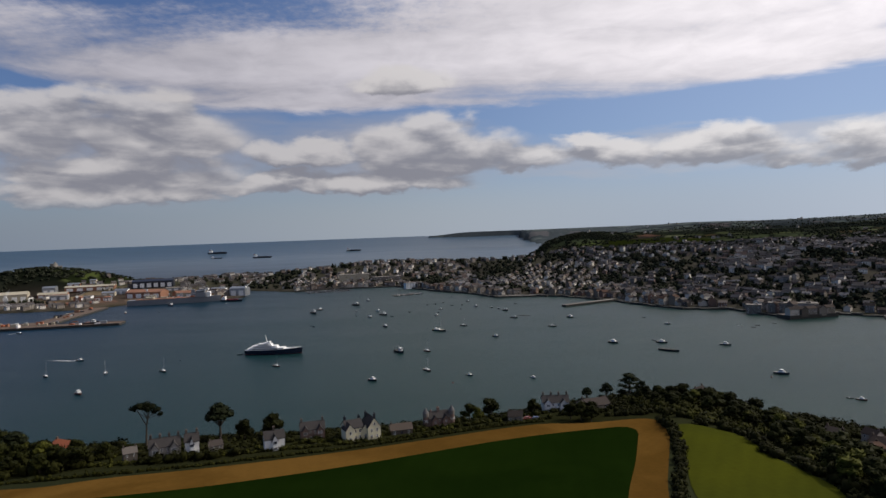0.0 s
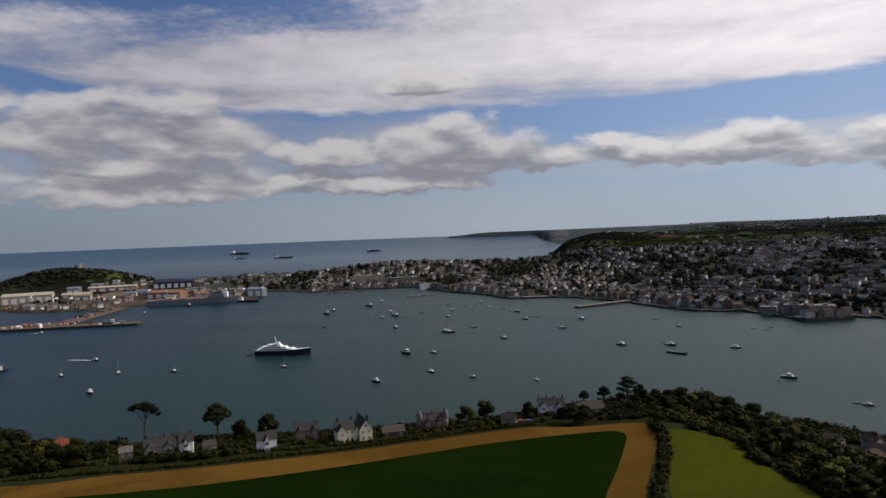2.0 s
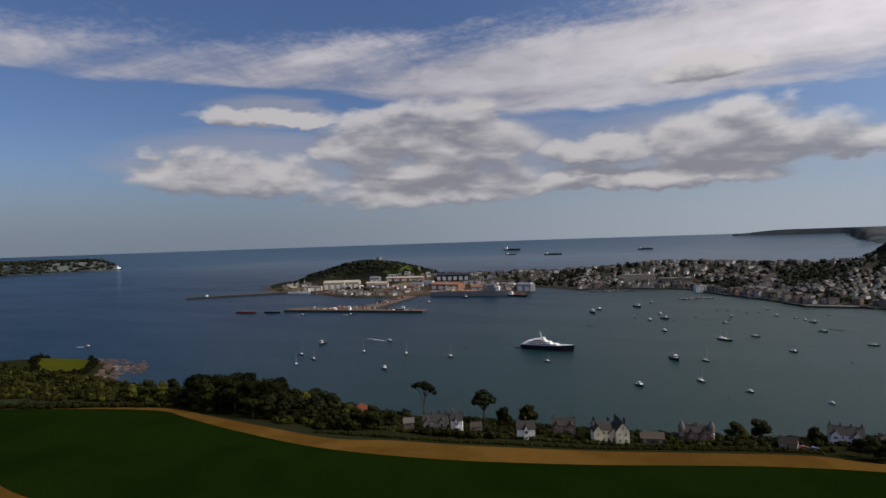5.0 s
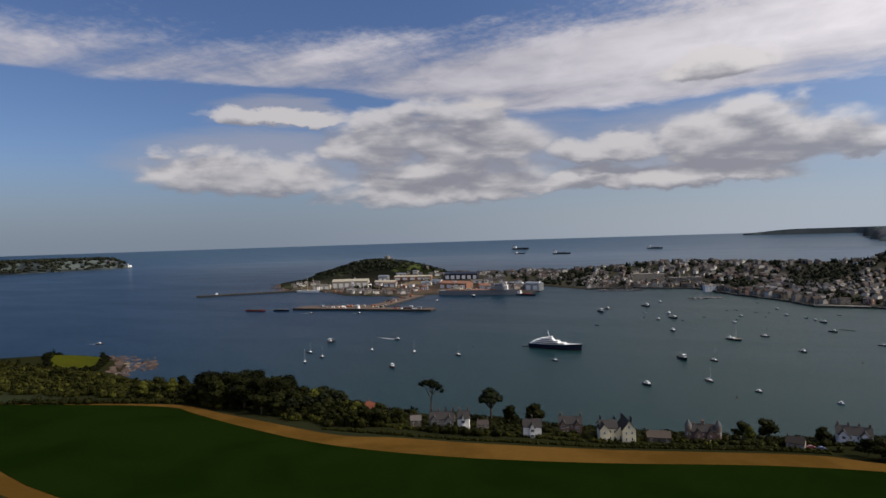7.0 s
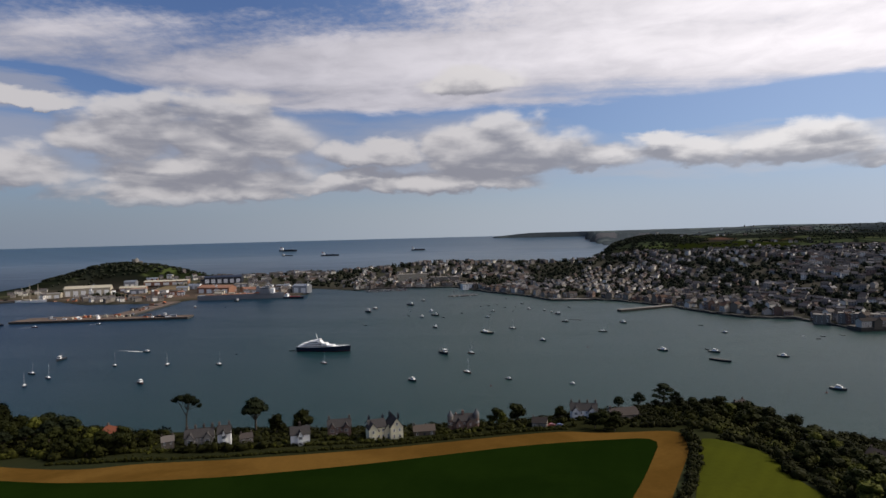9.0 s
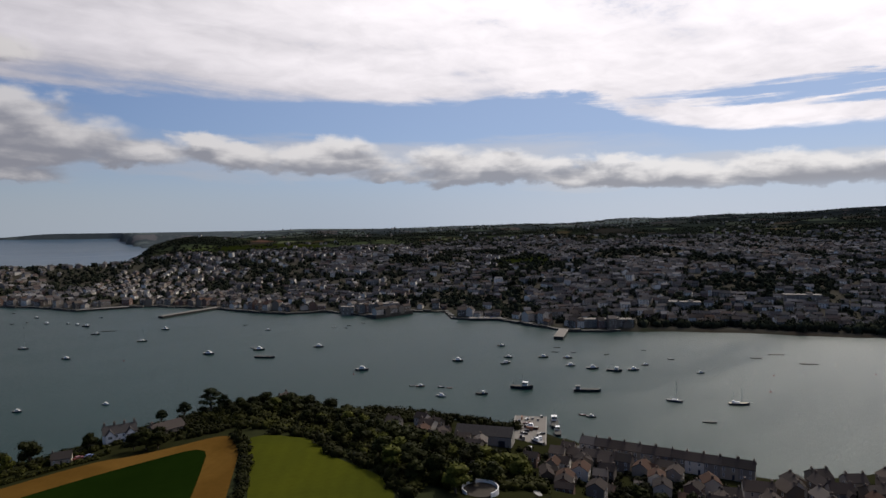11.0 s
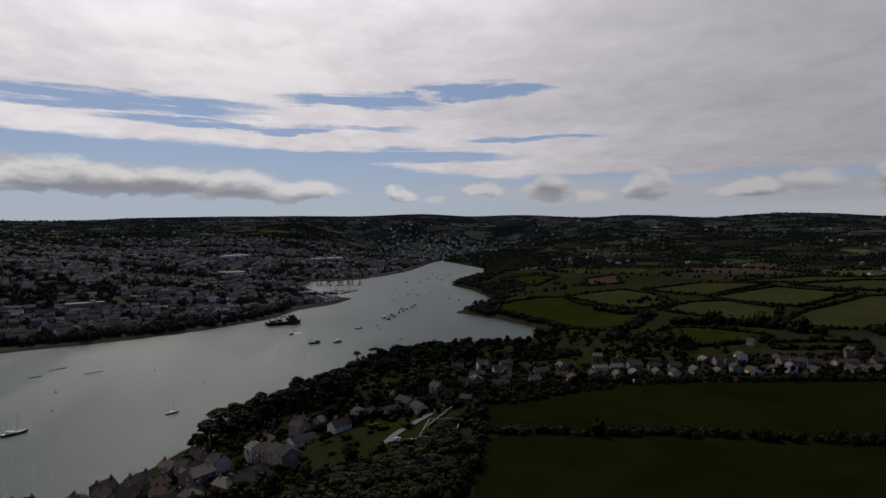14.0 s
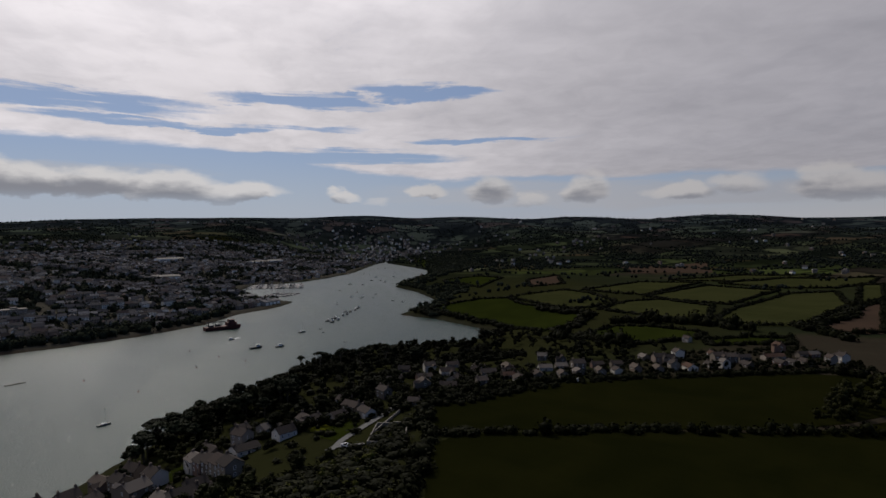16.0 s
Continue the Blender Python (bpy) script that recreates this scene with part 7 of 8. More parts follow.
for x, y in ((470, 216), (520, 237), (585, 189), (538, 137), (701, 129), (617, 109), (637, 69), (663, 96), (21, 481), (122, 639), (263, 455)):
    buoy(x, y)


def superyacht():
    b = new("motor_yacht")
    part("hull", hull_shape(58, 11, 4.6, 1.5, 1.45, 0.9, 15).mesh("hull"), M_NAVY, b, "glossy dark blue hull")
    part("boot_stripe", hull_shape(57.6, 10.2, 0.7, 0.4, 1.0, 0.9, 15).mesh("boot_stripe"), M_RED, b)
    part("bulwark", hull_shape(57, 10.6, 4.75, -3.9, 1.45, 0.9, 15).mesh("bulwark"), M_WHITE, b)
    for k, (x0, x1, w, z, h) in enumerate(((-25, 14, 9.2, 4.6, 2.0), (-21, 6, 8.2, 6.8, 1.8), (-15, 0, 6.8, 8.8, 1.7), (-9, -2, 4.6, 10.7, 0.9))):
        xc, ln = (x0 + x1) / 2, x1 - x0
        s = Shape()
        s.add([(x0, -w / 2, z), (x1, -w / 2 * 0.8, z), (x1, w / 2 * 0.8, z), (x0, w / 2, z), (x0 + 1, -w / 2 * 0.95, z + h), (x1 - h * 1.0, -w / 2 * 0.74, z + h), (x1 - h * 1.0, w / 2 * 0.74, z + h), (x0 + 1, w / 2 * 0.95, z + h)],
              [(3, 2, 1, 0), (4, 5, 6, 7), (0, 1, 5, 4), (1, 2, 6, 5), (2, 3, 7, 6), (3, 0, 4, 7)])
        s.box(xc - 1.0, 0, z + h, ln * 0.98, w * 1.04, 0.22)
        d = part("deck", s.mesh("deck"), M_WHITE, b, "white superstructure deck")
        if k < 3:
            part("window_band", Shape().box(xc - 2.2, 0, z + h * 0.42, ln * 0.66, w * 0.985, h * 0.32).mesh("window_band"), M_GLASS, d)
    m = Shape().box(-5.5, 0, 11.5, 4.0, 3.0, 1.0, taper=0.6).tube((-6, 0, 12.0), (-8, 0, 19.5), 0.5, 0.15).tube((-7.2, -2.2, 16.6), (-7.2, 2.2, 16.6), 0.12).tube((-7.6, -1.4, 18.4), (-7.6, 1.4, 18.4), 0.1)
    part("mast", m.mesh("mast"), M_WHITE, b)
    for x, y in ((-1.5, 1.6), (-1.5, -1.6)):
        s = Shape()
        bm = bmesh.new()
        bmesh.ops.create_icosphere(bm, subdivisions=2, radius=1.1)
        s.add([tuple(v.co + Vector((x - 2, y, 12.4))) for v in bm.verts], [tuple(v.index for v in f.verts) for f in bm.faces])
        bm.free()
        part("dome", s.mesh("dome"), M_WHITE, b)
    part("tender", hull_shape(6, 2.2, 0.9, 0.0).mesh("tender"), M_GREY, b).matrix_basis = pose(20, 0, 5.3)
    b.matrix_basis = pose(-157, 637, 0, 0, 0, -7)
    tagged(b, "large motor yacht, dark blue hull and white decks, at anchor", "yacht")


superyacht()
DINGHY.put(-192, 640, 0, 30, 1.3, 1.3, 1.2, label="dark tender floating astern of the yacht")


def grey_ship():
    """A grey naval supply ship alongside the quay."""
    b = new("grey_ship")
    part("hull", hull_shape(182, 25, 11, 3, 1.18, 0.92, 15).mesh("hull"), M_GREY, b)
    part("upper_deck", Shape().box(-14, 0, 11, 120, 22, 1.2).mesh("upper_deck"), M_RUST, b)
    part("bridge_block", Shape().box(52, 0, 11.5, 30, 23, 9).box(56, 0, 20.5, 18, 21, 5).box(61, 0, 25.5, 9, 14, 2.5).mesh("bridge_block"), M_GREY, b)
    part("bridge_window", Shape().box(56.1, 0, 22.4, 18.2, 21.2, 1.3).mesh("bridge_window"), M_GLASS, b)
    part("white_block", Shape().box(72, 0, 11.5, 7, 16, 11).mesh("white_block"), M_WHITE, b)
    part("funnel", Shape().box(40, 0, 20, 8, 7, 8, taper=0.85).mesh("funnel"), M_GREY, b)
    part("mast", Shape().tube((60, 0, 27), (60, 0, 40), 0.7, 0.3).box(60, 0, 33, 1, 8, 0.8).mesh("mast"), M_GREY, b)
    for x in (-60, -35, -10, 15):
        part("kingpost", Shape().tube((x, -7, 11), (x, -7, 21), 0.5).tube((x, 7, 11), (x, 7, 21), 0.5).box(x, 0, 20.5, 1.0, 15, 1.0).mesh("kingpost"), M_GREY, b)
    part("deck_house", Shape().box(-48, 0, 12, 18, 15, 4).box(-20, 3, 12, 14, 10, 3).mesh("deck_house"), M_BUFF, b)
    part("lifeboat", hull_shape(9, 3, 1.4, 0.8).mesh("lifeboat"), M_TILE, b).matrix_basis = pose(40, -12.4, 14)
    b.matrix_basis = pose(-484, 1205, 0, 0, 0, 9) @ Matrix.Diagonal((0.9, 0.9, 0.9, 1))
    tagged(b, "long grey naval supply ship alongside the dock", "ship")


def coaster(x, y, turn, length, hull, label, deck=None):
    b = new("cargo_ship")
    k = length / 60
    part("hull", hull_shape(60 * k, 11 * k, 4.5 * k, 1.5, 1.3, 0.9, 13).mesh("hull"), hull, b)
    part("hatch", Shape().box(3 * k, 0, 4.4 * k, 32 * k, 8 * k, 1.8 * k).mesh("hatch"), deck or M_RUST, b)
    part("bridge_block", Shape().box(-21 * k, 0, 4.4 * k, 10 * k, 9.5 * k, 6.5 * k).box(-20 * k, 0, 10.9 * k, 6 * k, 9 * k, 2.6 * k).mesh("bridge_block"), M_WHITE, b)
    part("bridge_window", Shape().box(-20 * k, 0, 11.7 * k, 6.1 * k, 9.1 * k, 0.9 * k).mesh("bridge_window"), M_GLASS, b)
    part("funnel", Shape().box(-25 * k, 0, 10 * k, 3 * k, 3 * k, 5 * k, taper=0.8).mesh("funnel"), M_RED, b)
    part("mast", Shape().tube((18 * k, 0, 5 * k), (18 * k, 0, 13 * k), 0.35 * k).tube((-19 * k, 0, 13 * k), (-19 * k, 0, 18 * k), 0.3 * k).mesh("mast"), M_METAL, b)
    b.matrix_basis = pose(x, y, 0, 0, 0, turn)
    return tagged(b, label, "ship")


grey_ship()
coaster(-995, 3855, 10, 110, M_DARK, "dark cargo ship waiting far out at sea", M_DARK)
coaster(-1330, 4020, 5, 70, M_DARK, "small dark ship far out at sea", M_DARK)
far_ship = coaster(-480, 4330, 4, 95, M_DARK, "dark tanker lying near the horizon", M_DARK)
far_ship.location.z = 95 * ((math.hypot(500, 4330) - 4200) / 640) ** 1.5
far_ship = coaster(-1400, 4250, 4, 120, M_DARK, "long dark ship on the horizon", M_DARK)
far_ship.location.z = 95 * ((math.hypot(1420, 4250) - 4200) / 640) ** 1.5


def barge(x, y, turn, length, hull, label):
    b = new("barge")
    part("hull", hull_shape(length, 10, 2.6, 1.0, 1.1, 0.95, 9).mesh("hull"), hull, b)
    part("coaming", Shape().box(-1, 0, 2.5, length * 0.7, 7.4, 0.9).mesh("coaming"), M_DARKSTONE, b)
    part("bollard", Shape().tube((length * 0.4, 1.5, 2.5), (length * 0.4, 1.5, 3.6), 0.3).mesh("bollard"), M_DARK, b)
    b.matrix_basis = pose(x, y, 0, 0, 0, turn)
    return tagged(b, label, "barge")


def dredger():
    b = new("dredger")
    part("hull", hull_shape(44, 12, 4.2, 1.2, 1.15, 0.95, 11).mesh("hull"), M_DREDGE, b, "rusty red hull")
    part("deck_house", Shape().box(11, 0, 4, 12, 9, 4.5).box(11, 0, 8.5, 7, 7, 3).mesh("deck_house"), M_DREDGE, b)
    part("bridge_window", Shape().box(11, 0, 9.6, 7.1, 7.1, 1.0).mesh("bridge_window"), M_GLASS, b)
    s = Shape()
    for x in (-18, -10, -2):
        s.tube((x, -4, 4), (x, -4, 9.5), 0.35).tube((x, 4, 4), (x, 4, 9.5), 0.35).tube((x, -4, 9.5), (x, 4, 9.5), 0.3)
    s.tube((-20, 0, 9.8), (4, 0, 9.8), 0.45)
    part("gantry", s.mesh("gantry"), M_DARK, b)
    part("machinery", Shape().box(-14, 0, 4, 6, 6, 2.5).box(-5, 1, 4, 5, 5, 3).mesh("machinery"), M_DARK, b)
    part("mast", Shape().tube((12, 0, 11), (12, 0, 17), 0.3, 0.15).mesh("mast"), M_METAL, b)
    b.matrix_basis = pose(848, 116, 0, 0, 0, -64)
    tagged(b, "rusty red dredger moored beside the far bank", "ship")


dredger()


def wake_foam(x, y, turn, length, width):
    """Broken foam trailing on the surface."""
    g = np.random.RandomState(int(abs(x)))
    s = Shape()
    for i in range(46):
        t = g.uniform(0, 1) ** 1.4
        w = width * (0.25 + 0.75 * t)
        px, py, r = -t * length, g.normal(0, w * 0.3), g.uniform(0.3, 1.0) * (1.3 - t) * width * 0.3
        pts = [(px + r * 2.4 * math.cos(a) * g.uniform(0.6, 1.2), py + r * math.sin(a) * g.uniform(0.6, 1.2), 0.06 + 0.02 * i / 46) for a in np.linspace(0, 5.5, 7)]
        s.add(pts, [tuple(range(7))])
    ob = new("wake", s.mesh("wake", M_WHITE))
    ob.matrix_basis = pose(x, y, 0, 0, 0, turn)
    return tagged(ob, "white broken foam of a boat's wake", "wake", kind="stuff")


for x, y, a, n in ((-358, 642, -14, 42), (-560, 862, -10, 18), (-645, 841, 8, 20), (-724, 506, 20, 14), (765, 95, 150, 20)):
    wake_foam(x, y, a, n, 3.0)
    CRUISER.put(x + 2 * math.cos(radians(a)), y + 2 * math.sin(radians(a)), 0, a, label="small white motor boat drawing a foamy wake")
# ---- quays, docks, marinas ----
def quay(name, ax, ay, bx, by, width, top, label, deck=None, side=None, depth=4.0, edge=None):
    """A stone quay: weedy sides, a paved top and a coping."""
    b = new(name)
    n = math.hypot(bx - ax, by - ay)
    a = math.degrees(math.atan2(by - ay, bx - ax))
    part("side", Shape().box(0, 0, -depth, n, width, depth + top - 0.35).mesh("side"), side or M_WEED, b, "dark weedy quay face")
    part("paving", Shape().box(0, 0, top - 0.35, n - 0.4, width - 0.4, 0.3).mesh("paving"), deck or M_QUAY, b)
    for y in (-width / 2, width / 2):
        part("coping", Shape().box(0, y, top - 0.35, n + 0.2, 0.6, 0.45).mesh("coping"), edge or M_STONE, b)
    b.matrix_basis = pose((ax + bx) / 2, (ay + by) / 2, 0, 0, 0, a)
    return tagged(b, label, "quay")


def clutter(x, y, z, turn, w, d, n, seed, label, mats=None, size=1.0):
    """Stacks, crates, containers and gear, each a thing of its own."""
    g = np.random.RandomState(seed)
    mats = mats or [M_WHITE, M_RUST, M_METAL, M_DARK, M_BUFF, M_TILE]
    c, s = math.cos(radians(turn)), math.sin(radians(turn))
    for i in range(n):
        u, v = g.uniform(-w / 2, w / 2), g.uniform(-d / 2, d / 2)
        ln, wd, ht = (size * q for q in (g.uniform(2.5, 9), g.uniform(2, 4), g.uniform(1.5, 4.5)))
        # ribbed sides: a toothed outline drawn up, under a flat lid
        xs = np.linspace(-ln / 2, ln / 2, 2 * max(3, int(ln / 1.2)) + 1)
        rim = [(x, -wd / 2 + (0.08 if j % 2 else 0.0)) for j, x in enumerate(xs)] + [(x, wd / 2 - (0.08 if j % 2 else 0.0)) for j, x in enumerate(xs)][::-1]
        m = len(rim)
        k = Shape().add([(a, b, h) for h in (0.0, ht) for a, b in rim], [(j, (j + 1) % m, m + (j + 1) % m, m + j) for j in range(m)] + [tuple(range(m, 2 * m)), tuple(range(m - 1, -1, -1))])
        ob = new("container", k.mesh("container", mats[g.randint(0, len(mats))]))
        ob.matrix_basis = pose(x + u * c - v * s, y + u * s + v * c, z, 0, 0, turn + g.choice([0, 90]) + g.uniform(-6, 6))
        tagged(ob, label, "container", "dockside containers")


def shed(x, y, turn, w, d, h, rise, wall, roof, label, bays=0, z=None):
    b = new("shed")
    part("wall", Shape().box(0, 0, -1, w, d, h + 1).gable(w, d, h, rise).mesh("wall"), wall, b)
    part("roof", Shape().slabs(w, d, h, rise, 0.5, 0.3).mesh("roof"), roof, b)
    for i in range(bays):
        px = (i - (bays - 1) / 2) * w / bays
        part("bay_door", Shape().box(px, -d / 2 - 0.05, 0, w / bays * 0.62, 0.3, h * 0.7).mesh("bay_door"), M_WHITE if wall is not M_WHITE else M_METAL, b)
    b.matrix_basis = pose(x, y, ground_z(x, y) if z is None else z, 0, 0, turn)
    return tagged(b, label, "shed")


def flat_block(x, y, turn, w, d, h, wall, label, floors=3, cols=8, z=None):
    """A flat-roofed building with rows of windows and a parapet."""
    b = new("building")
    part("wall", Shape().box(0, 0, -3, w, d, h + 3).mesh("wall"), wall, b)
    part("roof", Shape().box(0, 0, h, w + 0.6, d + 0.6, 0.5).box(w * 0.2, 0, h + 0.5, w * 0.15, d * 0.4, 1.8).mesh("roof"), M_QUAY, b)
    for side in (-1, 1):
        for f in range(floors):
            for i in range(cols):
                o = part("window", WIDE_WINDOW, None, b)
                o.matrix_basis = pose((i - (cols - 1) / 2) * w / cols, side * (d / 2 + 0.02), 1.0 + f * h / floors, 0, 0, 0 if side < 0 else 180)
    b.matrix_basis = pose(x, y, ground_z(x, y) if z is None else z, 0, 0, turn)
    return tagged(b, label, "building")


def crane(x, y, z, h, jib, turn, label):
    b = new("dock_crane")
    s = Shape()
    for a, c in ((-2.5, -2.5), (2.5, -2.5), (2.5, 2.5), (-2.5, 2.5)):
        s.tube((a, c, 0), (a * 0.5, c * 0.5, h * 0.55), 0.4, 0.3)
    for k in (0.2, 0.4):
        q = 2.5 * (1 - k)
        s.tube((-q, -q, h * k), (q, q, h * k), 0.15).tube((-q, q, h * k), (q, -q, h * k), 0.15)
    part("tower", s.mesh("tower"), M_METAL, b)
    part("cab", Shape().box(0, 0, h * 0.55, 4, 4, 3.5).mesh("cab"), M_WHITE, b)
    part("jib", Shape().tube((0, 0, h * 0.58), (jib, 0, h), 0.5, 0.2).tube((0, 0, h * 0.8), (jib, 0, h), 0.15).tube((0, 0, h * 0.55), (0, 0, h * 0.8), 0.4).mesh("jib"), M_METAL, b)
    b.matrix_basis = pose(x, y, z, 0, 0, turn)
    tagged(b, label, "crane", "dock cranes")


# docks
quay("jetty", -716, 892, -448, 924, 26, 3.4, "long dark-faced dock jetty with gear on top", M_DIRT, None, 4.0, M_DARKSTONE)
quay("jetty", -712, 906, -560, 950, 40, 2.8, "low broad inner jetty strewn with gear", M_DIRT, None, 4.0, M_DARKSTONE)
quay("jetty", -575, 935, -600, 1150, 34, 3.0, "causeway joining the jetty to the dockyard", M_DIRT, None, 4.0, M_DARKSTONE)
quay("breakwater", -1148, 1053, -980, 1222, 11, 3.6, "long dark stone breakwater of the docks", M_DARKSTONE, None, 4.0, M_DARKSTONE)
clutter(-600, 925, 2.8, 12, 150, 34, 26, 3, "stacked gear and containers on the dock jetty")
clutter(-560, 908, 3.4, 5, 190, 10, 12, 4, "gear lying along the dock jetty")
clutter(-592, 1060, 3.0, 96, 120, 22, 14, 5, "stacked gear on the dock causeway")
clutter(-770, 1220, 3.2, 10, 230, 60, 30, 6, "containers and plant on the dockyard quay", [M_RUST, M_RUST, M_WHITE, M_METAL, M_TILE])
clutter(-1065, 1138, 3.6, 45, 170, 4, 7, 7, "huts and gear along the breakwater", [M_WHITE, M_QUAY])
clutter(-500, 1260, 3.2, -10, 150, 50, 16, 8, "stores on the quay beside the ship", [M_RUST, M_BUFF, M_TILE, M_WHITE])
tug = WORK.put(-490, 917, 3.2, 5, 1.6, 1.6, 1.5, label="white-topped tug standing over the jetty")
shed(-884, 1318, 24, 92, 34, 17, 5, M_BUFF, M_BUFF, "large buff dock hall with tall pale doors", 6)
shed(-935, 1262, 24, 44, 20, 10, 2, M_BUFF, M_QUAY, "lower buff dock shed beside the hall", 3)
shed(-786, 1478, 14, 105, 22, 9, 3, M_RUST, M_BUFF, "long shed with a pale roof", 5)
shed(-842, 1424, 14, 60, 18, 7, 4, M_RUST, M_BUFF, "pale-roofed sawtooth shed of the docks", 4)
shed(-858, 1440, 14, 26, 22, 19, 3, M_METAL, M_METAL, "tall grey building in the dockyard", 2)
shed(-640, 1480, 10, 90, 26, 14, 4, M_DARK, M_DARK, "dark dock shed with tall bays", 6)
shed(-590, 1330, -10, 80, 30, 12, 5, M_RUST, M_RUST, "rust-red workshop of the dockyard", 4)
shed(-480, 1290, -12, 60, 24, 10, 4, M_BUFF, M_RUST, "dock store with a rusty roof", 3)
shed(-385, 1300, -10, 34, 24, 15, 3, M_METAL, M_METAL, "grey dock hall beside the ships", 2)
for x, y, h, a in ((-560, 1262, 34, 200), (-440, 1268, 30, 160), (-660, 1190, 30, 40), (-820, 1230, 32, 100), (-370, 1290, 28, 60)):
    crane(x, y, 3.0, h, 20, a, "grey dockside crane with a raised jib")
coaster(-372, 1200, -14, 44, M_DARK, "dark ship with white upperworks in the dock", M_RED)
barge(-775, 850, 6, 40, M_RED, "rusty red barge moored at the jetty end")
barge(-725, 862, 6, 30, M_NAVY, "dark blue barge moored at the jetty end")


# smaller stores, offices and workshops crowding the yard
yard = np.random.RandomState(33)
for i in range(26):
    x, y = yard.uniform(-930, -420), yard.uniform(1235, 1500)
    y = y if x > -800 else y + 60
    if terrain(np.array([x]), np.array([y]))[2][0] < 25 or any(math.hypot(x - a, y - b) < 42 for a, b in ((-884, 1318), (-786, 1478), (-842, 1424), (-590, 1330), (-480, 1290), (-640, 1480))):
        continue
    mat = [M_BUFF, M_STONE, M_WHITE, M_RUST, M_GREY][yard.randint(0, 5)]
    shed(x, y, yard.choice([10, 20, 100, -10]), yard.uniform(12, 34), yard.uniform(9, 15), yard.uniform(4, 9), yard.uniform(1.5, 3.5), mat, [M_ROOF, M_QUAY, M_RUST, M_METAL][yard.randint(0, 4)], "small dockyard workshop with a pitched roof", 2)


def castle():
    b = new("castle")
    part("keep", Shape().tube((0, 0, -3), (0, 0, 10), 9, 8.6, 20).mesh("keep"), M_STONE, b)
    part("parapet", Shape().tube((0, 0, 10), (0, 0, 12), 9.4, 9.4, 20).mesh("parapet"), M_STONE, b)
    part("forework", Shape().box(13, 0, -3, 12, 10, 9).mesh("forework"), M_STONE, b)
    part("turret", Shape().tube((3, 2, 12), (3, 2, 16), 2.2, 2.2, 10).mesh("turret"), M_STONE, b)
    return stand(tagged(b, "round grey stone castle keep on the headland", "castle"), -960, 1632, 30)


castle()


def tall_ship():
    b = new("tall_ship")
    part("hull", hull_shape(62, 10, 4.5, 1.5, 1.3, 0.85, 13).mesh("hull"), M_WHITE, b)
    part("deck_house", Shape().box(-8, 0, 4.4, 16, 6, 2.4).box(8, 0, 4.4, 8, 5, 2.2).mesh("deck_house"), M_BUFF, b)
    for x, h in ((16, 38), (-2, 42), (-18, 36)):
        m = part("mast", Shape().tube((x, 0, 4), (x, 0, h), 0.55, 0.25).mesh("mast"), M_BUFF, b)
        for k in (0.45, 0.62, 0.78):
            part("yard", Shape().tube((x, -9 * (1.2 - k), h * k), (x, 9 * (1.2 - k), h * k), 0.25).mesh("yard"), M_BUFF, m)
    part("bowsprit", Shape().tube((30, 0, 6), (41, 0, 9), 0.4, 0.2).mesh("bowsprit"), M_BUFF, b)
    b.matrix_basis = pose(-935, 1206, 0, 0, 0, 4)
    tagged(b, "white three-masted tall ship beside the docks", "sailing ship")


tall_ship()

# town quays and piers
quay("stone_pier", 213, 920, 306, 970, 9, 3.2, "long low stone pier of the town")
quay("stone_quay", 128, 1086, 200, 1078, 10, 2.8, "stone harbour arm with a flat top")
quay("stone_quay", 436, 726, 502, 736, 22, 4.6, "high dark stone quay carrying buildings", M_DARKSTONE, None, 4.0, M_DARKSTONE)
for x, y, a in ((445, 723, 8), (457, 724, 100), (469, 726, 8), (482, 728, 96), (494, 730, 10)):
    FRONT_B.put(x, y, 4.6, a, 0.95, 0.95, 0.85, label="dark stone warehouse standing on the quay")
quay("ferry_pier", 509, 455, 552, 486, 10, 3.4, "short stone ferry pier below the hotel", M_QUAY)
quay("esplanade", 526, 628, 560, 600, 14, 3.0, "stone slipway and parking on the waterfront")
quay("stone_quay", -58, 1180, -2, 1206, 8, 1.2, "low pontoon quay with moored boats")
flat_block(600, 470, -42, 70, 13, 9, M_QUAY, "long pale hotel on the waterfront", 3, 12)
flat_block(476, 752, -28, 34, 14, 12, M_STONE, "grey stone apartment block on the quay", 4, 6)
flat_block(452, 764, -30, 22, 13, 12, M_QUAY, "stepped grey apartments on the old quay", 4, 4)
flat_block(428, 778, -30, 18, 12, 12, M_QUAY, "tall grey apartments on the old quay", 5, 3)
flat_block(770, 470, -52, 40, 14, 9, M_STONE, "grey institutional block on the hillside", 3, 8)
flat_block(905, 380, -52, 46, 14, 10, M_QUAY, "pale institutional block on the hillside", 3, 9)
flat_block(-165, 1480, 6, 70, 30, 15, M_BUFF, "large harbour museum with a tall hall", 2, 6)
flat_block(-85, 1460, 10, 66, 18, 12, M_QUAY, "row of harbour apartments", 4, 10)
flat_block(-20, 1330, 20, 40, 16, 10, M_WHITE, "white harbour office block", 3, 6)
for x, y, a, w in ((730, 372, -55, 14), (765, 345, -50, 13), (800, 310, -42, 13), (836, 276, -42, 14), (872, 250, -40, 13), (925, 225, -30, 14), (690, 420, -50, 13)):
    stand(villa(w, 10, M_WHITE if x % 2 else M_BUFF, 2, "pale villa standing above the wooded bank"), x, y, a + 0)

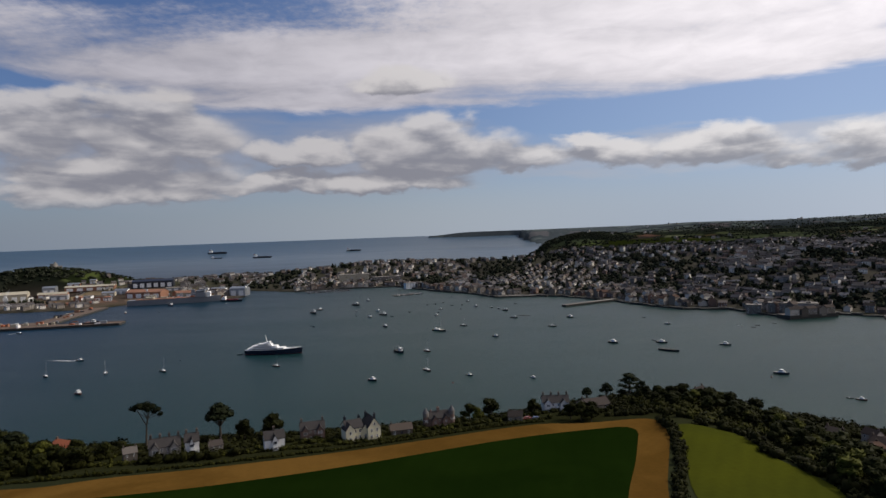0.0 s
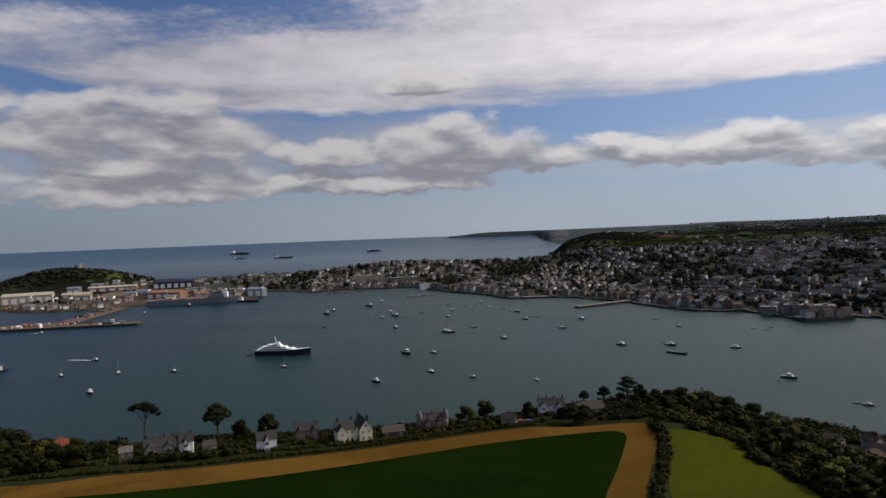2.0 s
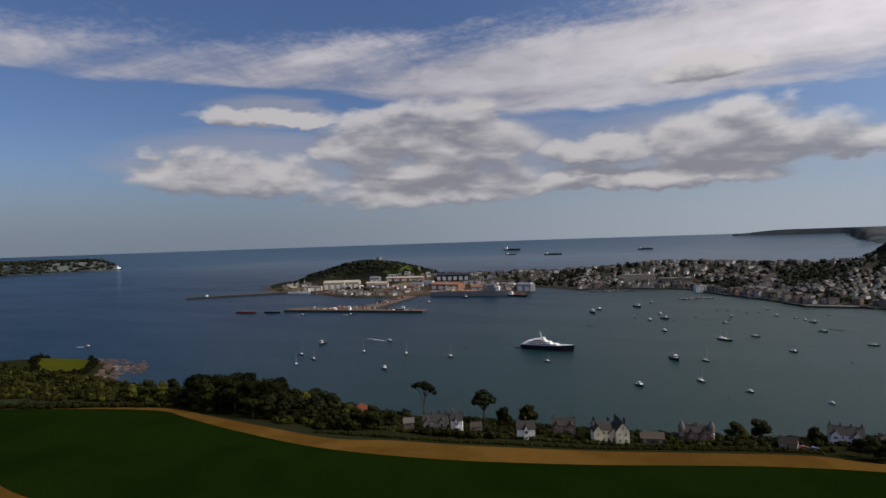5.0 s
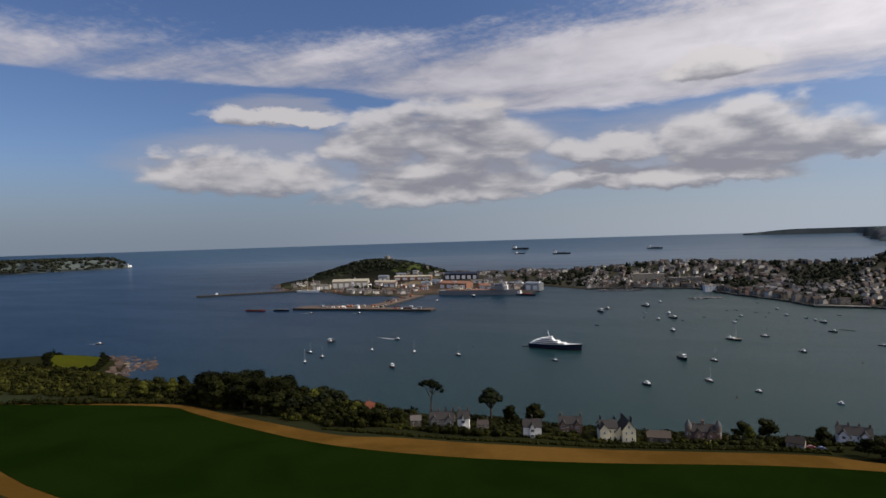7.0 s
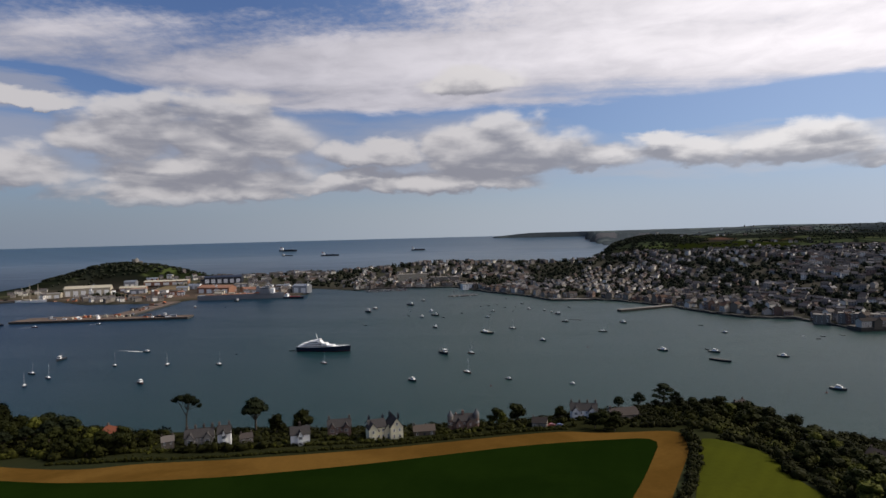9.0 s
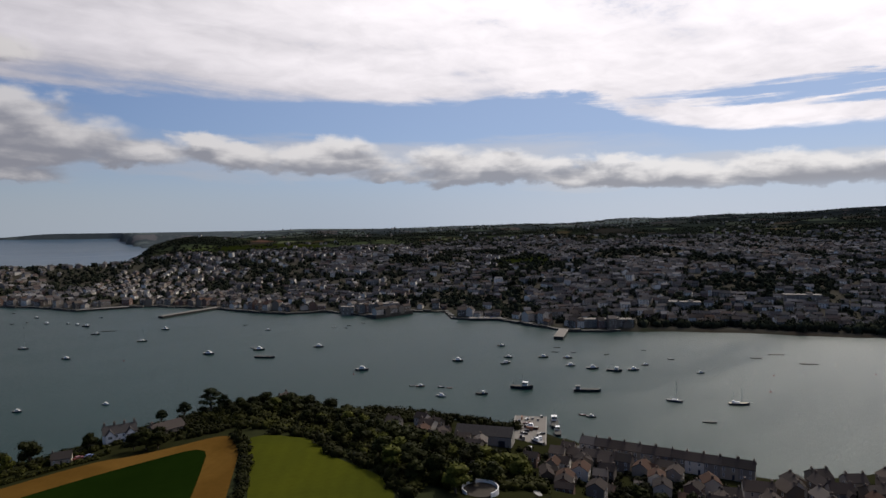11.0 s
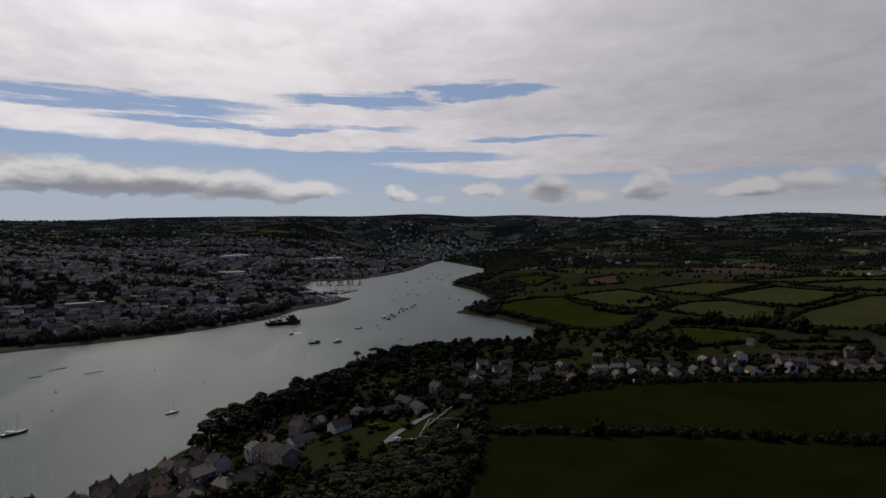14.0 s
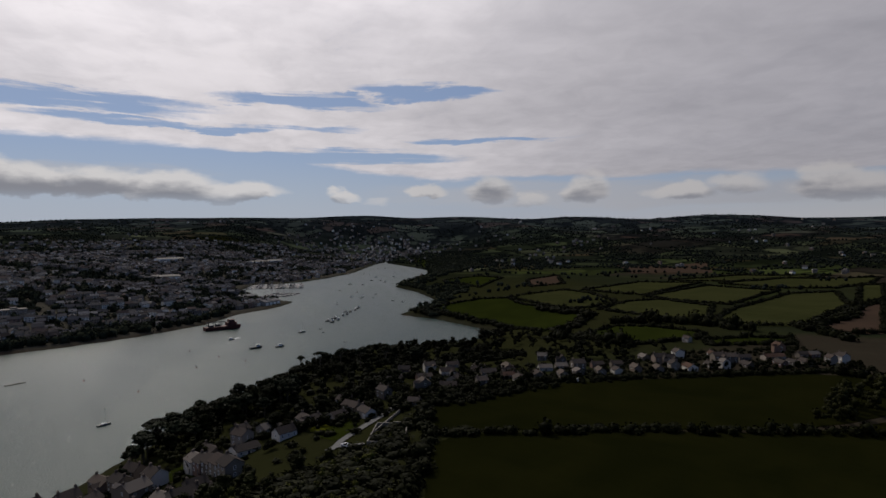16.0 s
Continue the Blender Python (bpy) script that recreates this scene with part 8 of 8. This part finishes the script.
# trees on the steep bank
scrub("bank_trees", [(620, 450), (668, 402), (716, 342), (752, 282), (812, 214), (890, 156), (1000, 122), (1010, 150), (905, 190), (830, 250), (770, 310), (720, 375), (650, 440)], 760, (4, 7.5), 7.5, 71, "dark trees on the steep bank above the river", M_FAR_I)
scrub("bank_trees", [(560, 720), (556, 600), (580, 520), (620, 500), (640, 560), (600, 700)], 120, (3, 5), 4.0, 72, "dark trees behind the waterfront", M_FAR_I)
scrub("headland_trees", [(-1190, 1560), (-1120, 1490), (-980, 1500), (-800, 1620), (-790, 1700), (-960, 1740), (-1150, 1680)], 480, (3.5, 7), 4.0, 73, "dark wooded headland behind the docks", M_FAR_I)
scrub("headland_trees", [(420, 2600), (480, 2350), (900, 2500), (900, 3000), (620, 3200), (430, 2760)], 900, (4, 8), 5.0, 74, "dark trees on the far headland", M_FAR_I)
scrub("river_wood", [(1440, -190), (1640, -310), (2130, -395), (2400, -440), (2400, -600), (1700, -480), (1330, -240)], 500, (5, 9), 6.5, 75, "dark woods along the upper river", M_FAR_I)
scrub("river_wood", [(836, -185), (940, -135), (1174, -212), (1330, -240), (1130, -290), (930, -180)], 200, (4, 7), 5.0, 76, "dark trees along the river bank", M_FAR_I)


def marina(cx, cy, turn, rows, berths, gap_r, gap_b, label, size=1.0):
    """Pontoon fingers with yachts lying in their berths."""
    c, s = math.cos(radians(turn)), math.sin(radians(turn))
    p = Shape()
    b = Shape()
    one = hull_shape(9.5 * size, 3.0 * size, 1.0, 0.4, sections=6).box(0.2, 0, 1.0, 3.4, 1.7, 0.7).tube((0.8, 0, 1), (0.8, 0, 12 * size), 0.11, 0.08, 4)
    for r in range(rows):
        y = (r - (rows - 1) / 2) * gap_r
        ends = [(-berths * gap_b / 2, y), (berths * gap_b / 2, y)]
        p.box(cx - y * s, cy + y * c, 0.1, berths * gap_b, 2.0, 0.5, 0, radians(turn))
        for i in range(berths):
            for side in (-1, 1):
                if br.uniform() < 0.15:
                    continue
                u, v = (i - (berths - 1) / 2) * gap_b + br.uniform(-0.5, 0.5), y + side * (6.2 * size)
                a = radians(turn) + math.pi / 2 * side
                ca, sa = math.cos(a), math.sin(a)
                ox, oy = cx + u * c - v * s, cy + u * s + v * c
                b.add([(ox + x * ca - q * sa, oy + x * sa + q * ca, z) for x, q, z in one.v], one.f)
    m = tagged(new("pontoons", p.mesh("pontoons", M_QUAY)), "grey floating marina pontoons in rows", "pontoon")
    tagged(new("berthed_boats", b.mesh("berthed_boats", M_HULL_I)), label, "boats", kind="stuff")


marina(1500, 80, 0, 5, 24, 24, 5.2, "crowded marina of white yachts with masts", 1.2)
marina(-205, 1335, 18, 2, 20, 26, 4.6, "crowded marina of yachts by the museum", 1.1)
marina(-30, 1192, 25, 1, 12, 20, 4.6, "yachts lying at the town pontoon", 1.0)
shed(1100, 75, -30, 44, 18, 6, 3, M_STONE, M_SLATE, "dark boatyard shed at the marina", 4)
shed(1180, 120, -30, 40, 18, 6, 3, M_STONE, M_SLATE, "grey boatyard shed by the marina", 3)
shed(2090, 140, -36, 150, 24, 7, 3, M_WHITE, M_QUAY, "long white industrial shed by the river", 8)
shed(1868, 382, -46, 80, 26, 8, 3, M_WHITE, M_QUAY, "white industrial shed on the hill", 5)
shed(1560, 330, -60, 60, 30, 8, 3, M_BUFF, M_QUAY, "pale boatyard store above the marina", 4)
drape("road", [(2000, 52), (2080, 66), (2160, 78), (2240, 94), (2290, 112), (2330, 130), (2336, 112), (2296, 84), (2240, 70), (2160, 54), (2080, 42), (2000, 34)], M_QUAY, 1.5, "pale curved road on the hillside", 12, "road")

# the island at the harbour mouth: woods and a white lighthouse
scrub("island_trees", [(-3360, 2500), (-3480, 2300), (-3560, 1950), (-3900, 1500), (-4300, 1700), (-4100, 2280), (-3800, 2560), (-3500, 2640)], 900, (9, 18), 12.0, 77, "dark wooded island at the harbour mouth", M_FAR_I)


def lighthouse():
    b = new("lighthouse")
    part("tower", Shape().tube((0, 0, -3), (0, 0, 17), 4.4, 3.4, 16).mesh("tower"), M_WHITE, b)
    part("gallery", Shape().tube((0, 0, 17), (0, 0, 18), 4.4, 4.4, 16).mesh("gallery"), M_WHITE, b)
    part("lantern", Shape().tube((0, 0, 18), (0, 0, 21), 2.4, 2.4, 12).mesh("lantern"), M_GLASS, b)
    part("cap", Shape().tube((0, 0, 21), (0, 0, 23.5), 2.8, 0.2, 12).mesh("cap"), M_DARK, b)
    part("keepers_house", Shape().box(14, 0, -3, 18, 10, 9).gable(18, 10, 6, 3, x=14).mesh("keepers_house"), M_WHITE, b)
    b.matrix_basis = pose(-3385, 2565, 9, 0, 0, 100)
    tagged(b, "white lighthouse on the low tip of the island", "lighthouse")


lighthouse()

# village quay with boats drawn up
quay("village_quay", 254, 242, 290, 276, 19, 3.2, "stone village quay with boats drawn up", M_QUAY)
clutter(272, 259, 3.2, 43, 40, 15, 16, 12, "stacked gear and pots on the village quay", [M_STONE, M_DECK, M_DARK, M_DARK, M_RUST], 0.45)
for i in range(9):
    t, o = br.uniform(0.1, 0.95), br.uniform(-8, 8)
    x, y = 250 + 42 * t + o * 0.67, 240 + 38 * t - o * 0.74
    (DINGHY if i % 3 else CRUISER).put(x, y, 3.45, br.uniform(0, 360), label="boat drawn up on the stone quay")
WORK.put(296, 262, 0, 46, 1.2, 1.2, 1.2, label="fishing boat lying against the village quay")
WORK.put(286, 250, 0, 46, 0.9, 0.9, 0.9, label="fishing boat lying against the village quay")


def car():
    b = new("car")
    s = Shape().box(0, 0, 0.35, 4.2, 1.75, 0.6, taper=0.97).box(-0.2, 0, 0.95, 2.4, 1.6, 0.55, taper=0.8)
    part("body", s.mesh("body"), M_CAR, b)
    part("glazing", Shape().box(-0.2, 0, 1.0, 2.3, 1.62, 0.36, taper=0.85).mesh("glazing"), M_GLASS, b)
    for x in (-1.3, 1.3):
        for y in (-0.8, 0.8):
            part("wheel", Shape().tube((x, y - 0.1, 0.32), (x, y + 0.1, 0.32), 0.32, 0.32, 10).mesh("wheel"), M_DARK, b)
    return b


CAR = Kit(car(), "small parked car beside the houses", "car", "parked cars")
for x, y, a in ((53, 322, 20), (57, 320, 30), (304, -2, 40), (268, 222, 60), (274, 212, 60), (282, 196, 60), (290, 178, 62), (246, 232, 40), (536, 620, 40), (542, 614, 40), (548, 608, 40), (530, 634, 40), (372, -140, 0), (360, -250, 80)):
    on_road = terrain(np.array([float(x)]), np.array([float(y)]))[0][0]
    CAR.put(x, y, max(on_road + 0.3, 3.0) if x > 520 else on_road + 0.3, a)

# rocks of the point
def rocks(poly, n, size, seed, mat, label):
    g = np.random.RandomState(seed)
    xs, ys = [p[0] for p in poly], [p[1] for p in poly]
    s = Shape()
    k = 0
    while k < n:
        x, y = g.uniform(min(xs), max(xs)), g.uniform(min(ys), max(ys))
        if not inside(poly, np.array([x]), np.array([y]))[0]:
            continue
        k += 1
        r = g.uniform(*size)
        z = max(ground_z(x, y), -1.0)
        bm = bmesh.new()
        bmesh.ops.create_icosphere(bm, subdivisions=1, radius=1.0)
        a = g.uniform(0.5, 1.4, 3)
        ca, sa = math.cos(g.uniform(0, 6.28)), math.sin(g.uniform(0, 6.28))
        vs = [((v.co.x * ca - v.co.y * sa) * r * a[0] * g.uniform(0.8, 1.15) + x, (v.co.x * sa + v.co.y * ca) * r * a[1] * g.uniform(0.8, 1.15) + y, v.co.z * r * 0.5 * a[2] + z) for v in bm.verts]
        s.add(vs, [tuple(v.index for v in f.verts) for f in bm.faces])
        bm.free()
    return tagged(new("rocks", s.mesh("rocks", mat)), label, "rocks", kind="stuff")


M_ROCK = material("reddish_shore_rock", (0.075, 0.050, 0.038), 0.9, vary=0.35, grain=0.4, per="island", per_amount=0.4)
M_PALE_ROCK = material("pale_shore_rock", (0.20, 0.165, 0.125), 0.9, vary=0.3, grain=0.4, per="island", per_amount=0.4)
rocks([(-520, 372), (-505, 392), (-508, 420), (-560, 460), (-625, 455), (-612, 430), (-560, 412)], 330, (1.2, 4.5), 81, M_ROCK, "red-brown rocks of the low point")
rocks([(-512, 372), (-500, 384), (-540, 430), (-606, 444), (-600, 436), (-540, 410)], 60, (1.0, 3.2), 82, M_PALE_ROCK, "pale broken rocks along the point")
rocks([(934, -127), (850, -172), (736, -208), (730, -200), (846, -160), (930, -119)], 120, (1.0, 3.0), 83, M_ROCK, "dark weedy rocks along the creek")
rocks([(100, 404), (150, 420), (190, 394), (196, 402), (152, 434), (98, 416)], 90, (0.6, 2.0), 84, M_PALE_ROCK, "pale stones on the small beach")
rocks([(-985, 1220), (-1090, 1290), (-1230, 1440), (-1250, 1430), (-1110, 1270), (-1000, 1205)], 120, (2, 6), 85, M_ROCK, "dark rocks below the headland")

scrub("garden_shrubs", [(84, 312), (118, 304), (128, 340), (112, 362), (88, 356), (70, 330)], 130, (1.2, 2.8), 2.4, 63, "dark shrubs round the low building above the shore")

scrub("scrub", [(142, 268), (145, 232), (142, 190), (190, 164), (210, 210), (190, 300), (170, 380), (120, 372), (120, 312)], 150, (1.4, 3.2), 3.4, 64, "olive and yellow-green gorse and bramble scrub", M_SCRUB_I)
scrub("scrub", [(-520, 268), (-430, 226), (-330, 264), (-172, 254), (-150, 268), (-210, 330), (-330, 335), (-520, 330)], 260, (1.6, 3.6), 3.6, 65, "olive and brown-green scrub among the shore trees", M_SCRUB_I)
scrub("scrub", [(-150, 262), (-60, 284), (30, 306), (60, 316), (40, 330), (-60, 302), (-150, 290)], 70, (0.8, 2.0), 1.7, 66, "olive garden bushes in front of the villas", M_SCRUB_I)
scrub("scrub", [(205, 128), (240, 78), (292, 4), (330, -34), (250, -16), (176, 20), (150, 100), (170, 150)], 160, (1.4, 3.0), 2.6, 67, "olive bramble scrub on the slope", M_SCRUB_I)

wood_mass([(244, -212), (268, -208), (310, -262), (330, -300), (290, -330), (250, -250)], 34, (9, 14), 124, "tall dark trees closing the end of the pastures")
wood_mass([(620, 470), (700, 400), (780, 330), (860, 270), (900, 300), (800, 400), (700, 480), (640, 520)], 40, (6, 10), 125, "dark garden trees above the wooded bank")
rocks([(940, -122), (850, -170), (736, -206), (728, -198), (846, -158), (932, -114)], 130, (0.8, 2.2), 86, M_PALE_ROCK, "pale shingle and stones along the creek")
rocks([(1170, -206), (1090, -170), (1040, -160), (1086, -164), (1174, -196)], 60, (0.8, 2.2), 87, M_PALE_ROCK, "pale shingle along the river bank")
marina(1290, 62, -22, 2, 14, 26, 5.2, "yachts with masts lying at the river pontoons", 1.2)
wood_mass([(338, 100), (366, 92), (366, 62), (344, 44), (326, 66)], 18, (5, 10), 126, "dark round trees between the cottages and the shore")
